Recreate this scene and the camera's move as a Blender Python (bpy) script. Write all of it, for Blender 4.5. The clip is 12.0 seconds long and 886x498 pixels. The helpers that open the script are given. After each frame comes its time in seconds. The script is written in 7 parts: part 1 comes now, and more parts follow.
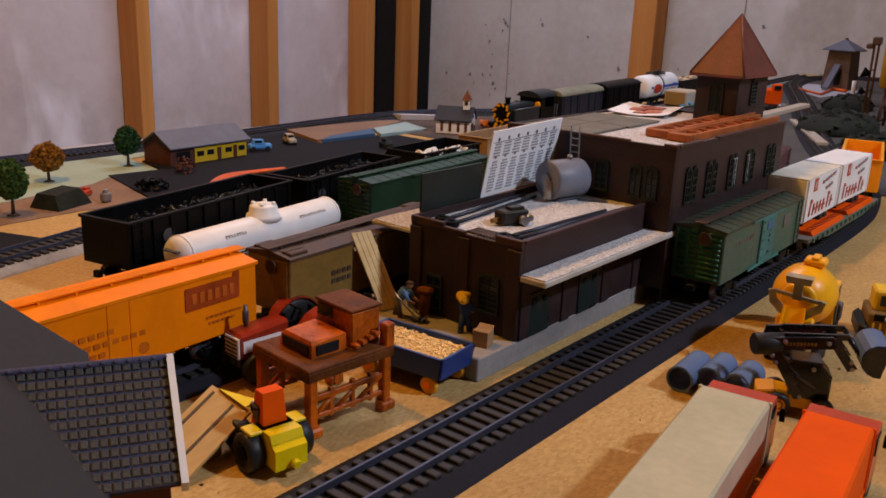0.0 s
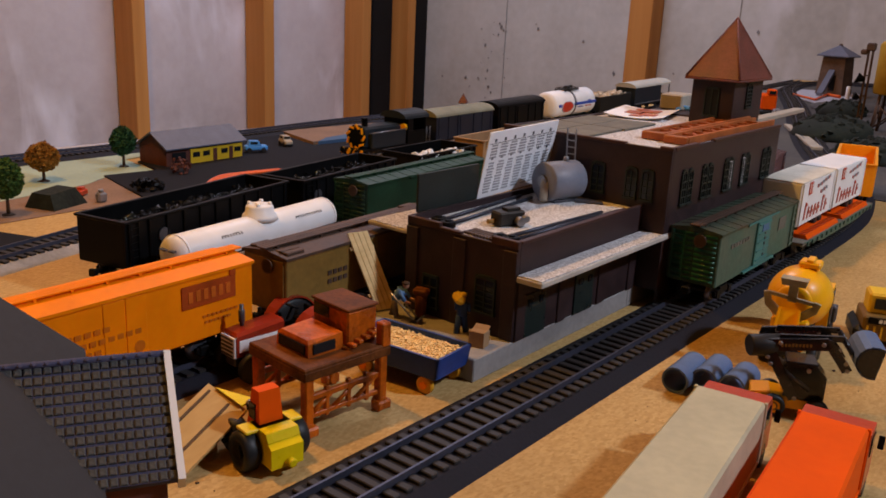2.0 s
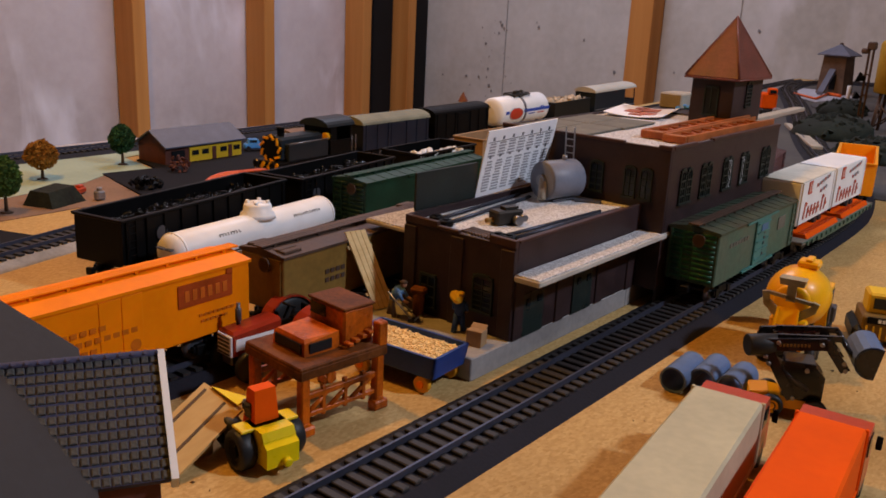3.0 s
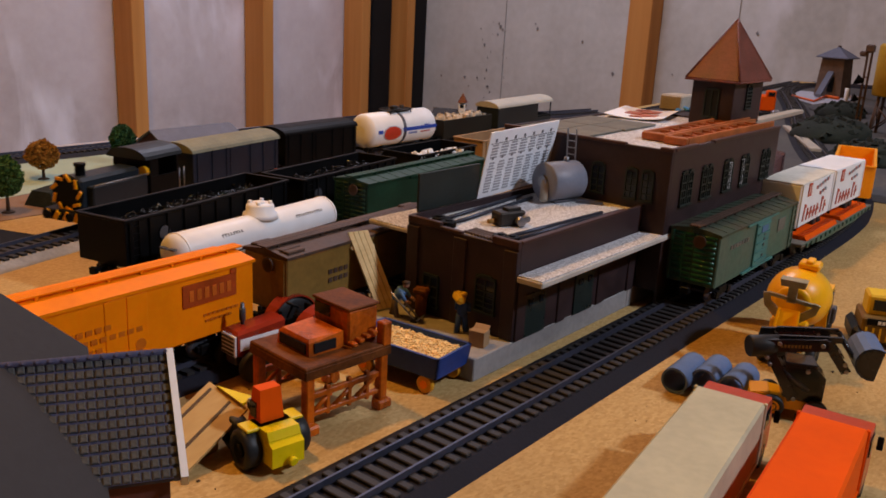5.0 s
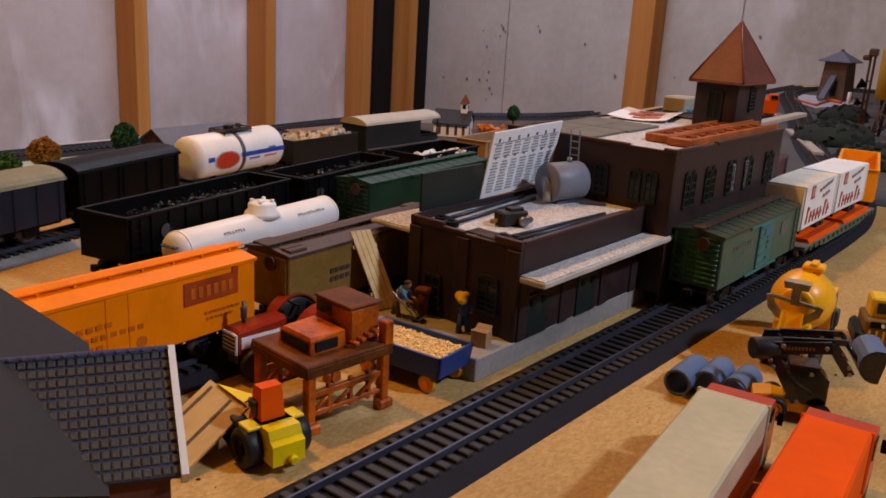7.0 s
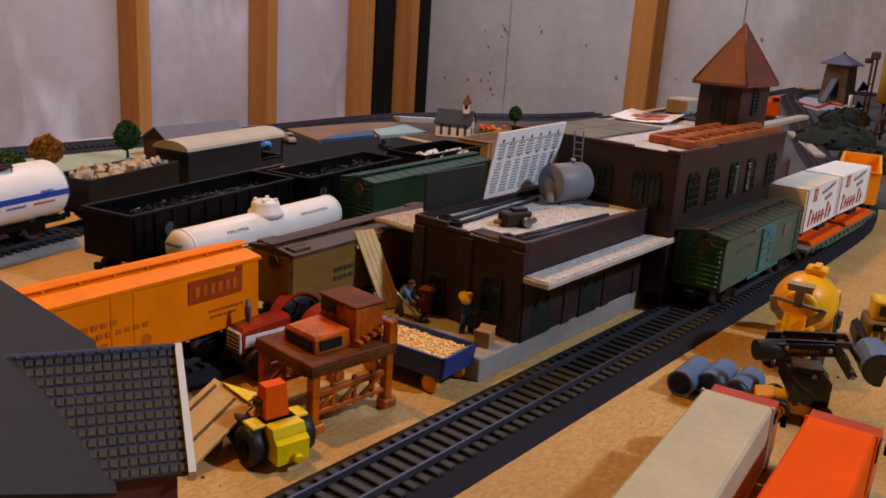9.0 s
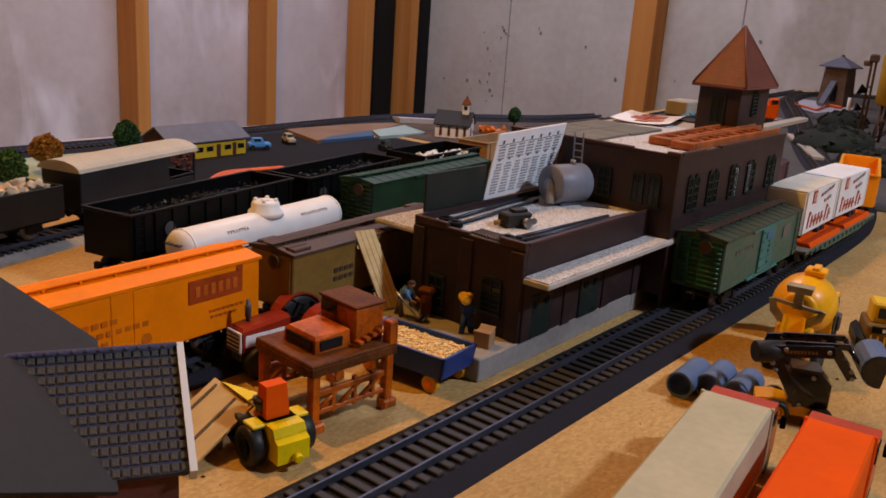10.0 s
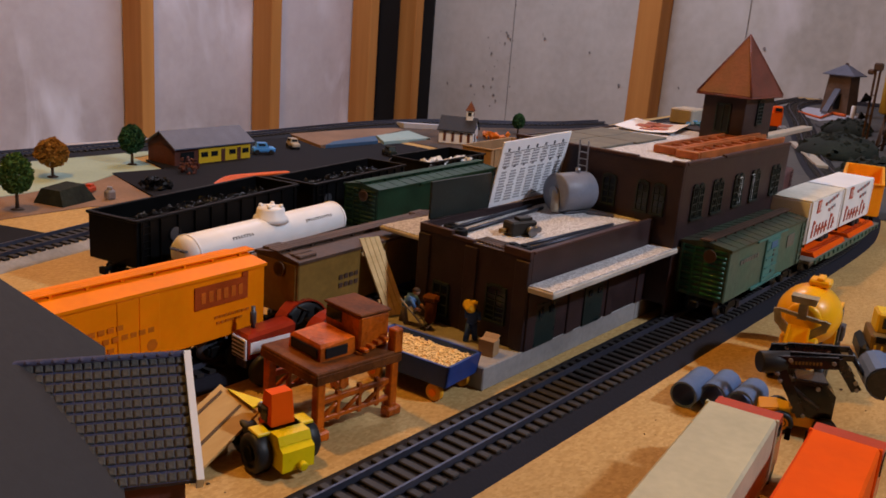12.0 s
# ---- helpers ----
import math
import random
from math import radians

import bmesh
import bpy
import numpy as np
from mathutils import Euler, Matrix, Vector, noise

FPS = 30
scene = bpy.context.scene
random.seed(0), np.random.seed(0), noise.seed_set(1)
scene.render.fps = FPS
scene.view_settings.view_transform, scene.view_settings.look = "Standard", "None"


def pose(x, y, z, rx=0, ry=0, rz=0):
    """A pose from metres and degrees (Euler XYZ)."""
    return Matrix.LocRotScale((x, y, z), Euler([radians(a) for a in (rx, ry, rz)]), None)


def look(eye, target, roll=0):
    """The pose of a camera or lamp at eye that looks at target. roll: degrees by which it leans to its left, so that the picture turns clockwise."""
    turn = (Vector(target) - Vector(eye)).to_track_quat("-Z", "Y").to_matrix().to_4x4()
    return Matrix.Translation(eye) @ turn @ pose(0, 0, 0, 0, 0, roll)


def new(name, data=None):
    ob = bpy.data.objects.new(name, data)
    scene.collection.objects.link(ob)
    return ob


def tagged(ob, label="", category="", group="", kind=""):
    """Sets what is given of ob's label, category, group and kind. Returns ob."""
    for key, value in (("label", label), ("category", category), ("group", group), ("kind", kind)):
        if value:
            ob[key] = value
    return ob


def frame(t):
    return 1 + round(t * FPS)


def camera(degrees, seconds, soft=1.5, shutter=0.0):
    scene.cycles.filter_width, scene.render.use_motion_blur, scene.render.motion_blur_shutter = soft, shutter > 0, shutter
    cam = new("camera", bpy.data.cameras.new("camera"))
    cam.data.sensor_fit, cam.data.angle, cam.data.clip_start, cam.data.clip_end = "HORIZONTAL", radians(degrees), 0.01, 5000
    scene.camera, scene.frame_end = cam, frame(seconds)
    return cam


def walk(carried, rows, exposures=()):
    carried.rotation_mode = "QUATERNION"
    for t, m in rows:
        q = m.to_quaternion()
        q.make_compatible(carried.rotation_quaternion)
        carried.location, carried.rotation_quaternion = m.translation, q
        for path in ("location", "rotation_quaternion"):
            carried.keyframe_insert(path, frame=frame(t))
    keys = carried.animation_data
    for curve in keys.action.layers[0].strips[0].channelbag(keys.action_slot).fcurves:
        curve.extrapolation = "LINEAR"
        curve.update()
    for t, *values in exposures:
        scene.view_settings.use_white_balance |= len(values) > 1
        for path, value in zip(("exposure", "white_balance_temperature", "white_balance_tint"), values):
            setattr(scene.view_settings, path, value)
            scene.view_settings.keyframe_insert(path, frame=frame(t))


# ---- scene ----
# ---------------------------------------------------------------- camera
cam = camera(54.4, 12.0, soft=1.7, shutter=0.4)


def aim(x, y, z, yaw, pitch, roll):
    """Pose from yaw to the left of +y, pitch up and roll, in radians."""
    way = Vector((-math.sin(yaw) * math.cos(pitch), math.cos(yaw) * math.cos(pitch), math.sin(pitch)))
    eye = Vector((x, y, z))
    return look(eye, eye + way, math.degrees(roll))


PATH = [
    (0.0000, 0.1899, -0.2191, 0.1730, 0.6797, -0.2821, 0.0414),
    (0.5000, 0.1897, -0.2198, 0.1711, 0.6748, -0.2778, 0.0455),
    (1.0000, 0.1900, -0.2201, 0.1711, 0.6709, -0.2764, 0.0477),
    (1.5000, 0.1894, -0.2205, 0.1711, 0.6722, -0.2748, 0.0481),
    (2.0000, 0.1898, -0.2204, 0.1714, 0.6733, -0.2773, 0.0482),
    (2.5000, 0.1892, -0.2201, 0.1718, 0.6728, -0.2792, 0.0502),
    (3.0000, 0.1902, -0.2185, 0.1713, 0.6740, -0.2790, 0.0498),
    (5.0000, 0.1892, -0.2218, 0.1716, 0.6707, -0.2778, 0.0536),
    (5.5000, 0.1888, -0.2218, 0.1706, 0.6717, -0.2776, 0.0582),
    (6.0000, 0.1885, -0.2220, 0.1711, 0.6711, -0.2780, 0.0614),
    (6.5000, 0.1881, -0.2220, 0.1702, 0.6709, -0.2763, 0.0597),
    (7.0000, 0.1879, -0.2214, 0.1701, 0.6718, -0.2757, 0.0603),
    (9.0000, 0.1865, -0.2232, 0.1701, 0.6711, -0.2756, 0.0672),
    (9.5000, 0.1860, -0.2241, 0.1700, 0.6691, -0.2757, 0.0695),
    (10.0000, 0.1861, -0.2242, 0.1699, 0.6691, -0.2742, 0.0713),
    (10.5000, 0.1848, -0.2239, 0.1700, 0.6689, -0.2733, 0.0728),
    (11.0000, 0.1843, -0.2248, 0.1707, 0.6709, -0.2717, 0.0722),
    (11.5000, 0.1838, -0.2253, 0.1705, 0.6713, -0.2704, 0.0743),
    (12.0000, 0.1850, -0.2254, 0.1717, 0.6719, -0.2695, 0.0777),
]
walk(cam, [(r[0], aim(*r[1:])) for r in PATH])

# ---------------------------------------------------------------- world and lamps
world = bpy.data.worlds.new("basement_air")
scene.world = world
world.use_nodes = True
world.node_tree.nodes["Background"].inputs[0].default_value = (0.60, 0.62, 0.75, 1)
world.node_tree.nodes["Background"].inputs[1].default_value = 0.05
scene.view_settings.exposure = 0.0


def bulb(name, kind, x, y, z, power, colour, size, target=None):
    d = bpy.data.lights.new(name, kind)
    d.energy, d.color = power, colour
    if kind == "AREA":
        d.size = size
    else:
        d.shadow_soft_size = size
    ob = new(name, d)
    ob.matrix_world = look((x, y, z), target) if target else pose(x, y, z)
    return ob


bulb("bulb_over_table", "POINT", -0.44, -0.035, 0.90, 18.5, (1.0, 0.47, 0.075), 0.022)
# unseen cool source on the right; spot cone chosen to spare the north wall
cool_side_spot = bulb("cool_side_spot", "SPOT", 1.02, 0.52, 1.1, 57.0, (0.76, 0.83, 1.0), 0.05, (0.0, 0.30, 0.0))
cool_side_spot.data.spot_size, cool_side_spot.data.spot_blend = radians(82), 0.6
# added cool fill with no known fixture, sets the brightness of the walls
bulb("wall_fill_light", "AREA", -1.0, 1.2, 1.42, 17.0, (0.78, 0.79, 1.0), 0.8, (-1.0, 1.2, 0.0))


# ---------------------------------------------------------------- materials
def mat(name, colour, rough=0.5, metal=0.0, var=0.25, scale=60.0, bump=0.1, spec=0.3, fine=None, second=None, coat=0.0, clear=False):
    m = bpy.data.materials.new(name)
    m.use_nodes = True
    nt = m.node_tree
    n, l = nt.nodes, nt.links
    b = n["Principled BSDF"]
    b.inputs["Metallic"].default_value = metal
    b.inputs["Specular IOR Level"].default_value = spec
    b.inputs["Coat Weight"].default_value = coat
    tc = n.new("ShaderNodeTexCoord")
    big, small = n.new("ShaderNodeTexNoise"), n.new("ShaderNodeTexNoise")
    big.inputs["Scale"].default_value, big.inputs["Detail"].default_value = scale, 4
    small.inputs["Scale"].default_value, small.inputs["Detail"].default_value = (fine or scale * 9), 3
    for t in (big, small):
        l.new(tc.outputs["Object"], t.inputs["Vector"])
    ramp = n.new("ShaderNodeValToRGB")
    dark = [c * (1 - var) for c in colour]
    light = [min(1, c * (1 + var * 0.6)) for c in colour]
    if second:
        dark = second
    ramp.color_ramp.elements[0].position, ramp.color_ramp.elements[1].position = 0.32, 0.68
    ramp.color_ramp.elements[0].color = (*dark, 1)
    ramp.color_ramp.elements[1].color = (*light, 1)
    mix = n.new("ShaderNodeMix")
    mix.data_type, mix.blend_type = "RGBA", "OVERLAY"
    mix.inputs["Factor"].default_value = min(0.5, var)
    l.new(big.outputs["Fac"], ramp.inputs["Fac"])
    l.new(ramp.outputs["Color"], mix.inputs[6])
    l.new(small.outputs["Fac"], mix.inputs[7])
    info = n.new("ShaderNodeObjectInfo")
    hue = n.new("ShaderNodeHueSaturation")
    span = n.new("ShaderNodeMapRange")
    span.inputs["To Min"].default_value, span.inputs["To Max"].default_value = 1 - var * 0.25, 1 + var * 0.25
    l.new(info.outputs["Random"], span.inputs["Value"])
    l.new(span.outputs["Result"], hue.inputs["Value"])
    l.new(mix.outputs[2], hue.inputs["Color"])
    l.new(hue.outputs["Color"], b.inputs["Base Color"])
    rr = n.new("ShaderNodeMapRange")
    rr.inputs["To Min"].default_value, rr.inputs["To Max"].default_value = max(0.04, rough - 0.12), min(1, rough + 0.12)
    l.new(big.outputs["Fac"], rr.inputs["Value"])
    l.new(rr.outputs["Result"], b.inputs["Roughness"])
    if bump:
        bp = n.new("ShaderNodeBump")
        bp.inputs["Strength"].default_value, bp.inputs["Distance"].default_value = bump, 0.0006
        l.new(small.outputs["Fac"], bp.inputs["Height"])
        l.new(bp.outputs["Normal"], b.inputs["Normal"])
    return m


def speckle(name, light, dark, scale, rough=0.9, bump=0.6):
    """Fine gravel paper: pale grains with dark specks."""
    m = mat(name, light, rough, var=0.15, scale=40, bump=0)
    n, l = m.node_tree.nodes, m.node_tree.links
    b = n["Principled BSDF"]
    vor, ramp = n.new("ShaderNodeTexVoronoi"), n.new("ShaderNodeValToRGB")
    tc = n.new("ShaderNodeTexCoord")
    vor.inputs["Scale"].default_value = scale
    l.new(tc.outputs["Object"], vor.inputs["Vector"])
    ramp.color_ramp.elements[0].position, ramp.color_ramp.elements[1].position = 0.25, 0.62
    ramp.color_ramp.elements[0].color, ramp.color_ramp.elements[1].color = (*dark, 1), (*light, 1)
    l.new(vor.outputs["Color"], ramp.inputs["Fac"])
    l.new(ramp.outputs["Color"], b.inputs["Base Color"])
    bp = n.new("ShaderNodeBump")
    bp.inputs["Strength"].default_value, bp.inputs["Distance"].default_value = bump, 0.0008
    l.new(vor.outputs["Distance"], bp.inputs["Height"])
    l.new(bp.outputs["Normal"], b.inputs["Normal"])
    return m


def wood(name, colour, dark, rough=0.6, stretch=(60, 60, 4), coat=0.0):
    """Timber with long grain along local z unless stretched otherwise."""
    m = mat(name, colour, rough, var=0.2, scale=20, bump=0.15, coat=coat)
    n, l = m.node_tree.nodes, m.node_tree.links
    tc, mp, nz, ramp = n.new("ShaderNodeTexCoord"), n.new("ShaderNodeMapping"), n.new("ShaderNodeTexNoise"), n.new("ShaderNodeValToRGB")
    mp.inputs["Scale"].default_value = stretch
    nz.inputs["Scale"].default_value, nz.inputs["Detail"].default_value = 1.0, 5
    l.new(tc.outputs["Object"], mp.inputs["Vector"])
    l.new(mp.outputs["Vector"], nz.inputs["Vector"])
    ramp.color_ramp.elements[0].position, ramp.color_ramp.elements[1].position = 0.3, 0.7
    ramp.color_ramp.elements[0].color, ramp.color_ramp.elements[1].color = (*dark, 1), (*colour, 1)
    l.new(nz.outputs["Fac"], ramp.inputs["Fac"])
    l.new(ramp.outputs["Color"], n["Principled BSDF"].inputs["Base Color"])
    return m


def chipboard(name, light, dark):
    """Pressed wood chips: pale and dark flakes over broad stains."""
    m = mat(name, light, 0.9, var=0.3, scale=14, fine=420, bump=0.0)
    n, l = m.node_tree.nodes, m.node_tree.links
    b = n["Principled BSDF"]
    tc, mp = n.new("ShaderNodeTexCoord"), n.new("ShaderNodeMapping")
    mp.inputs["Scale"].default_value = (1.0, 0.55, 1.0)
    vor, ramp = n.new("ShaderNodeTexVoronoi"), n.new("ShaderNodeValToRGB")
    vor.inputs["Scale"].default_value = 850
    big, fleck = n.new("ShaderNodeTexNoise"), n.new("ShaderNodeTexNoise")
    big.inputs["Scale"].default_value, big.inputs["Detail"].default_value = 9, 5
    fleck.inputs["Scale"].default_value, fleck.inputs["Detail"].default_value = 420, 4
    l.new(tc.outputs["Object"], mp.inputs["Vector"])
    l.new(mp.outputs["Vector"], vor.inputs["Vector"])
    for t in (big, fleck):
        l.new(tc.outputs["Object"], t.inputs["Vector"])
    mixv = n.new("ShaderNodeMix")
    mixv.inputs["Factor"].default_value = 0.5
    l.new(vor.outputs["Color"], mixv.inputs[2])
    l.new(fleck.outputs["Fac"], mixv.inputs[3])
    ramp.color_ramp.elements[0].position, ramp.color_ramp.elements[1].position = 0.25, 0.72
    ramp.color_ramp.elements[0].color, ramp.color_ramp.elements[1].color = (*dark, 1), (*light, 1)
    l.new(mixv.outputs[0], ramp.inputs["Fac"])
    stain, tint = n.new("ShaderNodeMapRange"), n.new("ShaderNodeHueSaturation")
    stain.inputs["From Min"].default_value, stain.inputs["From Max"].default_value = 0.3, 0.7
    stain.inputs["To Min"].default_value, stain.inputs["To Max"].default_value = 0.78, 1.12
    l.new(big.outputs["Fac"], stain.inputs["Value"])
    l.new(stain.outputs["Result"], tint.inputs["Value"])
    l.new(ramp.outputs["Color"], tint.inputs["Color"])
    l.new(tint.outputs["Color"], b.inputs["Base Color"])
    bp = n.new("ShaderNodeBump")
    bp.inputs["Strength"].default_value, bp.inputs["Distance"].default_value = 0.35, 0.0005
    l.new(mixv.outputs[0], bp.inputs["Height"])
    l.new(bp.outputs["Normal"], b.inputs["Normal"])
    return m


def smeared(name, colour, dull, pale, streak):
    """Wall board or poured concrete: dull drifts with pale upright smears."""
    m = mat(name, colour, 0.88, var=0.2, scale=2.2, fine=40, bump=0.15, second=dull)
    n, l = m.node_tree.nodes, m.node_tree.links
    b = n["Principled BSDF"]
    under = b.inputs["Base Color"].links[0].from_socket
    tc, mp = n.new("ShaderNodeTexCoord"), n.new("ShaderNodeMapping")
    mp.inputs["Scale"].default_value = (streak, streak, 3.2)
    drift, patch = n.new("ShaderNodeTexNoise"), n.new("ShaderNodeTexNoise")
    drift.inputs["Scale"].default_value, drift.inputs["Detail"].default_value, drift.inputs["Distortion"].default_value = 1.0, 6, 0.6
    patch.inputs["Scale"].default_value, patch.inputs["Detail"].default_value = 2.6, 2
    l.new(tc.outputs["Object"], mp.inputs["Vector"])
    l.new(mp.outputs["Vector"], drift.inputs["Vector"])
    l.new(tc.outputs["Object"], patch.inputs["Vector"])
    r1, r2, mul, mix = n.new("ShaderNodeMapRange"), n.new("ShaderNodeMapRange"), n.new("ShaderNodeMath"), n.new("ShaderNodeMix")
    r1.inputs["From Min"].default_value, r1.inputs["From Max"].default_value = 0.47, 0.66
    r2.inputs["From Min"].default_value, r2.inputs["From Max"].default_value = 0.44, 0.62
    mul.operation = "MULTIPLY"
    mix.data_type = "RGBA"
    l.new(drift.outputs["Fac"], r1.inputs["Value"])
    l.new(patch.outputs["Fac"], r2.inputs["Value"])
    l.new(r1.outputs["Result"], mul.inputs[0])
    l.new(r2.outputs["Result"], mul.inputs[1])
    l.new(mul.outputs[0], mix.inputs["Factor"])
    l.new(under, mix.inputs[6])
    mix.inputs[7].default_value = (*pale, 1)
    l.new(mix.outputs[2], b.inputs["Base Color"])
    return m


M_BOARD = chipboard("particle_board", (0.56, 0.37, 0.145), (0.42, 0.255, 0.085))
M_CONC = smeared("concrete_wall", (0.62, 0.62, 0.60), (0.50, 0.49, 0.46), (0.74, 0.74, 0.76), 7.0)
M_PANEL = smeared("white_board_panel", (0.68, 0.64, 0.67), (0.56, 0.51, 0.52), (0.92, 0.92, 1.0), 8.0)
M_STUD = wood("pine_stud", (0.66, 0.31, 0.085), (0.50, 0.20, 0.045), 0.7, (30, 30, 1.2))
M_FLOOR = mat("cement_floor", (0.3, 0.3, 0.29), 0.85, scale=3, fine=50)
M_CEIL = wood("joist_ceiling", (0.42, 0.30, 0.2), (0.3, 0.2, 0.12), 0.8, (4, 30, 30))
M_ROADBED = mat("black_foam_roadbed", (0.012, 0.012, 0.019), 0.75, var=0.25, scale=30, fine=700, bump=0.25, spec=0.2)
M_TIE = mat("dark_tie", (0.030, 0.027, 0.026), 0.6, var=0.3, scale=120, bump=0.2)
M_RAIL = mat("nickel_rail", (0.075, 0.08, 0.115), 0.5, 0.7, var=0.15, scale=50, bump=0.05)
M_GREYBED = mat("grey_roadbed", (0.26, 0.25, 0.24), 0.9, scale=40, bump=0.4)
M_BRICK = mat("dark_brick_plastic", (0.034, 0.019, 0.020), 0.5, var=0.3, scale=90, fine=900, bump=0.25)
M_BRICK2 = mat("brick_edge", (0.055, 0.025, 0.022), 0.5, var=0.3, scale=90, fine=900, bump=0.2)
M_GRAVEL = speckle("gravel_roof", (0.70, 0.69, 0.69), (0.38, 0.36, 0.36), 1300)
M_PLAT = mat("grey_platform", (0.29, 0.27, 0.26), 0.85, var=0.2, scale=30, bump=0.2)
M_EDGE = mat("pale_canopy_edge", (0.52, 0.48, 0.42), 0.8, var=0.2, scale=60)
M_WINDOW = mat("dark_green_window", (0.015, 0.023, 0.021), 0.3, var=0.2, scale=90)
M_GREENFRAME = mat("green_frame", (0.016, 0.026, 0.023), 0.5, var=0.25, scale=90)
M_GLASS = mat("dark_glazing", (0.012, 0.014, 0.016), 0.1, var=0.1, scale=90, bump=0)
M_WHITE = mat("white_plastic", (0.82, 0.82, 0.82), 0.45, var=0.08, scale=40, bump=0.04)
M_TANKWHITE = mat("cream_white_tank", (0.86, 0.86, 0.86), 0.4, var=0.1, scale=30, bump=0.05)
M_ORANGE = mat("orange_plastic", (0.92, 0.24, 0.001), 0.5, var=0.12, scale=40, bump=0.08, spec=0.12)
M_ORANGE2 = mat("orange_print", (0.62, 0.15, 0.006), 0.5, var=0.2, scale=60)
M_NAMEBAR = mat("faded_orange_print", (0.60, 0.13, 0.012), 0.5, var=0.2, scale=120)
M_PANELRED = mat("dull_red_panel", (0.36, 0.055, 0.006), 0.5, var=0.2, scale=80)
M_REDPRINT = mat("red_print", (0.50, 0.07, 0.03), 0.5, var=0.15, scale=80)
M_BROWN = mat("brown_roof_plastic", (0.085, 0.05, 0.035), 0.6, var=0.3, scale=50)
M_OLIVE = mat("olive_side", (0.20, 0.115, 0.025), 0.55, var=0.25, scale=40, bump=0.12)
M_BLACK = mat("black_plastic", (0.005, 0.005, 0.0055), 0.42, var=0.3, scale=60, spec=0.10)
M_SATIN = mat("satin_black_metal", (0.018, 0.018, 0.022), 0.25, 0.2, var=0.2, scale=60, coat=0.4)
M_RUBBER = mat("black_rubber", (0.016, 0.016, 0.017), 0.5, var=0.2, scale=90)
M_COAL = mat("coal_load", (0.008, 0.008, 0.008), 0.14, var=0.5, scale=300, bump=0.6)
M_GREEN = mat("faded_green_boxcar", (0.012, 0.085, 0.050), 0.30, var=0.35, scale=45, bump=0.15, second=(0.02, 0.10, 0.06))
M_GREENSIDE = mat("weathered_grey_green", (0.045, 0.105, 0.075), 0.5, var=0.4, scale=30, bump=0.12, second=(0.085, 0.115, 0.085))
M_TEAL = mat("teal_door", (0.06, 0.19, 0.17), 0.6, var=0.2, scale=50)
M_DKGREEN = mat("dark_green_car", (0.01, 0.042, 0.02), 0.5, var=0.3, scale=50)
M_BLUEGREY = mat("dark_blue_grey", (0.016, 0.020, 0.034), 0.45, var=0.2, scale=50)
M_WAGON = mat("sooty_wagon", (0.014, 0.013, 0.010), 0.6, var=0.3, scale=60)
M_NAVYBLACK = mat("blue_black", (0.016, 0.022, 0.028), 0.4, var=0.2, scale=50)
M_DECKTAN = mat("dusty_tan_deck", (0.20, 0.17, 0.13), 0.8, var=0.3, scale=60)
M_VANDUSTY = mat("dusty_white_trailer_roof", (0.62, 0.58, 0.48), 0.7, var=0.2, scale=40, bump=0.05)
M_ROOFTAN = mat("dusty_grey_roof", (0.22, 0.22, 0.16), 0.8, var=0.2, scale=40)
M_ROOFWHITE = mat("pale_grey_roof", (0.46, 0.44, 0.38), 0.7, var=0.1, scale=40)
M_YELLOW = mat("yellow_paint", (0.93, 0.44, 0.002), 0.38, var=0.08, scale=50, coat=0.2, bump=0.03)
M_LEMON = mat("lemon_yellow_paint", (0.85, 0.62, 0.004), 0.3, var=0.1, scale=50, coat=0.4)
M_REDBOX = mat("red_orange_trailer", (0.80, 0.095, 0.002), 0.6, var=0.1, scale=30, bump=0.06, spec=0.08)
M_REDDARK = mat("dark_red_cab", (0.48, 0.05, 0.012), 0.35, var=0.15, scale=50, coat=0.3)
M_GREYBOX = mat("beige_grey_trailer", (0.47, 0.44, 0.29), 0.6, var=0.12, scale=30, bump=0.08)
M_RUST = mat("rusty_red_plastic", (0.52, 0.105, 0.004), 0.28, var=0.5, scale=55, bump=0.3, second=(0.13, 0.028, 0.006))
M_RUSTDECK = mat("brown_stained_deck", (0.16, 0.050, 0.012), 0.6, var=0.5, scale=60, spec=0.12)
M_TRACTOR = mat("tractor_red", (0.30, 0.028, 0.012), 0.22, var=0.15, scale=50, coat=0.6)
M_WHEELYEL = mat("orange_yellow_wheel", (0.72, 0.34, 0.02), 0.4, var=0.15, scale=80)
M_BLUEPLATE = mat("faded_blue_plate", (0.06, 0.14, 0.26), 0.6, var=0.2, scale=60)
M_BLUE = mat("wagon_blue", (0.02, 0.055, 0.25), 0.4, var=0.2, scale=50)
M_SAWDUST = mat("sawdust", (0.95, 0.68, 0.30), 0.95, var=0.12, scale=500, bump=0.3)
M_PINE = wood("balsa_plank", (0.84, 0.62, 0.30), (0.70, 0.47, 0.20), 0.7, (200, 12, 200))
M_CARD = mat("brown_cardboard", (0.36, 0.22, 0.11), 0.85, var=0.15, scale=40, bump=0.15)
M_WEDGE = wood("plywood_ramp", (0.60, 0.40, 0.16), (0.47, 0.29, 0.10), 0.75, (160, 8, 160))
M_OVERALL = mat("dark_blue_overalls", (0.03, 0.07, 0.20), 0.7, var=0.2, scale=90)
M_DENIM = mat("blue_clothes", (0.09, 0.20, 0.42), 0.7, var=0.2, scale=90)
M_SKIN = mat("tan_figure_paint", (0.42, 0.22, 0.13), 0.6, var=0.1, scale=90)
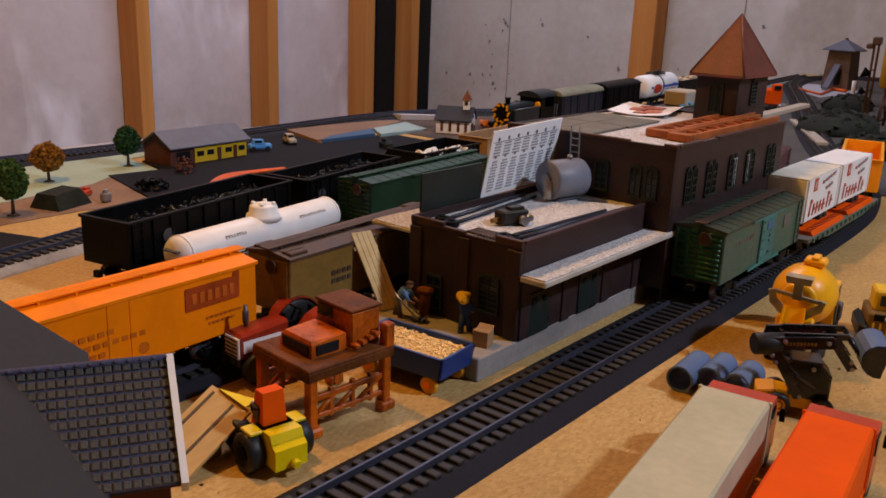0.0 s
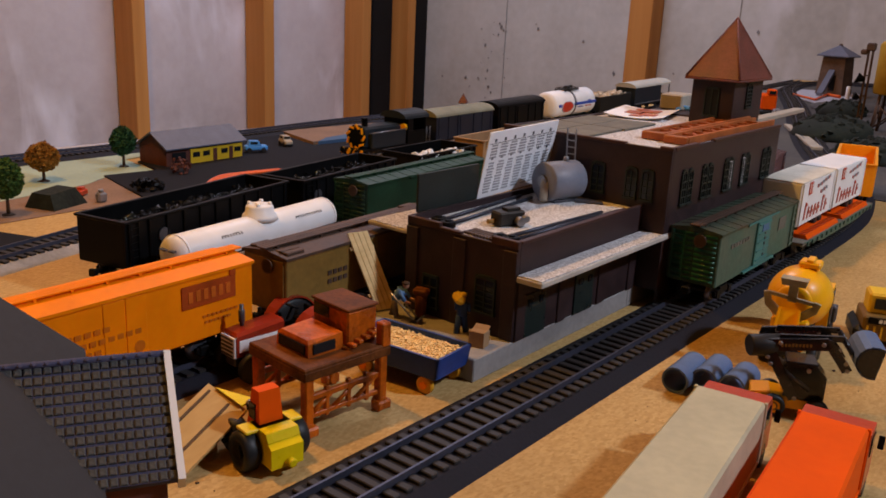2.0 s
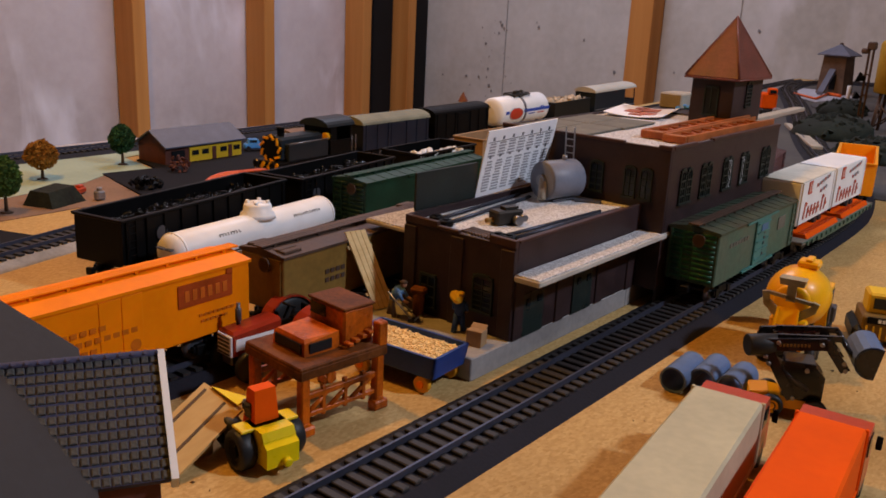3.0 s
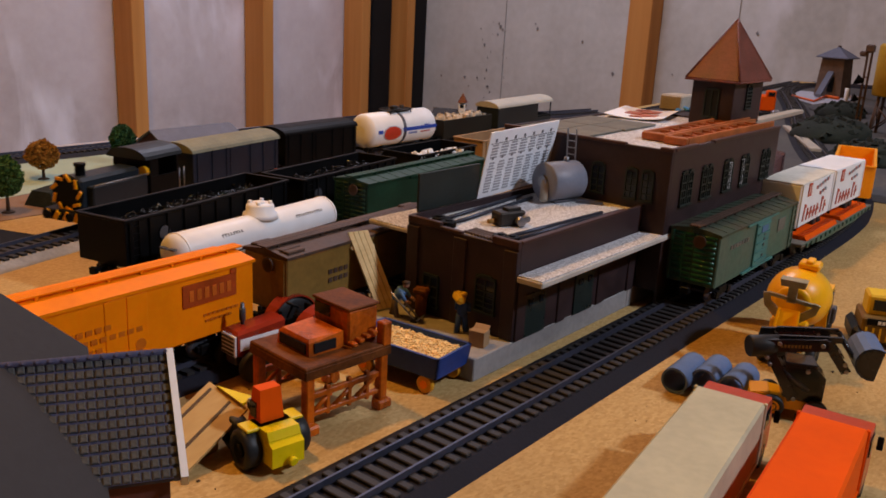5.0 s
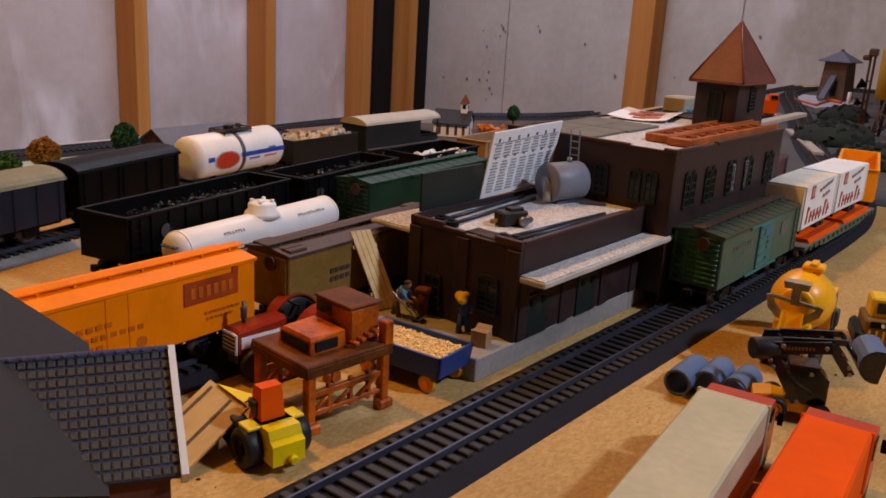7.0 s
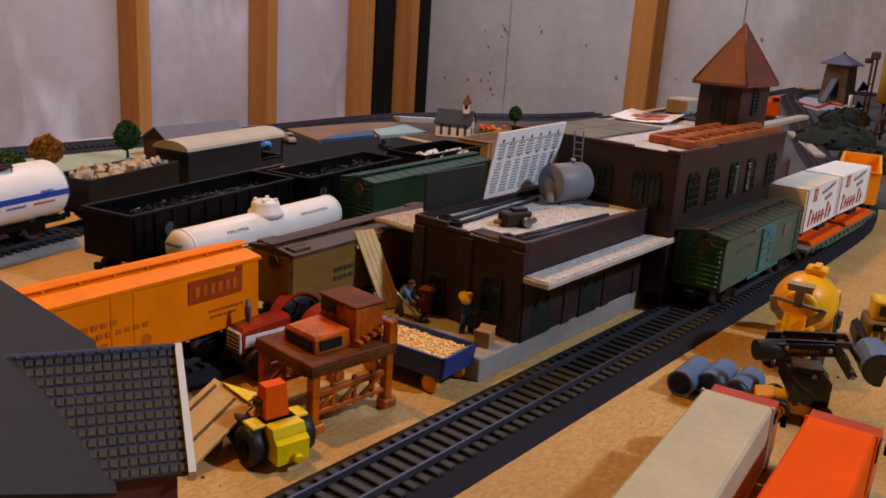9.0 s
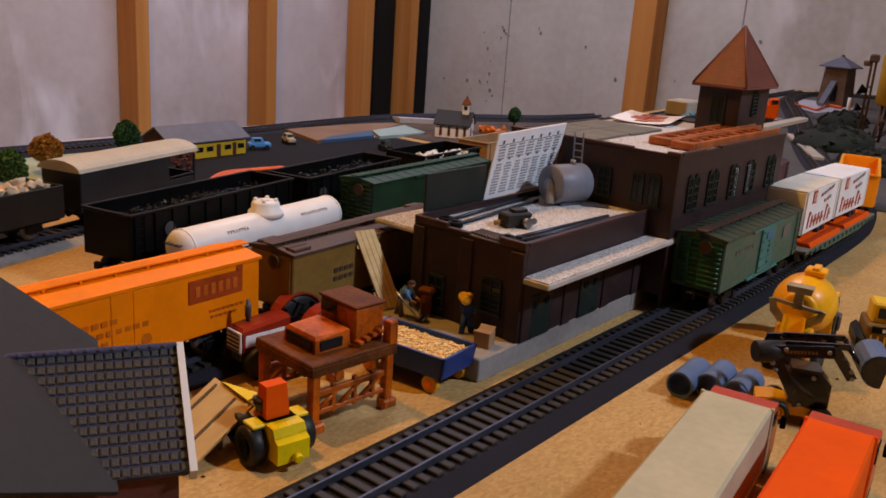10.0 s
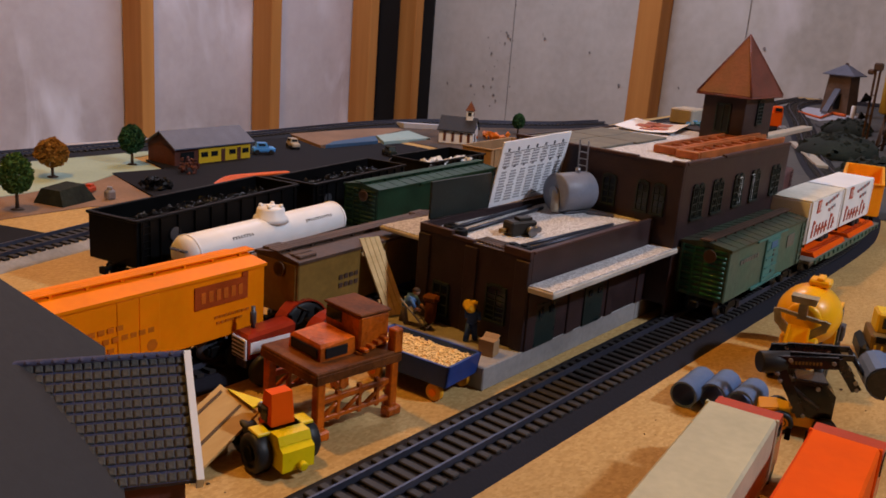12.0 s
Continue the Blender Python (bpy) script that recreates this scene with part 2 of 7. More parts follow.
M_KHAKI = mat("brown_trousers", (0.13, 0.09, 0.06), 0.7, var=0.2, scale=90)
M_STEEL = mat("dull_grey_metal", (0.32, 0.32, 0.34), 0.35, 0.7, var=0.15, scale=50, bump=0.08)
M_CATWALK = mat("grimy_catwalk", (0.035, 0.030, 0.026), 0.5, 0.3, var=0.3, scale=80)
M_GUN = mat("gunmetal_grey", (0.10, 0.10, 0.115), 0.4, 0.5, var=0.2, scale=60)
M_ROD = mat("dark_steel_rod", (0.045, 0.050, 0.070), 0.4, 0.5, var=0.2, scale=80)
M_AMBER = mat("amber_orange_plastic", (0.85, 0.33, 0.008), 0.45, var=0.15, scale=40, bump=0.06)
M_PIPE = mat("blue_grey_pipe", (0.10, 0.15, 0.27), 0.5, var=0.15, scale=40)
# white card; also the glint painted on two depot windows
M_CARDGLINT = mat("printed_card", (0.84, 0.84, 0.87), 0.7, var=0.06, scale=60, bump=0.03)
M_INK = mat("grey_ink", (0.10, 0.10, 0.11), 0.8, var=0.1, scale=60, bump=0)
M_INKLIGHT = mat("pale_ink", (0.33, 0.33, 0.35), 0.8, var=0.1, scale=60, bump=0)
M_SHINGLE = mat("grey_shingle", (0.078, 0.076, 0.070), 0.8, var=0.35, scale=120, bump=0.3)
M_SLATE = mat("slate_gap", (0.055, 0.055, 0.10), 0.8, var=0.2, scale=90)
M_GREYROOF = mat("plain_grey_roof", (0.030, 0.030, 0.035), 0.75, var=0.15, scale=40, bump=0.15)
M_REDROOF = mat("glossy_red_brown_roof", (0.15, 0.040, 0.026), 0.5, var=0.3, scale=60, bump=0.35, coat=0.12)
M_GREYTILE = mat("grey_roof_sheet", (0.16, 0.15, 0.12), 0.75, var=0.25, scale=60)
M_GIRDER = mat("red_oxide_girder", (0.40, 0.11, 0.03), 0.4, var=0.35, scale=70, bump=0.2)
M_HOUSE = mat("brown_red_siding", (0.11, 0.035, 0.024), 0.7, var=0.25, scale=80)
M_HOUSEROOF = mat("blue_grey_roof", (0.13, 0.14, 0.19), 0.7, var=0.15, scale=60)
M_HOUSEYEL = mat("yellow_front", (0.75, 0.47, 0.02), 0.6, var=0.1, scale=60)
M_SKY_BLUE = mat("sky_blue_paint", (0.08, 0.32, 0.80), 0.35, var=0.1, scale=60)
M_BEIGE = mat("beige_paint", (0.40, 0.35, 0.28), 0.5, var=0.15, scale=60)
M_MATBLACK = mat("black_paper_mat", (0.012, 0.012, 0.016), 0.8, var=0.25, scale=12, fine=300, bump=0.2, spec=0.12)
M_MATGREEN = mat("pale_green_mat", (0.36, 0.46, 0.37), 0.9, var=0.15, scale=12, fine=500, bump=0.3)
M_MATBROWN = mat("brown_earth_mat", (0.24, 0.15, 0.10), 0.9, var=0.25, scale=12, fine=400, bump=0.3)
M_STRIPBLUE = mat("blue_strip", (0.045, 0.10, 0.20), 0.7, var=0.2, scale=20)
M_STRIPAQUA = mat("aqua_strip", (0.30, 0.42, 0.42), 0.7, var=0.15, scale=20)
M_STRIPGREY = mat("pale_grey_strip", (0.42, 0.42, 0.47), 0.7, var=0.15, scale=20)
M_WIRE = mat("orange_wire", (0.75, 0.13, 0.02), 0.4, var=0.1, scale=60)
M_LEAF = mat("green_leaf_foam", (0.055, 0.12, 0.025), 0.9, var=0.5, scale=200)
M_LEAFDK = mat("dark_green_leaf_foam", (0.025, 0.085, 0.03), 0.9, var=0.5, scale=200)
M_LEAFOR = mat("autumn_leaf_foam", (0.36, 0.16, 0.02), 0.9, var=0.4, scale=200)
M_TRUNK = mat("brown_trunk", (0.08, 0.045, 0.025), 0.8, var=0.3, scale=100)
M_STONE = mat("pale_stone_load", (0.62, 0.50, 0.36), 0.9, var=0.35, scale=200, bump=0.4)
M_PURPLE = mat("purple_brown_car", (0.10, 0.055, 0.06), 0.6, var=0.25, scale=60)
M_PLUM = mat("blue_logo_print", (0.03, 0.08, 0.45), 0.5, var=0.1, scale=60, bump=0)
M_ROCK = mat("dark_hill_cover", (0.014, 0.018, 0.013), 0.95, var=0.5, scale=40, fine=300, bump=0.8)
# near-black colour standing in for shade in the stud recesses
M_GAPSHADE = mat("painted_gap_shade", (0.012, 0.011, 0.011), 0.9, var=0.2, scale=20)
M_PANELDK = mat("dark_green_board", (0.016, 0.022, 0.020), 0.5, var=0.2, scale=60)
M_DRUM = mat("blue_grey_drum", (0.20, 0.215, 0.27), 0.45, var=0.12, scale=60)
M_FRAME = mat("grey_beige_frame", (0.34, 0.29, 0.18), 0.45, var=0.2, scale=80)
M_MUSTARD = mat("mustard_paint", (0.42, 0.25, 0.015), 0.5, var=0.2, scale=40)
M_WEATHERED = mat("weathered_brown_wood", (0.13, 0.085, 0.06), 0.8, var=0.3, scale=40)
M_MATGREY = mat("grey_painted_board", (0.050, 0.048, 0.052), 0.85, var=0.35, scale=7, fine=160, bump=0.3, second=(0.095, 0.085, 0.075))
M_ROOFGREEN = mat("grimy_green_roof", (0.030, 0.055, 0.036), 0.55, var=0.4, scale=45, bump=0.15, second=(0.05, 0.045, 0.03))
M_EARTH = mat("dark_earth", (0.10, 0.065, 0.045), 0.9, var=0.4, scale=30, fine=400, bump=0.4, second=(0.05, 0.045, 0.045))
M_EMBLEM = mat("red_emblem_print", (0.60, 0.05, 0.02), 0.5, var=0.1, scale=60, bump=0)


# ---------------------------------------------------------------- building helpers
class Bm:
    """Gathers rounded solids in one bmesh."""

    def __init__(self):
        self.bm = bmesh.new()

    def hull(self, pts):
        vs = [self.bm.verts.new(p) for p in pts]
        r = bmesh.ops.convex_hull(self.bm, input=vs)
        junk = [v for v in r["geom_interior"] + r["geom_unused"] if isinstance(v, bmesh.types.BMVert)]
        bmesh.ops.delete(self.bm, geom=list(set(junk)), context="VERTS")
        return self

    def box(self, x, y, z, sx, sy, sz, c=None, m=None):
        """Box by its centre and sizes, with chamfered edges."""
        c = min(sx, sy, sz) * 0.12 if c is None else c
        hx, hy, hz = sx / 2, sy / 2, sz / 2
        pts = []
        for a in (-1, 1):
            for b in (-1, 1):
                for d in (-1, 1):
                    for p in ((hx - c, hy - c, hz), (hx - c, hy, hz - c), (hx, hy - c, hz - c)) if c > 0 else ((hx, hy, hz),):
                        v = Vector((p[0] * a, p[1] * b, p[2] * d))
                        pts.append((m @ v if m else v) + Vector((x, y, z)))
        return self.hull(pts)

    def span(self, x0, x1, y0, y1, z0, z1, c=None):
        return self.box((x0 + x1) / 2, (y0 + y1) / 2, (z0 + z1) / 2, abs(x1 - x0), abs(y1 - y0), abs(z1 - z0), c)

    def tube(self, p0, p1, r, seg=14, r1=None, round_=0.0):
        """Rod between two points; round_ shortens a chamfer at both ends."""
        p0, p1 = Vector(p0), Vector(p1)
        d = (p1 - p0).normalized()
        a = d.orthogonal().normalized()
        b = d.cross(a)
        r1 = r if r1 is None else r1
        rings = [(p0 + d * round_, r), (p1 - d * round_, r1)]
        if round_:
            rings = [(p0, r - round_)] + rings + [(p1, r1 - round_)]
        loops = [[self.bm.verts.new(q + (a * math.cos(t) + b * math.sin(t)) * rad) for t in [2 * math.pi * i / seg for i in range(seg)]] for q, rad in rings]
        for u, w in zip(loops, loops[1:]):
            for i in range(seg):
                f = self.bm.faces.new((u[i], u[(i + 1) % seg], w[(i + 1) % seg], w[i]))
                f.smooth = True
        self.bm.faces.new(loops[0][::-1])
        self.bm.faces.new(loops[-1])
        return self

    def lathe(self, centre, axis, profile, seg=20):
        """Turned solid: profile of (along, radius) on the axis."""
        c, d = Vector(centre), Vector(axis).normalized()
        a = d.orthogonal().normalized()
        b = d.cross(a)
        loops = [[self.bm.verts.new(c + d * s + (a * math.cos(t) + b * math.sin(t)) * max(r, 1e-5)) for t in [2 * math.pi * i / seg for i in range(seg)]] for s, r in profile]
        for u, w in zip(loops, loops[1:]):
            for i in range(seg):
                f = self.bm.faces.new((u[i], u[(i + 1) % seg], w[(i + 1) % seg], w[i]))
                f.smooth = True
        self.bm.faces.new(loops[0][::-1])
        self.bm.faces.new(loops[-1])
        return self

    def prism(self, outline, axis, a, b):
        """Extrudes a plane outline along an axis from a to b; the outline's two numbers are the other axes in order."""
        def at(u, v, w):
            return {"x": (w, u, v), "y": (u, w, v), "z": (u, v, w)}[axis]
        lo = [self.bm.verts.new(at(u, v, a)) for u, v in outline]
        hi = [self.bm.verts.new(at(u, v, b)) for u, v in outline]
        n = len(outline)
        for i in range(n):
            self.bm.faces.new((lo[i], lo[(i + 1) % n], hi[(i + 1) % n], hi[i]))
        self.bm.faces.new(lo[::-1])
        self.bm.faces.new(hi)
        return self

    def rock(self, x, y, z, r, rnd):
        pts = [Vector((rnd.gauss(0, 1), rnd.gauss(0, 1), rnd.gauss(0, 1))).normalized() * r * rnd.uniform(0.7, 1.15) + Vector((x, y, z)) for _ in range(11)]
        return self.hull(pts)

    def mesh(self, name):
        bmesh.ops.recalc_face_normals(self.bm, faces=self.bm.faces)
        me = bpy.data.meshes.new(name)
        self.bm.to_mesh(me)
        self.bm.free()
        return me


def part(name, b, material, parent=None, label="", at=None):
    me = b.mesh(name)
    me.materials.append(material)
    ob = new(name, me)
    if parent:
        ob.parent = parent
    if at is not None:
        ob.matrix_basis = at
    if label:
        tagged(ob, label)
    return ob


def thing(name, label, category, m, group=""):
    ob = new(name)
    ob.empty_display_size = 0.01
    ob.matrix_basis = m
    return tagged(ob, label, category, group)


def solo(name, b, material, label, category, m=None, group="", kind=""):
    ob = part(name, b, material, None, "", m)
    return tagged(ob, label, category, group, kind)


def rise(y):
    """Height of the table top: it climbs gently towards its far end."""
    if y < 0.45:
        return 0.0
    if y < 0.65:
        return 0.065 * (y - 0.45) ** 2
    return 0.026 * (y - 0.55) if y < 1.2 else 0.0169 + 0.019 * (y - 1.2)


RAIL = 0.0076


# ---------------------------------------------------------------- the room
def room():
    X0, X1, Y0, Y1, ZF, ZC = -1.91, 2.4, -2.4, 2.2, -0.92, 1.5
    for name, b, m, lab in (
        ("floor", Bm().span(X0 - 0.1, X1 + 0.1, Y0 - 0.1, Y1 + 0.1, ZF - 0.1, ZF, 0), M_FLOOR, "bare grey cement basement floor"),
        ("ceiling", Bm().span(X0 - 0.1, X1 + 0.1, Y0 - 0.1, Y1 + 0.1, ZC, ZC + 0.1, 0), M_CEIL, "brown wooden basement ceiling"),
        ("wall_west", Bm().span(X0 - 0.1, X0, Y0, Y1, ZF, ZC, 0), M_PANEL, "pale board panels behind timber studs"),
        ("wall_north", Bm().span(X0 - 0.1, X1 + 0.1, Y1, Y1 + 0.1, ZF, ZC, 0), M_CONC, "bare grey poured concrete wall with pits"),
        ("wall_east", Bm().span(X1, X1 + 0.1, Y0, Y1, ZF, ZC, 0), M_CONC, "bare grey concrete basement wall"),
        ("wall_south", Bm().span(X0 - 0.1, X1 + 0.1, Y0 - 0.1, Y0, ZF, ZC, 0), M_CONC, "bare grey concrete basement wall"),
    ):
        solo(name, b, m, lab, name.split("_")[0], kind="structure")
    # upright studs, 38 x 89 mm
    for y in (1.031, 1.448, 1.851, 2.070, 0.623, 0.215):
        solo("wall_stud", Bm().span(-1.905, -1.82, y - 0.019, y + 0.019, ZF, ZC, 0.002), M_STUD, "upright orange-brown pine wall stud", "stud", group="wall studs")
    # two flat near-black sheets paint the shade of the gaps by the studs
    solo("wall_gap", Bm().span(-1.905, -1.86, 2.078, 2.196, ZF, ZC, 0.001), M_GAPSHADE, "near-black sheet painted as shade beside the last wall stud", "gap", kind="structure")
    solo("wall_gap_dark_board", Bm().span(-1.905, -1.885, 1.945, 2.040, ZF, ZC, 0.001), M_GAPSHADE, "near-black sheet painted as shade between two wall studs", "gap", kind="structure")
    solo("wall_post", Bm().span(-1.034, -0.962, 2.125, 2.197, ZF, ZC, 0.002), M_STUD, "upright orange-brown timber post on the concrete wall", "stud", group="wall studs")
    rnd = random.Random(4)
    b = Bm()
    spots = [(rnd.gauss(-1.585, 0.045), rnd.uniform(-0.16, 0.14)) for _ in range(20)]
    spots += [(rnd.gauss(-1.52, 0.008), rnd.uniform(-0.2, 0.3)) for _ in range(5)]
    spots += [(rnd.uniform(-1.80, 0.3), rnd.uniform(-0.1, 0.4)) for _ in range(34)]
    for x, z in spots:
        if abs(x + 0.998) < 0.06:
            continue
        r = rnd.choice((0.0015, 0.0025, 0.0035, 0.005))
        b.hull([(x + r * math.cos(q) * rnd.uniform(0.6, 1.3), 2.198 - 0.001 * (i % 2), z + r * math.sin(q) * rnd.uniform(0.6, 1.6)) for i, q in enumerate([k * 0.785 for k in range(8)])])
    solo("wall_pits", b, mat("concrete_pit", (0.27, 0.26, 0.26), 0.95), "small dark pits in the concrete wall", "pits", kind="structure")
    b = Bm()
    for x in (-1.518, -0.735, 0.05):
        b.span(x - 0.0012, x + 0.0012, 2.197, 2.199, ZF, ZC, 0)
    solo("wall_seams", b, mat("form_seam", (0.36, 0.35, 0.35), 0.95), "faint upright form seams in the concrete", "seam", kind="structure")


def strip(path, w0, w1, z0, z1, close=0):
    """Ribbon solid along a plane path: half widths at the bottom and the top, heights over the table."""
    b = Bm()
    rows = []
    n = len(path)
    for i, (x, y) in enumerate(path):
        a, c = path[max(0, i - 1)], path[min(n - 1, i + 1)]
        d = Vector((c[0] - a[0], c[1] - a[1])).normalized()
        s = Vector((d.y, -d.x))
        g = rise(y)
        rows.append([b.bm.verts.new((x + s.x * o, y + s.y * o, g + z)) for o, z in ((-w0, z0), (-w1, z1), (w1, z1), (w0, z0))])
    for u, w in zip(rows, rows[1:]):
        for i in range(4):
            b.bm.faces.new((u[i], u[(i + 1) % 4], w[(i + 1) % 4], w[i]))
    b.bm.faces.new(rows[0])
    b.bm.faces.new(rows[-1][::-1])
    return b


def smooth_path(pts, step=0.02):
    """Evenly stepped Catmull-Rom curve through plane points."""
    out = []
    p = [Vector(q) for q in pts]
    p = [2 * p[0] - p[1]] + p + [2 * p[-1] - p[-2]]
    for a, b, c, d in zip(p, p[1:], p[2:], p[3:]):
        n = max(2, int((c - b).length / step))
        for i in range(n):
            t = i / n
            out.append(tuple(0.5 * (2 * b + (c - a) * t + (2 * a - 5 * b + 4 * c - d) * t * t + (3 * b - a - 3 * c + d) * t ** 3)))
    out.append(tuple(p[-2]))
    return out


def arc_table(path):
    s, acc = [0.0], 0.0
    for a, b in zip(path, path[1:]):
        acc += math.hypot(b[0] - a[0], b[1] - a[1])
        s.append(acc)
    return s


def along(path, table, s):
    """Place and heading on a path at the arc length s."""
    s = max(table[0], min(table[-1] - 1e-6, s))
    i = max(0, int(np.searchsorted(table, s)) - 1)
    k = (s - table[i]) / (table[i + 1] - table[i])
    a, b = path[i], path[i + 1]
    return a[0] + (b[0] - a[0]) * k, a[1] + (b[1] - a[1]) * k, math.atan2(b[1] - a[1], b[0] - a[0])


def track(name, pts, label, bed=M_ROADBED, singles=0, wide=0.0235, ties=True):
    path = smooth_path(pts)
    tab = arc_table(path)
    ob = tagged(new(name), label, "railway track", kind="structure")
    part("roadbed", strip(path, wide, wide - 0.0075, 0.0, 0.0040), bed, ob)
    for off in (-0.00825, 0.00825):
        side = []
        for i, (x, y) in enumerate(path):
            a, c = path[max(0, i - 1)], path[min(len(path) - 1, i + 1)]
            d = Vector((c[0] - a[0], c[1] - a[1])).normalized()
            side.append((x + d.y * off, y - d.x * off))
        part("rail", strip(side, 0.0008, 0.0005, 0.0050, RAIL), M_RAIL, ob)
    if not ties:
        return path, tab
    one = Bm().box(0, 0, 0.0046, 0.030, 0.0037, 0.0018, 0.0004).mesh("tie")
    one.materials.append(M_TIE)
    rest, s, k = Bm(), 0.004, 0
    while s < tab[-1] - 0.003:
        x, y, h = along(path, tab, s)
        m = Matrix.Translation((x, y, rise(y))) @ Matrix.Rotation(h - math.pi / 2, 4, "Z")
        if k < singles:
            t = new("tie", one)
            t.parent = ob
            t.matrix_basis = m
        else:
            hx, hy = 0.015, 0.00185
            vs = [rest.bm.verts.new(m @ Vector((a * hx, b * hy, z))) for z in (0.0037, 0.0055) for a, b in ((-1, -1), (1, -1), (1, 1), (-1, 1))]
            for f in ((4, 5, 6, 7), (0, 1, 5, 4), (1, 2, 6, 5), (2, 3, 7, 6), (3, 0, 4, 7)):
                rest.bm.faces.new([vs[i] for i in f])
        s += 0.0068
        k += 1
    if len(rest.bm.verts):
        tagged(part("tie_row", rest, M_TIE, ob), kind="stuff")
    return path, tab


def table():
    def edge(y):
        return -0.70 if y < 0.72 else max(-0.70, min(-0.495, -0.70 + (y - 0.72) * 0.75))

    b = Bm()
    ys = [-1.02, 0.0, 0.4, 0.6, 0.72, 0.8] + [0.8 + 0.1 * i for i in range(1, 13)]
    rows = [[b.bm.verts.new((x, y, rise(y) + z)) for x, z in ((edge(y), -0.02), (edge(y), 0), (0.62, 0), (0.62, -0.02))] for y in ys]
    for u, w in zip(rows, rows[1:]):
        for i in range(4):
            b.bm.faces.new((u[i], u[(i + 1) % 4], w[(i + 1) % 4], w[i]))
    b.bm.faces.new(rows[0])
    b.bm.faces.new(rows[-1][::-1])
    ob = solo("layout_table", b, M_BOARD, "brown particle board table top of a model railway", "table")
    for x in (-0.44, 0.54):
        for y in (-0.9, 0.5, 1.95):
            part("table_leg", Bm().span(x - 0.04, x + 0.04, y - 0.04, y + 0.04, -0.92, -0.019), M_STUD, ob)


def sheet(name, pts, m, label, z=0.0012, cat="mat"):
    b = Bm()
    b.prism(pts, "z", 0.0002, z)
    solo(name, b, m, label, cat, kind="structure")


def ground_cover():
    sheet("ground_mat_green", [(-0.693, -0.2), (-0.50, -0.2), (-0.515, 0.088), (-0.533, 0.17), (-0.553, 0.20), (-0.55, 0.25), (-0.62, 0.26), (-0.67, 0.48), (-0.693, 0.5)], M_MATGREEN, "pale green grass paper on the layout", 0.0008)
    sheet("ground_mat_brown", [(-0.499, -0.2), (-0.44, -0.2), (-0.446, 0.047), (-0.450, 0.117), (-0.428, 0.170), (-0.55, 0.198), (-0.532, 0.168), (-0.514, 0.088)], M_MATBROWN, "brown earth coloured paper", 0.0006)
    sheet("ground_mat_black", [(-0.556, 0.199), (-0.428, 0.172), (-0.447, 0.26), (-0.464, 0.36), (-0.473, 0.60), (-0.575, 0.625), (-0.574, 0.48), (-0.674, 0.508), (-0.60, 0.262), (-0.551, 0.252)], M_MATBLACK, "black paper car park and road", 0.0016)
    sheet("ground_mat_tan", [(-0.672, 0.511), (-0.578, 0.483), (-0.592, 0.53), (-0.605, 0.61), (-0.630, 0.69), (-0.665, 0.69)], M_MATBROWN, "bare brown ground by the far track", 0.0045)
    sheet("ground_strip_blue", [(-0.590, 0.515), (-0.572, 0.485), (-0.569, 0.573), (-0.602, 0.602)], M_STRIPBLUE, "flat blue water strip", 0.0055)
    sheet("ground_strip_aqua", [(-0.602, 0.604), (-0.561, 0.575), (-0.556, 0.66), (-0.618, 0.685)], M_STRIPAQUA, "flat pale aqua strip beside the church", 0.0055)
    sheet("ground_strip_white", [(-0.655, 0.700), (-0.640, 0.700), (-0.602, 0.738), (-0.612, 0.745)], M_STRIPGREY, "pale grey strip along the far track", 0.0120)
    sheet("ground_strip_grey", [(-0.700, 0.22), (-0.690, 0.22), (-0.690, 0.585), (-0.700, 0.585)], M_STRIPGREY, "pale grey strip along the table edge", 0.005)
    sheet("ground_scrap_black", [(-0.4435, 0.0301), (-0.4310, 0.0402), (-0.3952, 0.0544), (-0.3804, 0.0175), (-0.3756, 0.0013)], M_MATBLACK, "black paper scrap lying on the board", 0.0009)


    b = Bm()
    rows = []
    for i in range(13):
        y = 0.62 + 0.03 * i
        x0 = -0.655 if y < 0.74 else min(-0.50, -0.655 + (y - 0.74) * 0.72)
        rows.append([b.bm.verts.new((x, y, rise(y) + z)) for x, z in ((x0, 0.0002), (x0, 0.0008), (-0.472, 0.0008), (-0.472, 0.0002))])
    for u, v in zip(rows, rows[1:]):
        for i in range(4):
            b.bm.faces.new((u[i], u[(i + 1) % 4], v[(i + 1) % 4], v[i]))
    b.bm.faces.new(rows[0])
    b.bm.faces.new(rows[-1][::-1])
    solo("ground_mat_earth", b, M_EARTH, "dark brown earth ground round the church", "mat", kind="structure")
    rnd = random.Random(77)
    b = Bm()
    for _ in range(70):
        x, y = rnd.uniform(0.03, 0.2), rnd.uniform(-0.1, 0.5)
        if rnd.random() < 0.35:
            x, y = rnd.uniform(-0.11, -0.03), rnd.uniform(-0.09, 0.06)
        b.rock(x, y, 0.0002, rnd.choice((0.0003, 0.0004, 0.0005, 0.0009)), rnd)
    solo("board_crumbs", b, M_TRUNK, "small dark crumbs scattered on the board", "crumbs", kind="stuff")
    # grey painted board inside the far loop, following the rise of the table
    b = Bm()
    ys = [0.70 + 0.065 * i for i in range(20)]
    rows = []
    for y in ys:
        w = 0.040 + 0.012 * noise.noise(Vector((y * 6, 1, 0)))
        x0 = max(-0.415, -0.10 - (y - 0.70) * 1.1)
        x1 = 0.06 + 0.20 * (y - 0.70) + w
        rows.append([b.bm.verts.new((x, y, rise(y) + z)) for x, z in ((x0, 0.0002), (x0, 0.0010), (x1, 0.0010), (x1, 0.0002))])
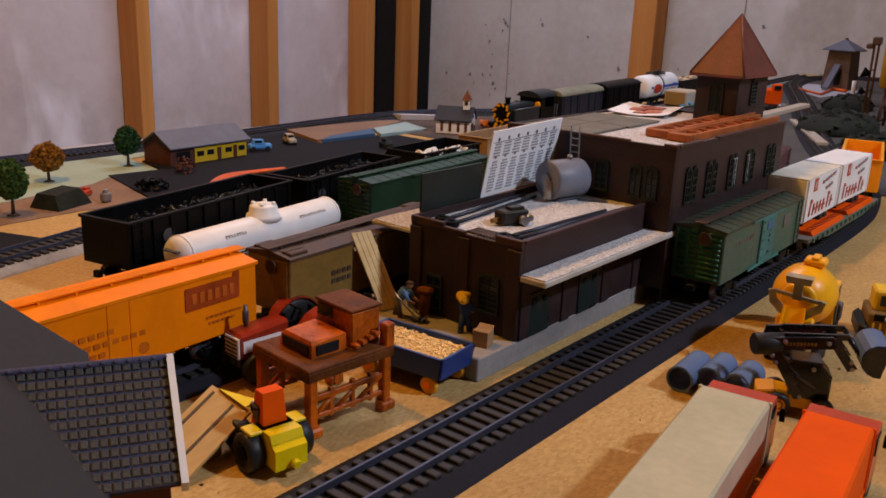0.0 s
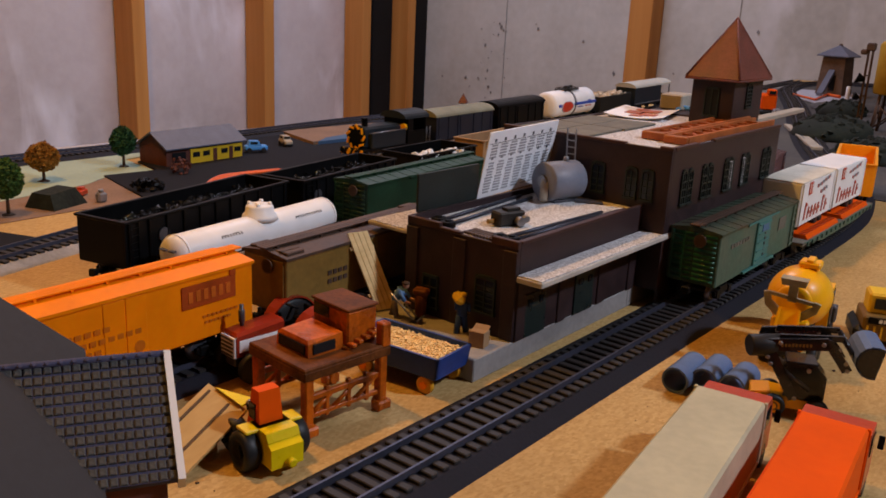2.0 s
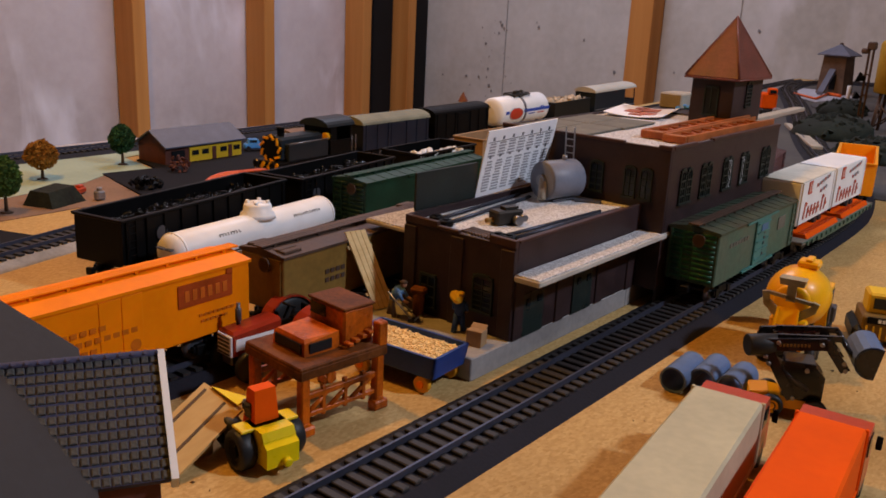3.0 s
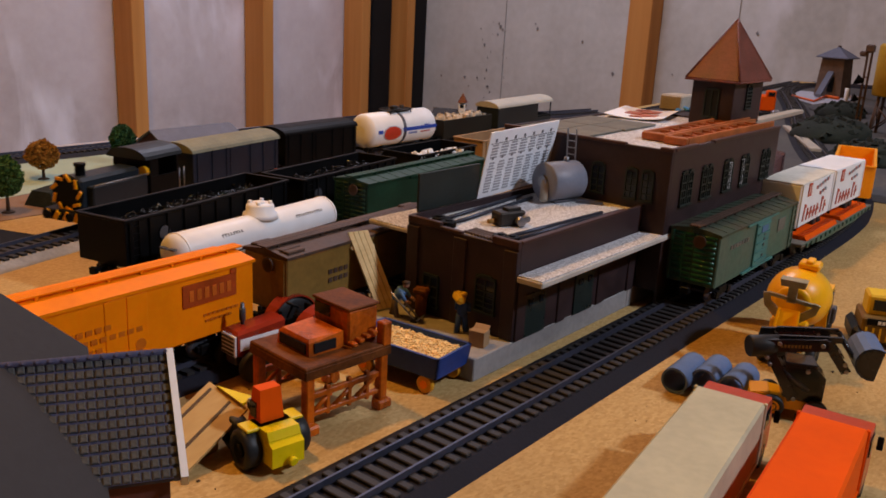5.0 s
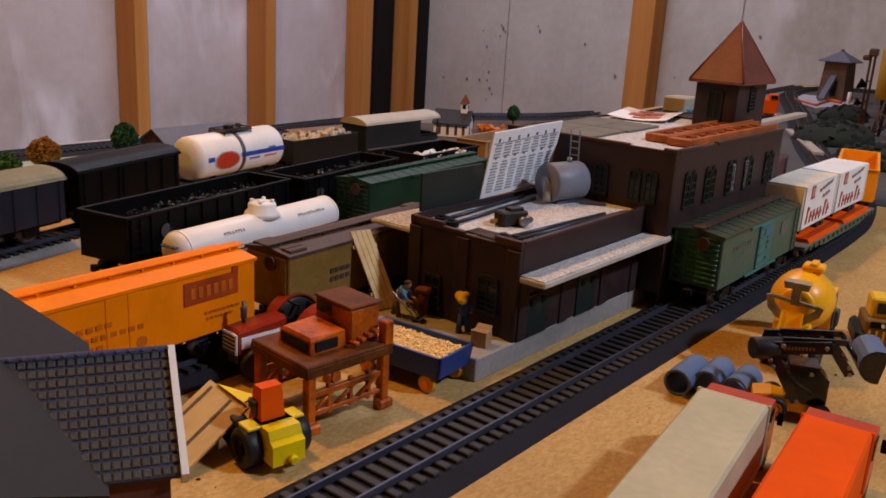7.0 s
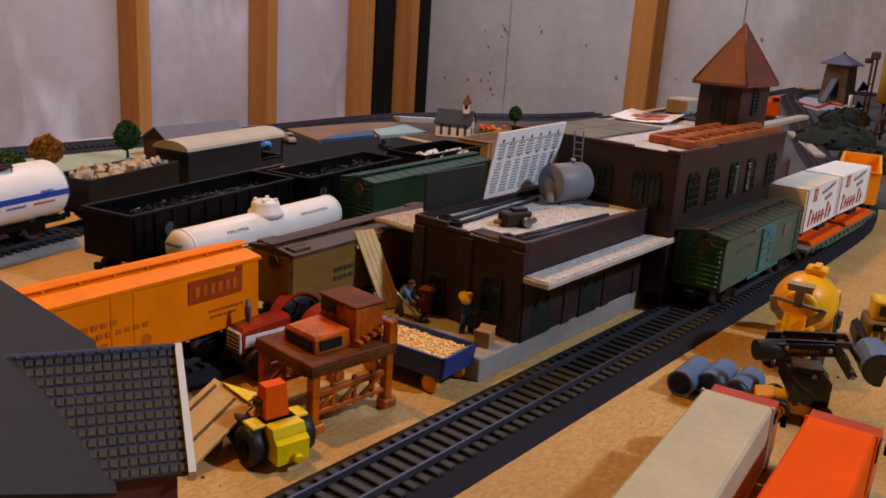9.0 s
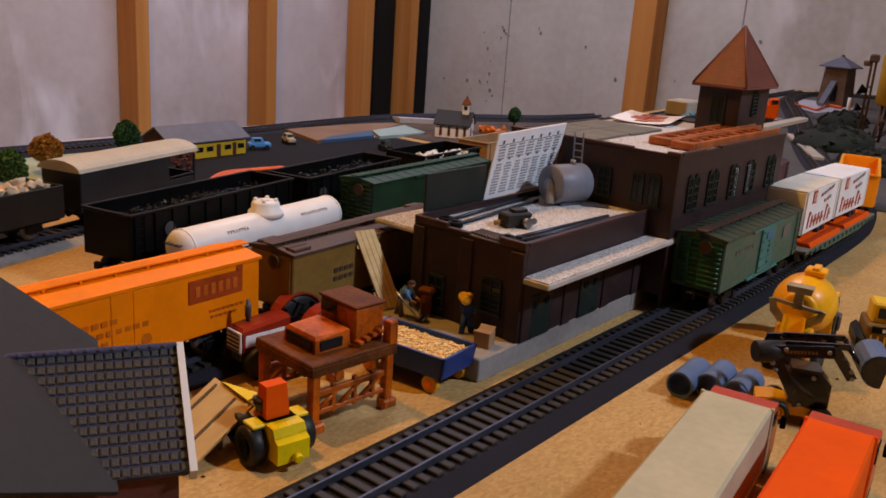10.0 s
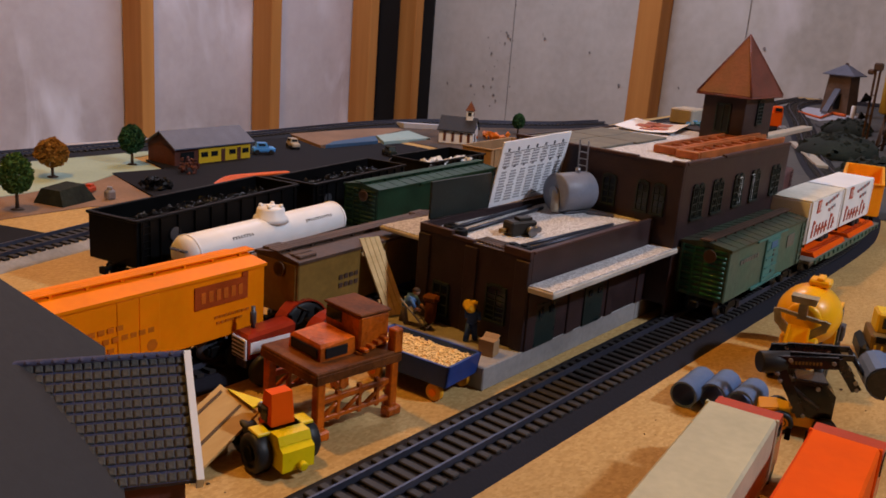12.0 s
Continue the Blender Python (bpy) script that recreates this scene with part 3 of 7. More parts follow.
    for u, v in zip(rows, rows[1:]):
        for i in range(4):
            b.bm.faces.new((u[i], u[(i + 1) % 4], v[(i + 1) % 4], v[i]))
    b.bm.faces.new(rows[0])
    b.bm.faces.new(rows[-1][::-1])
    solo("ground_board_grey", b, M_MATGREY, "grey painted ground inside the far loop", "ground", kind="structure")


# ---------------------------------------------------------------- rolling stock
def wheelset(parent, y, r=0.0055, half=0.0085, m=M_GUN):
    b = Bm().tube((-half - 0.002, y, r), (half + 0.002, y, r), 0.0011, 8)
    for sx in (-1, 1):
        b.lathe((sx * half, y, r), (sx, 0, 0), [(-0.0010, r + 0.0006), (-0.0004, r + 0.0006), (-0.0002, r), (0.0016, r * 0.97), (0.0016, r * 0.6), (0.0012, r * 0.55)], 16)
    part("wheelset", b, m, parent)


def bogie(parent, y):
    b = Bm().box(0, y, 0.0068, 0.014, 0.006, 0.003)
    for sx in (-1, 1):
        b.box(sx * 0.0125, y, 0.0058, 0.0022, 0.026, 0.0030).box(sx * 0.0125, y, 0.0078, 0.0022, 0.012, 0.0026)
        for d in (-0.009, 0.009):
            b.box(sx * 0.0128, y + d, 0.0054, 0.0030, 0.005, 0.0050)
    t = part("bogie", b, M_BLACK, parent)
    for d in (-0.009, 0.009):
        wheelset(t, y + d)


def couplers(parent, L):
    for s in (-1, 1):
        part("coupler", Bm().box(0, s * (L / 2 + 0.003), 0.0095, 0.003, 0.010, 0.0025).box(0.001, s * (L / 2 + 0.0075), 0.0095, 0.005, 0.003, 0.004), M_BLACK, parent)


def ladder(parent, x, y, z0, z1, m, along_y=True, w=0.007):
    b = Bm()
    dx, dy = (0, w / 2) if along_y else (w / 2, 0)
    for s in (-1, 1):
        b.box(x + s * dx, y + s * dy, (z0 + z1) / 2, 0.0007, 0.0007, z1 - z0, 0)
    n = int((z1 - z0) / 0.0042)
    for i in range(n):
        b.box(x, y, z0 + 0.002 + i * 0.0042, 0.0007 if along_y else w, w if along_y else 0.0007, 0.0006, 0)
    part("ladder", b, m, parent)


def bars(parent, x, rows, m, name="lettering_bars", sx=1, axis="x", thick=0.0003):
    """Printed lines as plain bars on a side wall: rows of (y, z, length, height)."""
    b = Bm()
    for y, z, ln, h in rows:
        if axis == "x":
            b.box(x, y, z, thick, ln, h, 0)
        else:
            b.box(y, x, z, ln, thick, h, 0)
    part(name, b, m, parent)


def boxcar(label, m, side, roof, L=0.138, W=0.030, z1=0.0435, door=None, ends=None, ribs=0, walkm=None, reefer=False, hatches=True):
    ob = thing("boxcar", label, "freight car", m, "freight cars on the layout")
    z0 = 0.0115
    part("body", Bm().span(-W / 2, W / 2, -L / 2, L / 2, z0, z1, 0.0006), side, ob)
    pk = z1 + 0.0026
    part("roof", Bm().prism([(-W / 2 - 0.0008, z1 - 0.001), (W / 2 + 0.0008, z1 - 0.001), (W / 2 + 0.0008, z1 + 0.0004), (0, pk), (-W / 2 - 0.0008, z1 + 0.0004)], "y", -L / 2 - 0.0006, L / 2 + 0.0006), roof, ob)
    b = Bm()
    n = 13
    for i in range(n + 1):
        y = -L / 2 + i * L / n
        for s in (-1, 1):
            b.hull([(s * dx, y + dy, z + (0.0001 if reefer else 0.0005)) for dx, z in ((0.003, pk - 0.0006), (W / 2 + 0.0004, z1 + 0.0002)) for dy in (-0.0007, 0.0007)] + [(s * dx, y + dy, z - 0.0004) for dx, z in ((0.003, pk - 0.0006), (W / 2 + 0.0004, z1 + 0.0002)) for dy in (-0.0007, 0.0007)])
    part("roof_ribs", b, roof, ob)
    b = Bm()
    for k in (-1, 0, 1):
        b.box(k * 0.0023, 0, pk + 0.0012, 0.0020, L + 0.006, 0.0008, 0.0001)
    for i in range(9):
        b.box(0, -L / 2 + 0.006 + i * (L - 0.012) / 8, pk + 0.0002, 0.0066, 0.0012, 0.0018, 0)
    part("roof_walk", b, walkm or roof, ob)
    part("underframe", Bm().box(0, 0, z0 - 0.0012, 0.010, L - 0.004, 0.0030).box(0, 0.006, z0 - 0.0032, 0.012, 0.028, 0.005).box(0.006, -0.02, z0 - 0.003, 0.006, 0.012, 0.005), M_BLACK, ob)
    for s in (-1, 1):
        bogie(ob, s * (L / 2 - 0.020))
        x = s * (W / 2 + 0.0006)
        dm = door or side
        if reefer:
            # flush hinged doors, smooth ends
            for k in (-1, 1):
                part("door", Bm().box(s * (W / 2 + 0.0001), k * 0.0052, (z0 + z1) / 2, 0.0006, 0.0098, z1 - z0 - 0.003, 0.0002), side, ob)
            part("end_panel", Bm().box(0, s * (L / 2 + 0.0003), (z0 + z1) / 2, W - 0.003, 0.0008, z1 - z0 - 0.003, 0.0003), ends or side, ob)
            for k in (-1, 1) if hatches else ():
                h = part("ice_hatch", Bm().box(k * 0.0085, s * (L / 2 - 0.0085), pk - 0.0012, 0.0095, 0.0120, 0.0018, 0.0004), roof, ob)
                part("hatch_bar", Bm().box(k * 0.0085, s * (L / 2 - 0.0085), pk - 0.0003, 0.0020, 0.0125, 0.0008, 0.0002), roof, h)
            em = ends or side
            continue
        d = part("door", Bm().box(x, 0.002 * s, (z0 + z1) / 2, 0.0014, 0.024, z1 - z0 - 0.003, 0.0004), dm, ob)
        b = Bm()
        for i in range(5):
            b.box(x + s * 0.0009, 0.002 * s, z0 + 0.005 + i * (z1 - z0 - 0.009) / 4, 0.0009, 0.021, 0.0009, 0)
        part("door_bar", b, dm, d)
        for zt in (z0 + 0.0008, z1 - 0.0010):
            part("door_track", Bm().box(x, 0, zt, 0.0018, 0.056, 0.0012, 0), dm, ob)
        ladder(ob, s * (W / 2 + 0.0008), s * (L / 2 - 0.006), z0 + 0.001, z1 - 0.001, side)
        em = ends or side
        b = Bm()
        for i in range(10):
            z = z0 + 0.003 + i * (z1 - z0 - 0.005) / 9
            for k, w in ((-0.25, 0.46), (0.25, 0.46)):
                b.tube(((k - w / 2) * (W - 0.003), s * (L / 2 + 0.0002), z), ((k + w / 2) * (W - 0.003), s * (L / 2 + 0.0002), z), 0.0009, 8)
        part("end_ribs", b, em, ob)
        ladder(ob, s * (W / 2 - 0.006), s * (L / 2 + 0.0016), z0 + 0.001, z1 - 0.001, em, False)
        if ribs:
            b = Bm()
            for i in range(ribs):
                y = -L / 2 + (i + 0.5) * L / ribs
                if abs(y) > 0.016:
                    b.box(s * (W / 2 + 0.0003), y, (z0 + z1) / 2, 0.0008, 0.0008, z1 - z0 - 0.001, 0)
            part("side_ribs", b, side, ob)
    w = Bm().lathe((0.004, -L / 2 - 0.0028, z1 - 0.005), (0, 1, 0), [(0, 0.0038), (0.0008, 0.0038), (0.0008, 0.0030), (0.0, 0.0030)], 14)
    w.box(0.004, -L / 2 - 0.0024, z1 - 0.005, 0.0066, 0.0006, 0.0006, 0).box(0.004, -L / 2 - 0.0024, z1 - 0.005, 0.0006, 0.0006, 0.0066, 0)
    part("brake_wheel", w, M_BROWN, ob)
    couplers(ob, L)
    return ob


def hopper(label, m, load_m, L=0.148, W=0.037, H=0.039, seed=1, load_h=-0.006, body=M_BLACK):
    ob = thing("hopper_car", label, "freight car", m, "freight cars on the layout")
    z0 = 0.012
    b = Bm()
    for s in (-1, 1):
        b.span(s * W / 2, s * (W / 2 - 0.0014), -L / 2, L / 2, z0, H, 0.0003)
        b.span(-W / 2 + 0.001, W / 2 - 0.001, s * L / 2, s * (L / 2 - 0.0014), z0, H, 0.0003)
    b.span(-W / 2 + 0.001, W / 2 - 0.001, -L / 2 + 0.001, L / 2 - 0.001, z0, z0 + 0.004, 0)
    part("body", b, body, ob)
    b = Bm()
    for s in (-1, 1):
        b.box(s * W / 2, 0, H, 0.0028, L + 0.002, 0.0016, 0.0004)
        b.box(0, s * L / 2, H, W, 0.0028, 0.0016, 0.0004)
    part("top_chord", b, body, ob)
    for s in (-1, 1):
        b = Bm()
        n = 11
        for i in range(n):
            b.box(s * (W / 2 + 0.0006), -L / 2 + 0.004 + i * (L - 0.008) / (n - 1), (z0 + H) / 2, 0.0016, 0.0016, H - z0 - 0.001, 0.0003)
        part("side_ribs", b, body, ob)
        ladder(ob, s * (W / 2 + 0.001), -s * (L / 2 - 0.006), z0, H, body)
        bogie(ob, s * (L / 2 - 0.020))
        part("round_emblem", Bm().tube((s * (W / 2 + 0.0004), -0.045, 0.027), (s * (W / 2 + 0.0012), -0.045, 0.027), 0.0042, 18), M_GUN, ob)
    rnd = random.Random(seed)
    b = Bm()
    b.span(-W / 2 + 0.0015, W / 2 - 0.0015, -L / 2 + 0.0015, L / 2 - 0.0015, z0 + 0.003, H + load_h - 0.002, 0)
    for _ in range(260):
        b.rock(rnd.uniform(-1, 1) * (W / 2 - 0.004), rnd.uniform(-1, 1) * (L / 2 - 0.004), H + load_h - 0.001 + rnd.uniform(-0.001, 0.0022), rnd.uniform(0.0010, 0.0023), rnd)
    tagged(part("load", b, load_m, ob), kind="stuff")
    part("underframe", Bm().box(0, 0, z0 - 0.001, 0.010, L - 0.004, 0.003).hull([(-0.012, -0.03, z0), (0.012, -0.03, z0), (-0.012, 0.03, z0), (0.012, 0.03, z0), (-0.008, -0.012, 0.005), (0.008, -0.012, 0.005), (-0.008, 0.012, 0.005), (0.008, 0.012, 0.005)]), M_BLACK, ob)
    couplers(ob, L)
    return ob


def tank_profile(L, r):
    p = [(-L / 2, r * 0.30), (-L / 2 + 0.0012, r * 0.68), (-L / 2 + 0.0030, r * 0.90), (-L / 2 + 0.0055, r)]
    return p + [(-s, q) for s, q in p[::-1]]


def tank_car(label, m, L=0.139, r=0.0114):
    ob = thing("tank_car", label, "freight car", m, "freight cars on the layout")
    zc = 0.0228
    body = part("tank", Bm().lathe((0, 0, zc), (0, 1, 0), tank_profile(L, r), 30), M_TANKWHITE, ob)
    for y in (-L / 2 + 0.006, L / 2 - 0.006):
        part("weld_ring", Bm().lathe((0, y, zc), (0, 1, 0), [(-0.0006, r + 0.0001), (-0.0006, r + 0.0004), (0.0006, r + 0.0004), (0.0006, r + 0.0001)], 30), M_TANKWHITE, body)
    d = part("dome", Bm().lathe((0, 0.003, zc + r - 0.003), (0, 0, 1), [(0, 0.0112), (0.0030, 0.0104), (0.0038, 0.0088), (0.0078, 0.0085), (0.0090, 0.0075), (0.0092, 0.002)], 28), M_TANKWHITE, ob)
    b = Bm()
    for a in range(4):
        x, y = 0.0062 * math.cos(a * 1.57 + 0.6), 0.0062 * math.sin(a * 1.57 + 0.6)
        b.tube((x, y + 0.003, zc + r + 0.005), (x, y + 0.003, zc + r + 0.0078), 0.0013, 10, round_=0.0004)
    b.tube((0, 0.003, zc + r + 0.005), (0, 0.003, zc + r + 0.0072), 0.0028, 12)
    part("valve", b, M_TANKWHITE, d)
    part("underframe", Bm().box(0, 0, 0.0105, 0.024, L + 0.004, 0.0022).box(0, 0, 0.0085, 0.008, L - 0.004, 0.003), M_BLACK, ob)
    b = Bm()
    for s in (-1, 1):
        b.tube((s * 0.0138, -L / 2 + 0.004, zc - 0.003), (s * 0.0138, L / 2 - 0.004, zc - 0.003), 0.0005, 6)
    part("handrail", b, M_BLACK, ob)
    for s in (-1, 1):
        bogie(ob, s * (L / 2 - 0.022))
    # printed names as plain bars, following the curve of the tank
    a, rr = radians(34), r + 0.0002
    for y0, n in ((-0.038, 8), (0.026, 12)):
        for i in range(n):
            b = Bm().box(rr * math.cos(a), y0 + i * 0.0022, zc + rr * math.sin(a), 0.0003, 0.0005, 0.0018, 0, Matrix.Rotation(-a, 3, "Y"))
            b.box(rr * math.cos(a), y0 + i * 0.0022 + 0.0006, zc + rr * math.sin(a) + 0.0006 * (-1) ** (i // 2), 0.0003, 0.0010, 0.0005, 0, Matrix.Rotation(-a, 3, "Y"))
            part("letter_bar", b, M_INK, body)
    for y0, n in ((-0.0050, 4), (0.0022, 3)):
        for i in range(n):
            part("end_letter_bar", Bm().box(y0 + i * 0.0015, -L / 2 + 0.0003, zc + 0.0040, 0.0009, 0.0040, 0.0010, 0), M_INK, body)
    part("end_rail", Bm().tube((-0.0095, -L / 2 + 0.0006, zc - 0.003), (0.0095, -L / 2 + 0.0006, zc - 0.003), 0.0005, 6), M_BLACK, ob)
    couplers(ob, L)
    return ob


def flat_car(m):
    L, W = 0.20, 0.036
    ob = thing("flat_car", "green flat car with orange slotted deck plates", "freight car", m, "freight cars on the layout")
    part("deck", Bm().span(-W / 2, W / 2, -L / 2, L / 2, 0.0095, 0.0120, 0.0004), M_DECKTAN, ob)
    for s in (-1, 1):
        b = Bm().hull([(s * (W / 2 + o), y, z) for o in (0.0003, -0.0015) for y, z in ((-L / 2, 0.0118), (L / 2, 0.0118), (-L / 2 + 0.05, 0.006), (L / 2 - 0.05, 0.006))])
        part("side_sill", b, M_GREENSIDE, ob)
        for i in range(16):
            part("stake_pocket", Bm().box(s * (W / 2 + 0.0008), -L / 2 + 0.010 + i * (L - 0.020) / 15, 0.0100, 0.0012, 0.0026, 0.0030, 0.0002), M_GREENSIDE, ob)
        bogie(ob, s * (L / 2 - 0.024))
        dp = part("deck_plate", Bm().hull([(x, s * 0.046 + y, z) for x, z in ((-W / 2 + 0.002, 0.0119), (W / 2 - 0.001, 0.0119), (-W / 2 + 0.002, 0.0150), (W / 2 - 0.003, 0.0150)) for y in (-0.040, 0.040)]), M_REDBOX, ob, "orange slotted deck plate")
        for i in range(14):
            part("deck_slot", Bm().box(W / 2 - 0.0062, s * 0.046 - 0.0364 + i * 0.0056, 0.0151, 0.0050, 0.0026, 0.0006, 0.0001), M_REDDARK, dp)
    couplers(ob, L)


def van_trailer(m, label, roof):
    L, W, z0, z1 = 0.082, 0.029, 0.010, 0.0425
    ob = thing("van_trailer", label, "trailer", m, "white trailers on the flat car")
    part("body", Bm().span(-W / 2, W / 2, -L / 2, L / 2, z0, z1 - 0.0006, 0.0008), M_WHITE, ob)
    part("roof", Bm().span(-W / 2 - 0.0002, W / 2 + 0.0002, -L / 2 - 0.0002, L / 2 + 0.0002, z1 - 0.0012, z1 + 0.0002, 0.0005), roof, ob)
    for y in (-L / 2, L / 2):
        part("end_wall", Bm().box(0, y, (z0 + z1) / 2 - 0.0006, W - 0.0016, 0.0008, z1 - z0 - 0.002, 0.0002), M_WHITE, ob)
    for s in (-1, 1):
        for y in (-L / 2 + 0.0012, L / 2 - 0.0012):
            part("edge_trim", Bm().box(s * (W / 2 + 0.0002), y, (z0 + z1) / 2, 0.0008, 0.0016, z1 - z0 - 0.002, 0), M_WHITE, ob)
        x = s * (W / 2 + 0.0004)
        e = part("square_emblem", Bm().box(x, -0.022 * s, 0.0365, 0.0004, 0.0085, 0.0095, 0.0001), M_REDPRINT, ob)
        for k in (-1, 1):
            part("emblem_gap", Bm().box(x + 0.0002 * s, -0.022 * s + k * 0.0021, 0.0365, 0.0004, 0.0010, 0.0060, 0), M_WHITE, e)
        # two tall capitals and five low letters, each as an upright with a foot
        for i in range(7):
            tall = i in (0, 5)
            y = s * (-0.030 + 0.0082 * i + (0.003 if i > 4 else 0))
            h = 0.0125 if tall else 0.0085
            b = Bm().hull([(x + o, y + s * (d + 0.0016 * k), 0.0140 + k * h) for o in (-0.0002, 0.0002) for d in (-0.0012, 0.0012) for k in (0, 1)])
            b.box(x, y + s * 0.0028, 0.0140 + (h * 0.85 if tall else h * 0.5), 0.0004, 0.0044, 0.0020, 0)
            part("letter_bar", b, M_REDPRINT, ob)
        for row, (y0, z, count) in enumerate(((-0.004, 0.0360, 11), (0.006, 0.0305, 6))):
            for i in range(count):
                part("lettering_bar", Bm().box(x, s * (y0 + 0.0030 * i), z + 0.0004 * i - 0.0006 * (i % 2), 0.0004, 0.0019, 0.0024, 0), M_INKLIGHT if i % 3 else M_REDPRINT, ob)
    for k in (-0.008, 0.008):
        part("landing_leg", Bm().box(k, -0.02, 0.0060, 0.002, 0.002, 0.010), M_BLACK, ob)
    for s in (-1, 1):
        for y in (0.028, 0.016):
            part("wheel", Bm().tube((s * 0.012, y, 0.0052), (s * 0.007, y, 0.0052), 0.0042, 16, round_=0.0006), M_RUBBER, ob)
    part("axle_frame", Bm().box(0, 0.022, 0.0085, 0.012, 0.022, 0.0040, 0.0006), M_BLACK, ob)
    return ob


def gondola(label, m, body, L=0.12, W=0.030, H=0.030):
    ob = thing("gondola_car", label, "freight car", m, "freight cars on the layout")
    z0 = 0.011
    b = Bm()
    for s in (-1, 1):
        b.span(s * W / 2, s * (W / 2 - 0.0014), -L / 2, L / 2, z0, H, 0.0003)
        b.span(-W / 2 + 0.001, W / 2 - 0.001, s * L / 2, s * (L / 2 - 0.0014), z0, H, 0.0003)
    b.span(-W / 2 + 0.001, W / 2 - 0.001, -L / 2 + 0.001, L / 2 - 0.001, z0, z0 + 0.003, 0)
    part("body", b, body, ob)
    b = Bm()
    for s in (-1, 1):
        for i in range(8):
            b.box(s * (W / 2 + 0.0005), -L / 2 + 0.006 + i * (L - 0.012) / 7, (z0 + H) / 2, 0.0014, 0.0018, H - z0, 0.0003)
        b.box(s * W / 2, 0, H, 0.0026, L + 0.001, 0.0014, 0.0003)
        b.box(0, s * L / 2, H, W, 0.0026, 0.0014, 0.0003)
    part("rim_and_ribs", b, body, ob)
    for s in (-1, 1):
        bogie(ob, s * (L / 2 - 0.02))
    couplers(ob, L)
    return ob


def standing_stock():
    at = lambda x, y, rz: pose(x, y, RAIL + rise(y), 0, 0, rz)
    o = boxcar("bright orange refrigerator car with a red name panel", at(-0.134, -0.0415, 3.0), M_ORANGE, M_ORANGE, W=0.0285, z1=0.0425, reefer=True, hatches=False)
    x = 0.0285 / 2 + 0.0004
    panel = part("name_panel", Bm().box(x, 0.043, 0.0335, 0.0005, 0.030, 0.0105, 0).box(x, 0.0565, 0.0397, 0.0005, 0.0034, 0.0026, 0), M_PANELRED, o, "dull red panel with orange letter bars")
    for i in range(6):
        part("letter_bar", Bm().box(x + 0.0003, 0.0325 + 0.0042 * i, 0.0333, 0.0004, 0.0024, 0.0050, 0), M_NAMEBAR, panel)
    for z, y0, count, h in ((0.0300, -0.030, 6, 0.0022), (0.0255, -0.028, 9, 0.0022), (0.0212, -0.026, 4, 0.0020), (0.0172, -0.024, 4, 0.0020), (0.0225, 0.040, 8, 0.0011), (0.0196, 0.041, 6, 0.0011)):
        for i in range(count):
            part("lettering_bar", Bm().box(x, y0 + (0.0042 if h > 0.0015 else 0.0026) * i, z, 0.0003, 0.0028 if h > 0.0015 else 0.0019, h, 0), M_ORANGE2, o)
    part("round_emblem", Bm().tube((x - 0.0002, 0.006, 0.0185), (x + 0.0002, 0.006, 0.0185), 0.0026, 16), M_ORANGE2, o)
    o = boxcar("brown-roofed refrigerator car with dull olive sides", at(-0.139, 0.113, 4.2), M_OLIVE, M_BROWN, z1=0.0405, ends=M_OLIVE, reefer=True)
    bars(o, 0.0154, [(-0.038 + 0.004 * i, 0.027, 0.0028, 0.0024) for i in range(4)] + [(-0.038 + 0.004 * i, 0.0225, 0.0028, 0.0024) for i in range(4)], M_BROWN)
    tank_car("long white tank car with a short valve dome", at(-0.2195, 0.108, 8.0))
    hopper("black hopper car heaped with shiny coal", at(-0.2675, 0.096, 12.5), M_COAL, seed=2)
    hopper("second black hopper car filled with coal", at(-0.288, 0.238, 10.5), M_COAL, L=0.122, seed=5)
    boxcar("dark green boxcar with a ribbed roof", at(-0.2285, 0.266, 5.0), M_DKGREEN, M_DKGREEN, L=0.15)
    hopper("black gondola car with a small heap of white stones", at(-0.3235, 0.398, 5.0), M_COAL, L=0.092, W=0.042, H=0.033, seed=8, load_h=-0.012)
    b, rnd = Bm(), random.Random(11)
    for i in range(46):
        b.rock(-0.308 + rnd.gauss(0, 0.004), 0.385 + rnd.uniform(-0.028, 0.034), RAIL + 0.0300 + rnd.uniform(0, 0.003), rnd.uniform(0.0018, 0.0036), rnd)
    solo("stone_heap", b, M_WHITE, "small heap of white stones in the black gondola", "stones", kind="stuff")
    gondola("brown wooden gondola car", at(-0.350, 0.535, 5.0), M_CARD, L=0.10, W=0.036, H=0.030)
    o = boxcar("weathered green boxcar with teal doors", at(0.0, 0.3215, 0.6), M_GREENSIDE, M_ROOFGREEN, L=0.139, W=0.0305, door=M_TEAL, ends=M_GREEN, walkm=M_BROWN, z1=0.0435)
    part("pale_panel", Bm().box(0.0156, 0.040, 0.0330, 0.0004, 0.0140, 0.0085, 0), M_GREYTILE, o, "faded pale square on the side")
    for i in range(7):
        part("lettering_bar", Bm().box(0.0155, -0.050 + 0.0046 * i, 0.0335, 0.0004, 0.0030, 0.0026, 0), M_GREYTILE, o)
    for i in range(5):
        part("door_mark", Bm().box(0.0167, 0.0045, 0.0185 + 0.0036 * i, 0.0004, 0.0022, 0.0018, 0), M_NAVYBLACK, o)
    part("blue_plate", Bm().box(0.0168, 0.0030, 0.0370, 0.0004, 0.0110, 0.0052, 0), M_BLUEPLATE, o, "small blue plate on the door")
    flat_car(at(0.001, 0.500, 0.6))
    van_trailer(pose(-0.0025, 0.4465, RAIL + 0.0113, 0, 0, 1.0), "white van trailer with red letter bars and dusty roof", M_VANDUSTY)
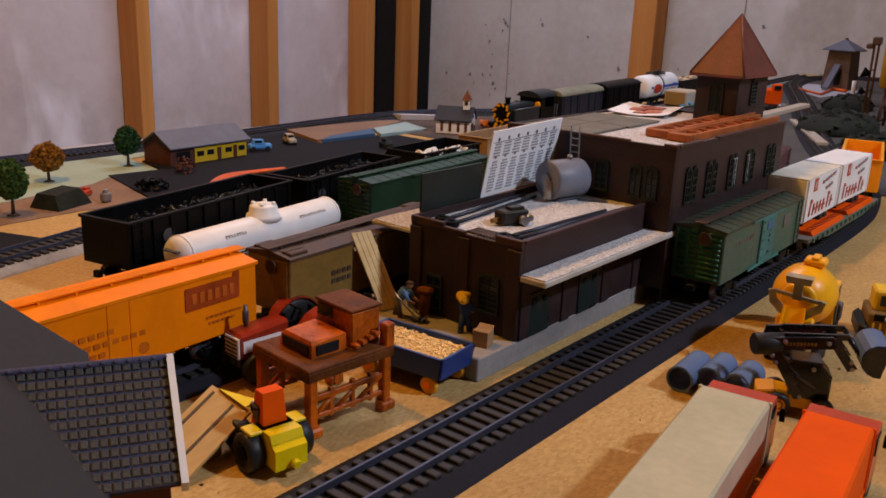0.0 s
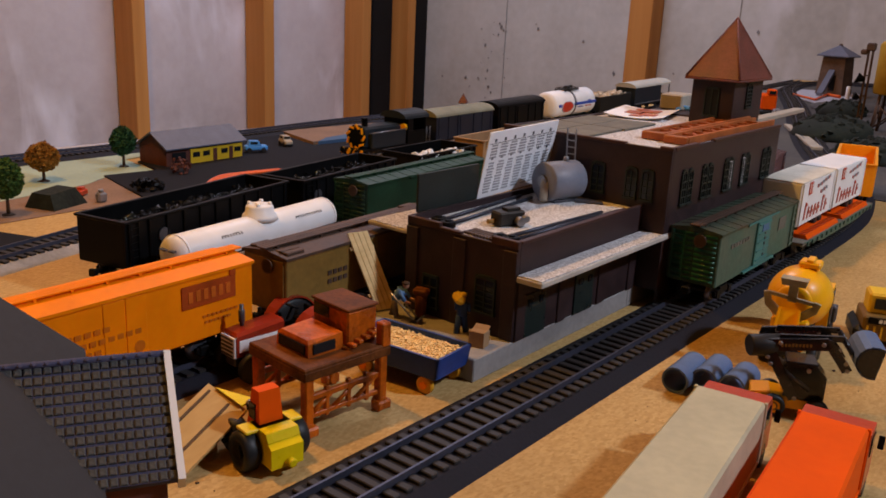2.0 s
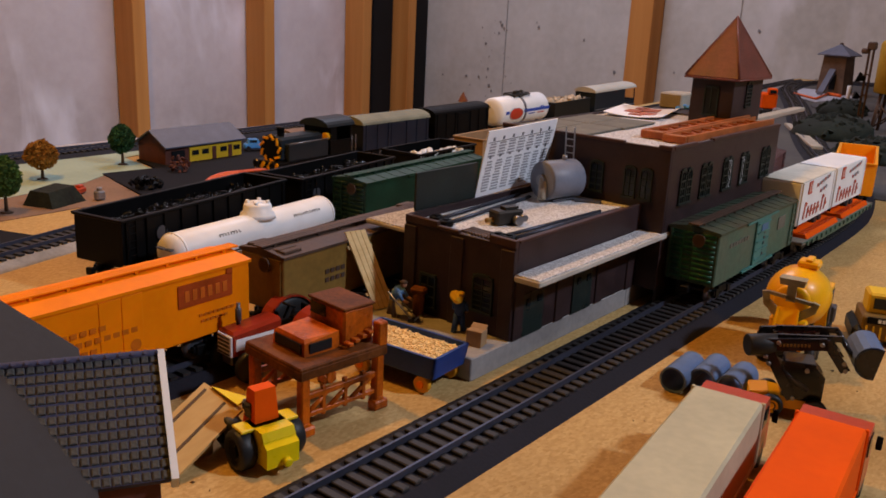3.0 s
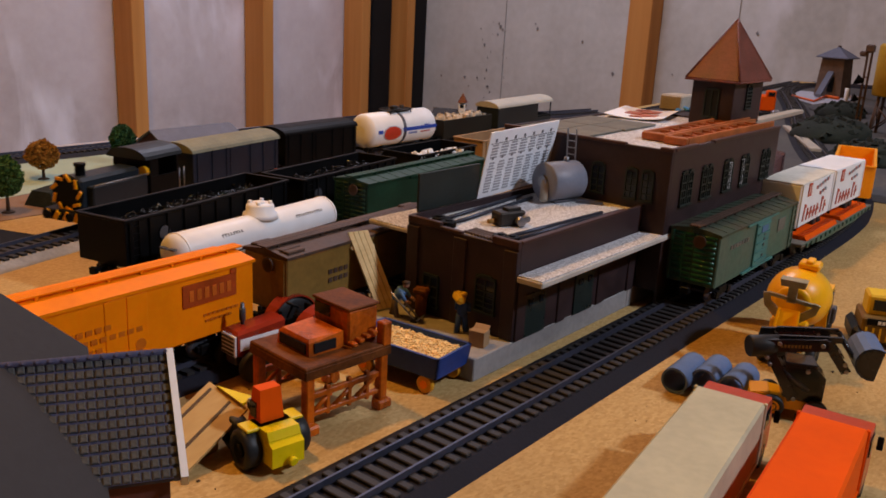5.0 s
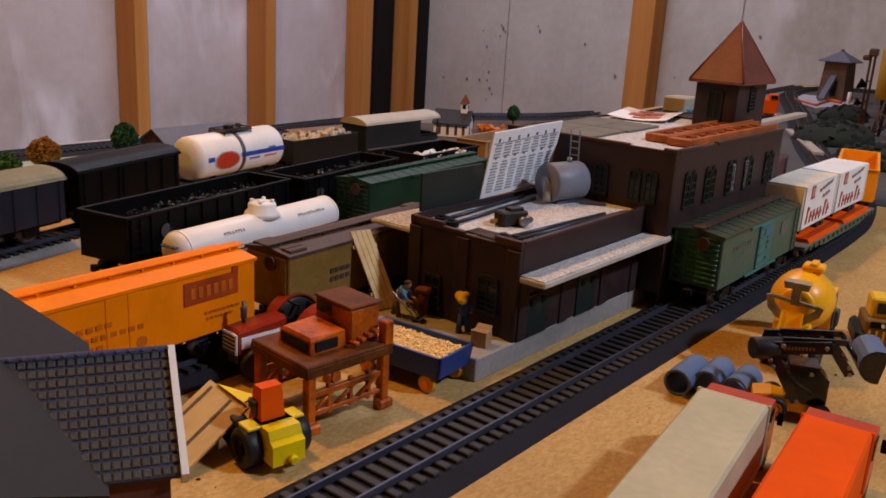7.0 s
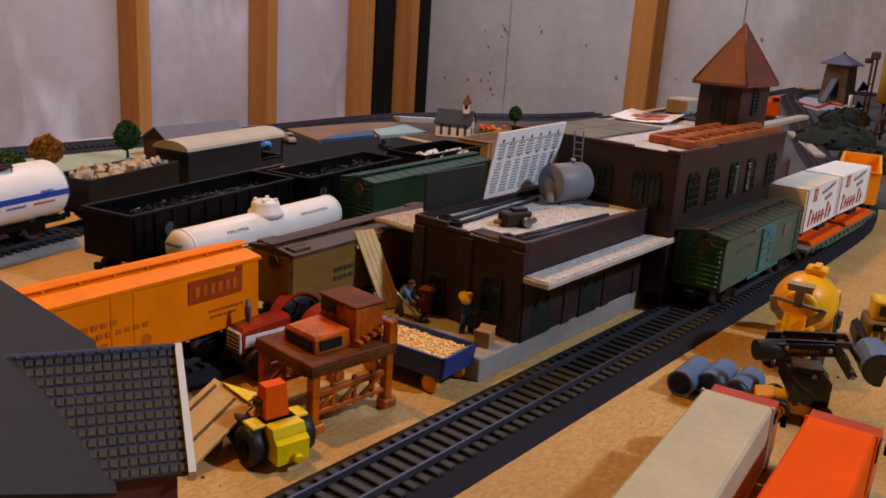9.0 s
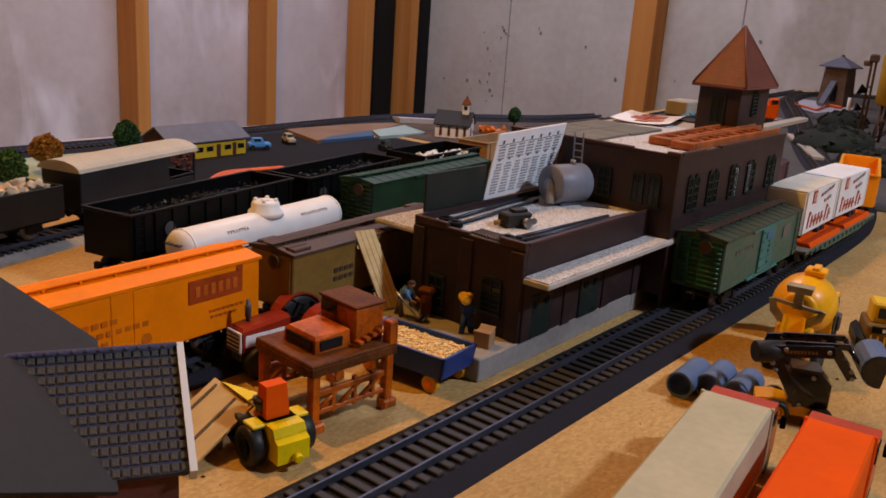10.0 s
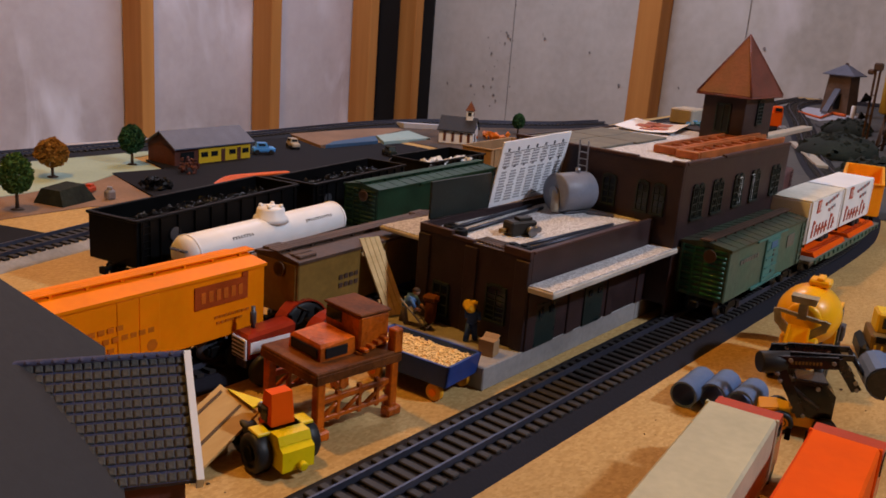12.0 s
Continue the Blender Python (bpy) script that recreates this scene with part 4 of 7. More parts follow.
    van_trailer(pose(-0.0025, 0.5325, RAIL + 0.0116, 0, 0, -0.5), "clean white van trailer with red letter bars", M_WHITE)
    gondola("amber orange empty gondola car", at(-0.0185, 0.672, 13.0), M_AMBER, L=0.13, W=0.034, H=0.040)
    boxcar("dull purple-brown boxcar behind the depot", at(-0.075, 0.56, 8.0), M_PURPLE, M_PURPLE, L=0.10)


# ---------------------------------------------------------------- the moving goods train
RUN = smooth_path([(0.10, -0.95), (-0.10, -0.66), (-0.235, -0.36), (-0.305, -0.16), (-0.352, 0.005), (-0.3725, 0.08), (-0.402, 0.17), (-0.423, 0.26), (-0.437, 0.36), (-0.445, 0.49), (-0.447, 0.64), (-0.447, 0.80), (-0.447, 0.98), (-0.447, 1.18), (-0.449, 1.42), (-0.455, 1.62), (-0.465, 1.9)], 0.015)
RUN_TAB = arc_table(RUN)


def arc_at_y(y):
    for (a, b), (s0, s1) in zip(zip(RUN, RUN[1:]), zip(RUN_TAB, RUN_TAB[1:])):
        if a[1] <= y <= b[1]:
            return s0 + (s1 - s0) * (y - a[1]) / (b[1] - a[1])
    return RUN_TAB[-1]


def old_wheels(ob, ys, r=0.0068):
    for y in ys:
        wheelset(ob, y, r)


def wagon_frame(ob, L):
    part("underframe", Bm().box(0, 0, 0.0115, 0.026, L, 0.0030).box(0.0125, -L * 0.28, 0.0085, 0.0016, 0.012, 0.0060).box(-0.0125, -L * 0.28, 0.0085, 0.0016, 0.012, 0.006).box(0.0125, L * 0.28, 0.0085, 0.0016, 0.012, 0.006).box(-0.0125, L * 0.28, 0.0085, 0.0016, 0.012, 0.006), M_BLACK, ob)
    for s in (-1, 1):
        b = Bm()
        for x in (-0.0095, 0.0095):
            b.tube((x, s * L / 2, 0.0125), (x, s * (L / 2 + 0.004), 0.0125), 0.0012, 8).tube((x, s * (L / 2 + 0.004), 0.0125), (x, s * (L / 2 + 0.0048), 0.0125), 0.0026, 12)
        part("buffer", b, M_BLACK, ob)
    old_wheels(ob, (-L * 0.28, L * 0.28))


def arched_roof(W, z, h, n=10):
    top = [(W / 2 * math.cos(a), z + h * math.sin(a)) for a in [math.pi * i / n for i in range(n + 1)]]
    low = [(x * 0.96, zz - 0.0012) for x, zz in top[::-1]]
    return top + low


def covered_van(label, L, body, roof, W=0.031, z1=0.037, h=0.0075):
    ob = thing("covered_van", label, "train wagon", pose(0, 0, 0), "cars of the moving train")
    part("body", Bm().span(-W / 2, W / 2, -L / 2, L / 2, 0.0125, z1, 0.0004), body, ob)
    part("roof", Bm().prism([(W / 2 * 1.05 * math.cos(a), z1 - 0.0005 + h * math.sin(a)) for a in [math.pi * i / 10 for i in range(11)]], "y", -L / 2 - 0.0015, L / 2 + 0.0015), roof, ob)
    b = Bm()
    for s in (-1, 1):
        for k in (-0.46, -0.3, -0.14, 0.14, 0.3, 0.46):
            part("side_stanchion", Bm().box(s * (W / 2 + 0.0004), k * L, (z1 + 0.0125) / 2, 0.0010, 0.0012, z1 - 0.013, 0), body, ob)
    for s in (-1, 1):
        part("door", Bm().box(s * (W / 2 + 0.0003), 0, (z1 + 0.0125) / 2, 0.0008, L * 0.2, z1 - 0.016, 0.0002), body, ob)
    wagon_frame(ob, L)
    return ob


def locomotive():
    ob = thing("locomotive", "black and dark green tank engine with yellow striped front", "locomotive", pose(0, 0, 0))
    ob.scale = (1.06, 0.95, 1.06)
    L = 0.118
    part("footplate", Bm().box(0, 0, 0.0130, 0.032, L, 0.0022, 0.0004).box(0, -L / 2, 0.0105, 0.032, 0.002, 0.006, 0.0004), M_BLACK, ob)
    part("bonnet", Bm().span(-0.0095, 0.0095, -0.052, 0.012, 0.0135, 0.0345, 0.0022), M_NAVYBLACK, ob)
    part("side_tank", Bm().span(-0.0155, -0.0095, -0.046, 0.012, 0.0138, 0.0290, 0.0008), M_NAVYBLACK, ob)
    part("side_tank", Bm().span(0.0095, 0.0155, -0.046, 0.012, 0.0138, 0.0290, 0.0008), M_NAVYBLACK, ob)
    part("handrail", Bm().tube((0.0158, -0.046, 0.0298), (0.0158, 0.012, 0.0298), 0.0005, 6).tube((-0.0158, -0.046, 0.0298), (-0.0158, 0.012, 0.0298), 0.0005, 6), M_STEEL, ob, "bright handrail")
    part("chimney", Bm().lathe((0, -0.040, 0.034), (0, 0, 1), [(0, 0.0040), (0.001, 0.0034), (0.0065, 0.0034), (0.0068, 0.0040), (0.0085, 0.0040), (0.0085, 0.0026)], 16), M_BLACK, ob)
    f = part("striped_front", Bm().lathe((0, -0.0522, 0.0245), (0, -1, 0), [(0, 0.0125), (0.0012, 0.0125), (0.0020, 0.0110)], 22), M_BLACK, ob)
    b = Bm()
    for i in range(9):
        a = i * 0.698
        b.box(0.0105 * math.cos(a), -0.0545, 0.0245 + 0.0105 * math.sin(a), 0.0022, 0.0012, 0.0062, 0.0002, Matrix.Rotation(0.6 - a, 3, "Y"))
    for x in (-0.012, -0.004, 0.004, 0.012):
        b.box(x, -L / 2 - 0.0012, 0.0108, 0.0032, 0.001, 0.0062, 0, Matrix.Rotation(0.6, 3, "Y"))
    part("yellow_stripe", b, M_YELLOW, f, "yellow warning stripes")
    part("cab", Bm().span(-0.0160, 0.0160, 0.014, 0.016, 0.0138, 0.040, 0.0003).span(-0.0160, 0.0160, 0.046, 0.048, 0.0138, 0.040, 0.0003).span(-0.0162, -0.0148, 0.014, 0.048, 0.0138, 0.027, 0.0003).span(0.0148, 0.0162, 0.014, 0.048, 0.0138, 0.027, 0.0003).span(-0.0162, -0.0148, 0.014, 0.024, 0.027, 0.040, 0.0003).span(0.0148, 0.0162, 0.014, 0.024, 0.027, 0.040, 0.0003), M_BLACK, ob)
    part("cab_roof", Bm().prism([(0.0172 * math.cos(a), 0.0395 + 0.0075 * math.sin(a)) for a in [math.pi * i / 10 for i in range(11)]], "y", 0.008, 0.052), M_NAVYBLACK, ob)
    part("brass_fitting", Bm().tube((0.012, 0.014, 0.031), (0.012, 0.010, 0.031), 0.0036, 12), M_YELLOW, ob, "small brass yellow fitting by the cab")
    b = Bm()
    for y in (0.050, 0.056):
        for s in (-1, 1):
            b.tube((s * 0.0155, y, 0.0138), (s * 0.0155, y, 0.029), 0.0005, 6)
    part("grab_rail", b, M_STEEL, ob)
    for s in (-1, 1):
        b = Bm()
        for x in (-0.0095, 0.0095):
            b.tube((x, s * L / 2, 0.0115), (x, s * (L / 2 + 0.004), 0.0115), 0.0013, 8).tube((x, s * (L / 2 + 0.004), 0.0115), (x, s * (L / 2 + 0.005), 0.0115), 0.0030, 12)
        part("buffer", b, M_BLACK, ob)
    old_wheels(ob, (-0.032, -0.006, 0.022), 0.0085)
    part("coupling_rod", Bm().box(0.0115, -0.005, 0.0070, 0.001, 0.056, 0.0018).box(-0.0115, -0.005, 0.0070, 0.001, 0.056, 0.0018), M_STEEL, ob)
    return ob


def round_tanker():
    ob = thing("tank_wagon", "white tank wagon with red emblem and blue stripe", "train wagon", pose(0, 0, 0), "cars of the moving train")
    L, r, zc = 0.110, 0.0185, 0.0300
    t = part("tank", Bm().lathe((0, 0, zc), (0, 1, 0), tank_profile(L, r), 32), M_TANKWHITE, ob)
    for s in (-1, 1):
        for k, (m, grow) in enumerate(((M_STRIPGREY, 1.12), (M_EMBLEM, 1.0))):
            b = Bm()
            for i in range(13):
                v = (i - 6) / 6
                a = radians(-6 + v * 19 * grow)
                w = 0.0135 * grow * (1 - abs(v) ** 2.6 * 0.55)
                b.box(s * (r + 0.0001 + 0.0002 * k) * math.cos(a), -0.0245, zc + (r + 0.0001 + 0.0002 * k) * math.sin(a), 0.0004, 2 * w, 0.0014, 0, Matrix.Rotation(-a * s, 3, "Y"))
            part("emblem" if k else "emblem_rim", b, m, t, "red oval emblem" if k else "pale emblem rim")
        a = radians(2)
        for y, w in ((0.0215, 0.058), (-0.0440, 0.0070)):
            part("blue_stripe", Bm().box(s * (r + 0.0001) * math.cos(a), y, zc + r * math.sin(a), 0.0006, w, 0.0036, 0, Matrix.Rotation(-a * s, 3, "Y")), M_PLUM, t, "blue side stripe")
        for j, (y0, deg, count) in enumerate(((0.004, -12, 6), (0.030, 10, 4), (0.024, -12, 7))):
            a = radians(deg)
            for i in range(count):
                part("lettering_bar", Bm().box(s * (r + 0.0001) * math.cos(a), y0 + 0.0024 * i, zc + r * math.sin(a), 0.0005, 0.0015, 0.0015, 0, Matrix.Rotation(-a * s, 3, "Y")), M_PLUM if j != 2 else M_EMBLEM, t)
    part("band", Bm().lathe((0, -0.004, zc), (0, 1, 0), [(-0.002, r + 0.0001), (-0.002, r + 0.0005), (0.002, r + 0.0005), (0.002, r + 0.0001)], 32), M_GUN, ob)
    b = Bm().tube((0, 0, zc + r - 0.002), (0, 0, zc + r + 0.003), 0.006, 16)
    for s in (-1, 1):
        b.tube((s * 0.008, -0.017, zc + r + 0.0025), (s * 0.008, 0.017, zc + r + 0.0025), 0.0006, 6)
        b.tube((-0.008, s * 0.017, zc + r + 0.0025), (0.008, s * 0.017, zc + r + 0.0025), 0.0006, 6)
        for x in (-0.008, 0.008):
            b.tube((x, s * 0.017, zc + r - 0.006), (x, s * 0.017, zc + r + 0.0025), 0.0006, 6)
    b.box(0, 0, zc + r + 0.0008, 0.0180, 0.036, 0.0010, 0.0002).box(0.003, -0.006, zc + r + 0.0040, 0.0060, 0.0080, 0.0040, 0.0010).tube((0, 0.010, zc + r), (0, 0.010, zc + r + 0.0055), 0.0024, 12)
    part("catwalk", b, M_CATWALK, ob)
    for y in (-0.034, 0.034):
        part("saddle", Bm().hull([(-0.010, y - 0.003, 0.0125), (0.010, y - 0.003, 0.0125), (-0.010, y + 0.003, 0.0125), (0.010, y + 0.003, 0.0125), (-0.014, y - 0.003, 0.022), (0.014, y - 0.003, 0.022), (-0.014, y + 0.003, 0.022), (0.014, y + 0.003, 0.022)]), M_BLACK, ob)
    wagon_frame(ob, L - 0.006)
    return ob


def stone_wagon():
    ob = thing("open_wagon", "dark grey open wagon loaded with pale stones", "train wagon", pose(0, 0, 0), "cars of the moving train")
    L, W, H, z0 = 0.094, 0.034, 0.0340, 0.0125
    b = Bm()
    for s in (-1, 1):
        b.span(s * W / 2, s * (W / 2 - 0.0016), -L / 2, L / 2, z0, H, 0.0003)
        b.span(-W / 2 + 0.001, W / 2 - 0.001, s * L / 2, s * (L / 2 - 0.0016), z0, H, 0.0003)
    b.span(-W / 2 + 0.001, W / 2 - 0.001, -L / 2 + 0.001, L / 2 - 0.001, z0, H - 0.006, 0)
    part("body", b, M_WAGON, ob)
    b, rnd = Bm(), random.Random(6)
    for _ in range(46):
        b.rock(rnd.uniform(-1, 1) * (W / 2 - 0.005), rnd.uniform(-1, 1) * (L / 2 - 0.006), H - 0.002 + rnd.uniform(-0.001, 0.0025), rnd.uniform(0.0028, 0.0062), rnd)
    tagged(part("stone_load", b, M_STONE, ob, "pale brown stone load"), kind="stuff")
    wagon_frame(ob, L)
    return ob


def brake_van():
    ob = thing("brake_van", "dark brake van with pale arched roof and open verandas", "train wagon", pose(0, 0, 0), "cars of the moving train")
    L, W, z1 = 0.121, 0.034, 0.0400
    part("body", Bm().span(-W / 2, W / 2, -L / 2, L * 0.24, 0.0125, z1, 0.0004), M_NAVYBLACK, ob)
    part("veranda_floor", Bm().span(-W / 2, W / 2, L * 0.24, L / 2, 0.0125, 0.0145, 0.0003), M_BLACK, ob)
    for s in (-1, 1):
        part("veranda_post", Bm().box(s * (W / 2 - 0.0008), L / 2 - 0.001, 0.026, 0.0014, 0.0014, 0.024, 0), M_NAVYBLACK, ob)
        part("veranda_rail", Bm().box(s * (W / 2 - 0.0008), L * 0.37, 0.0225, 0.001, L * 0.26, 0.001, 0), M_NAVYBLACK, ob)
        part("veranda_panel", Bm().box(s * (W / 2 - 0.0008), L * 0.37, 0.0175, 0.001, L * 0.26, 0.006, 0), M_NAVYBLACK, ob)
    part("veranda_panel", Bm().box(0, L / 2 - 0.001, 0.0185, W - 0.002, 0.0012, 0.009, 0), M_NAVYBLACK, ob)
    part("roof", Bm().prism([(W / 2 * 1.08 * math.cos(a), z1 - 0.0005 + 0.0072 * math.sin(a)) for a in [math.pi * i / 10 for i in range(11)]], "y", -L / 2 - 0.002, L / 2 + 0.002), M_ROOFWHITE, ob)
    part("footboard", Bm().box(W / 2 + 0.001, 0, 0.0150, 0.002, L - 0.004, 0.0010, 0).box(-W / 2 - 0.001, 0, 0.0150, 0.002, L - 0.004, 0.0010, 0), M_STEEL, ob)
    wagon_frame(ob, L)
    return ob


# how far the tank wagon's middle has come, as y on the line, second by second
Y_TANK = [(0, 1.099), (0.5, 1.034), (1, 0.968), (1.5, 0.903), (2, 0.840), (2.5, 0.778), (3, 0.717), (3.5, 0.658), (4, 0.598), (4.5, 0.538), (5, 0.48), (5.5, 0.42), (6, 0.36), (6.5, 0.298), (7, 0.237), (7.5, 0.18), (8, 0.118), (8.5, 0.058), (9, -0.002), (9.5, -0.06), (10, -0.112), (10.5, -0.165), (11, -0.22), (11.5, -0.275), (12, -0.33)]
TRAIN = []


def build_train():
    tank = round_tanker()
    TRAIN.append((tank, 0.0, 0.055))
    TRAIN.append((stone_wagon(), 0.115, 0.048))
    TRAIN.append((brake_van(), 0.236, 0.061))
    TRAIN.append((covered_van("black covered van with plain arched roof", 0.103, M_BLACK, M_BLACK, W=0.034, h=0.0065, z1=0.0410), -0.134, 0.054))
    TRAIN.append((covered_van("dark blue van with dusty pale roof", 0.109, M_BLUEGREY, M_ROOFTAN, W=0.034, z1=0.0395), -0.252, 0.058))
    TRAIN.append((locomotive(), -0.372, 0.056))


def motions():
    for ob, gap, half in TRAIN:
        rows = []
        for t, y in Y_TANK:
            s = arc_at_y(y) + gap
            xa, ya, _ = along(RUN, RUN_TAB, s - half)
            xb, yb, _ = along(RUN, RUN_TAB, s + half)
            za, zb = rise(ya), rise(yb)
            x, y2, z = (xa + xb) / 2, (ya + yb) / 2, (za + zb) / 2
            h = math.degrees(math.atan2(yb - ya, xb - xa)) - 90
            tilt = math.degrees(math.atan2(zb - za, 2 * half))
            rows.append((t, pose(x, y2, z + RAIL, 0, 0, h) @ pose(0, 0, 0, tilt)))
        walk(ob, rows)


# ---------------------------------------------------------------- the brick depot
def window(parent, u, v0, v1, w, face, at, arch=True, rows=4, pale=False):
    """Small-paned window on a wall: face 'y' looks to -y, 'x' looks to +x; u is the middle along the wall."""
    h = v1 - v0
    d = 1 if face == "x" else -1

    def put(bm, du, dv, su, sv, off, th):
        if face == "y":
            bm.box(u + du, at + d * off, v0 + dv, su, th, sv, 0)
        else:
            bm.box(at + d * off, u + du, v0 + dv, th, su, sv, 0)
    b = Bm()
    put(b, 0, h / 2, w, h, 0.0002, 0.0006)
    # pale: a white reflection painted as the pane's own colour
    win = part("window", b, M_GLASS if not pale else M_CARDGLINT, parent)
    b = Bm()
    for s in (-1, 1):
        put(b, s * w / 2, h / 2, 0.0010, h, 0.0006, 0.0012)
    put(b, 0, 0, w + 0.002, 0.0012, 0.0009, 0.0018)
    put(b, 0, h / 2, 0.0007, h, 0.0006, 0.0010)
    for i in range(1, rows):
        put(b, 0, h * i / rows, w, 0.0007, 0.0006, 0.0010)
    n = 5 if arch else 1
    for i in range(n):
        t = (i + 0.5) / n * 2 - 1
        put(b, t * w / 2, h + (0.0022 * math.sqrt(max(0, 1 - t * t)) if arch else 0.0003), w / n + 0.0004, 0.0016, 0.0006, 0.0012)
    part("window_frame", b, M_GREENFRAME, win)


def depot():
    ob = thing("depot_building", "dark brown brick railway depot with gravel roofs and pale canopies", "building", pose(0, 0, 0))
    P = 0.0117
    part("platform", Bm().span(-0.1185, -0.0300, 0.0825, 0.235, 0.0, P, 0.0005).span(-0.134, -0.0300, 0.235, 0.47, 0.0, P - 0.0002, 0.0005), M_PLAT, ob, "grey concrete platform")
    ax0, ax1, ay0, ay1, az = -0.101, -0.0300, 0.1133, 0.2435, 0.0625
    mx0, mx1, my0, my1, mz = -0.134, -0.0157, 0.2435, 0.425, 0.0968
    T = 0.0022
    # annex walls
    part("wall", Bm().span(ax0, ax1, ay0, ay0 + T, P, az - 0.0025, 0.0003), M_BRICK, ob)
    part("wall", Bm().span(ax1 - T, ax1, ay0 + T, ay1, P, az, 0.0003), M_BRICK, ob)
    part("wall", Bm().span(ax0, ax0 + T, ay0 + T, ay1, P, az + 0.001, 0.0003), M_BRICK, ob)
    b = Bm()
    for x0, x1 in ((ax0, ax0 + 0.022), (ax0 + 0.022, ax0 + 0.036), (ax1 - 0.016, ax1)):
        b.span(x0, x1, ay0 - 0.0004, ay0 + T + 0.0002, az - 0.003, az + (0.0008 if x0 != ax0 + 0.022 else -0.0012), 0.0003)
    part("parapet", b, M_BRICK2, ob)
    part("parapet", Bm().span(ax1 - T - 0.0004, ax1 + 0.0006, ay0 + 0.0026, ay1 - 0.02, az - 0.001, az + 0.0006, 0.0003), M_BRICK2, ob)
    part("roof_deck", Bm().span(ax0 + T, ax1 - T, ay0 + T, ay1, az - 0.0062, az - 0.0030, 0), M_GRAVEL, ob, "pale speckled gravel roof")
    # corner pilasters and base course
    for x, y in ((ax1 - 0.004, ay0), (ax0 + 0.004, ay0), ((ax0 + ax1) / 2, ay0)):
        part("pilaster", Bm().box(x, y - 0.0003, (P + az) / 2 - 0.002, 0.008, 0.0014, az - P - 0.005, 0.0003), M_BRICK, ob)
    for y in (ay0 + 0.005, ay0 + 0.044, ay0 + 0.086, ay1 - 0.008):
        part("pilaster", Bm().box(ax1 + 0.0003, y, (P + 0.0435) / 2, 0.0014, 0.008, 0.0435 - P, 0.0003), M_BRICK, ob)
    # right canopy
    c = part("canopy", Bm().span(ax1 + 0.0002, -0.0148, 0.1125, 0.268, 0.0432, 0.0462, 0.0005), M_EDGE, ob, "flat canopy with pale edge")
    part("canopy_gravel", Bm().span(ax1 + 0.0006, -0.0156, 0.1133, 0.267, 0.0455, 0.0468, 0), M_GRAVEL, c)
    c = part("canopy", Bm().span(-0.1310, ax0 - 0.0002, 0.1140, 0.2430, 0.0524, 0.0546, 0.0005), M_EDGE, ob, "flat canopy with pale edge")
    part("canopy_gravel", Bm().span(-0.1302, ax0 - 0.0006, 0.1148, 0.2422, 0.0540, 0.0551, 0), M_GRAVEL, c)
    window(ob, -0.0834, 0.0165, 0.0335, 0.0100, "y", ay0, False, 3)
    window(ob, -0.0480, 0.0228, 0.0395, 0.0118, "y", ay0, True, 6)
    for y0 in (0.1210, 0.1700):
        d = part("door", Bm().span(ax1 + 0.0001, ax1 + 0.0009, y0, y0 + 0.020, P, 0.0345, 0.0002), M_WINDOW, ob, "dull green double door")
        for k in (0.005, 0.015):
            part("door_pane", Bm().box(ax1 + 0.0012, y0 + k, 0.030, 0.0006, 0.0034, 0.0034, 0), M_GLASS, d)
    # main block
    part("wall", Bm().span(mx0, mx1, my0, my0 + T, P, mz, 0.0003), M_BRICK, ob)
    part("wall", Bm().span(mx1 - T, mx1, my0 + T, my1, 0.0, mz, 0.0003), M_BRICK, ob)
    part("wall", Bm().span(mx0, mx0 + T, my0 + T, my1, P, mz, 0.0003), M_BRICK, ob)
    part("wall", Bm().span(mx0 + T, mx1 - T, my1 - T, my1, P, mz, 0.0003), M_BRICK, ob)
    part("roof_deck", Bm().span(mx0 + T, mx1 - T, my0 + T, my1 - T, mz - 0.0045, mz - 0.0014, 0), M_GRAVEL, ob, "pale speckled gravel roof")
    b = Bm()
    b.span(mx1 - 0.008, mx1 + 0.0005, my0 - 0.0006, my0 + T + 0.0003, mz - 0.001, mz + 0.0014, 0.0003)
    b.span(mx0, mx1 - 0.030, my0 - 0.0006, my0 + T + 0.0003, mz - 0.001, mz + 0.0010, 0.0003)
    part("parapet", b, M_BRICK2, ob)
    b = Bm()
    for y0, y1 in ((my0 + 0.004, my0 + 0.036), (my0 + 0.06, my1)):
        b.span(mx1 - T - 0.0004, mx1 + 0.0006, y0, y1, mz - 0.001, mz + 0.0011, 0.0003)
    part("parapet", b, M_BRICK2, ob)
    for x in (-0.0396, -0.0290):
        window(ob, x, 0.0650, 0.0810, 0.0070, "y", my0, True, 4)
    window(ob, -0.062, 0.0650, 0.0810, 0.0085, "y", my0, True, 4)
    # True marks the two windows with a painted white glint
    for y, pale in ((0.263, False), (0.272, False), (0.293, False), (0.302, False), (0.328, False), (0.336, True), (0.358, True), (0.366, False), (0.397, False), (0.407, False)):
        window(ob, y, 0.0620, 0.0805, 0.0062, "x", mx1, True, 4, pale)
    # tower with its steep roof
    x0, x1, y0, y1, z0, z1 = -0.0745, -0.0425, 0.3965, 0.4535, mz - 0.0015, 0.1290
    part("tower_wall", Bm().span(x0, x1, y0, y1, z0, z1, 0.0004), M_BRICK, ob)
    window(ob, (x0 + x1) / 2, z0 + 0.006, z1 - 0.008, 0.010, "y", y0, False, 1)
    window(ob, (y0 + y1) / 2, z0 + 0.012, z1 - 0.006, 0.010, "x", x1, True, 6)
    e, ap = 0.0042, (-0.0575, 0.4230, 0.1715)
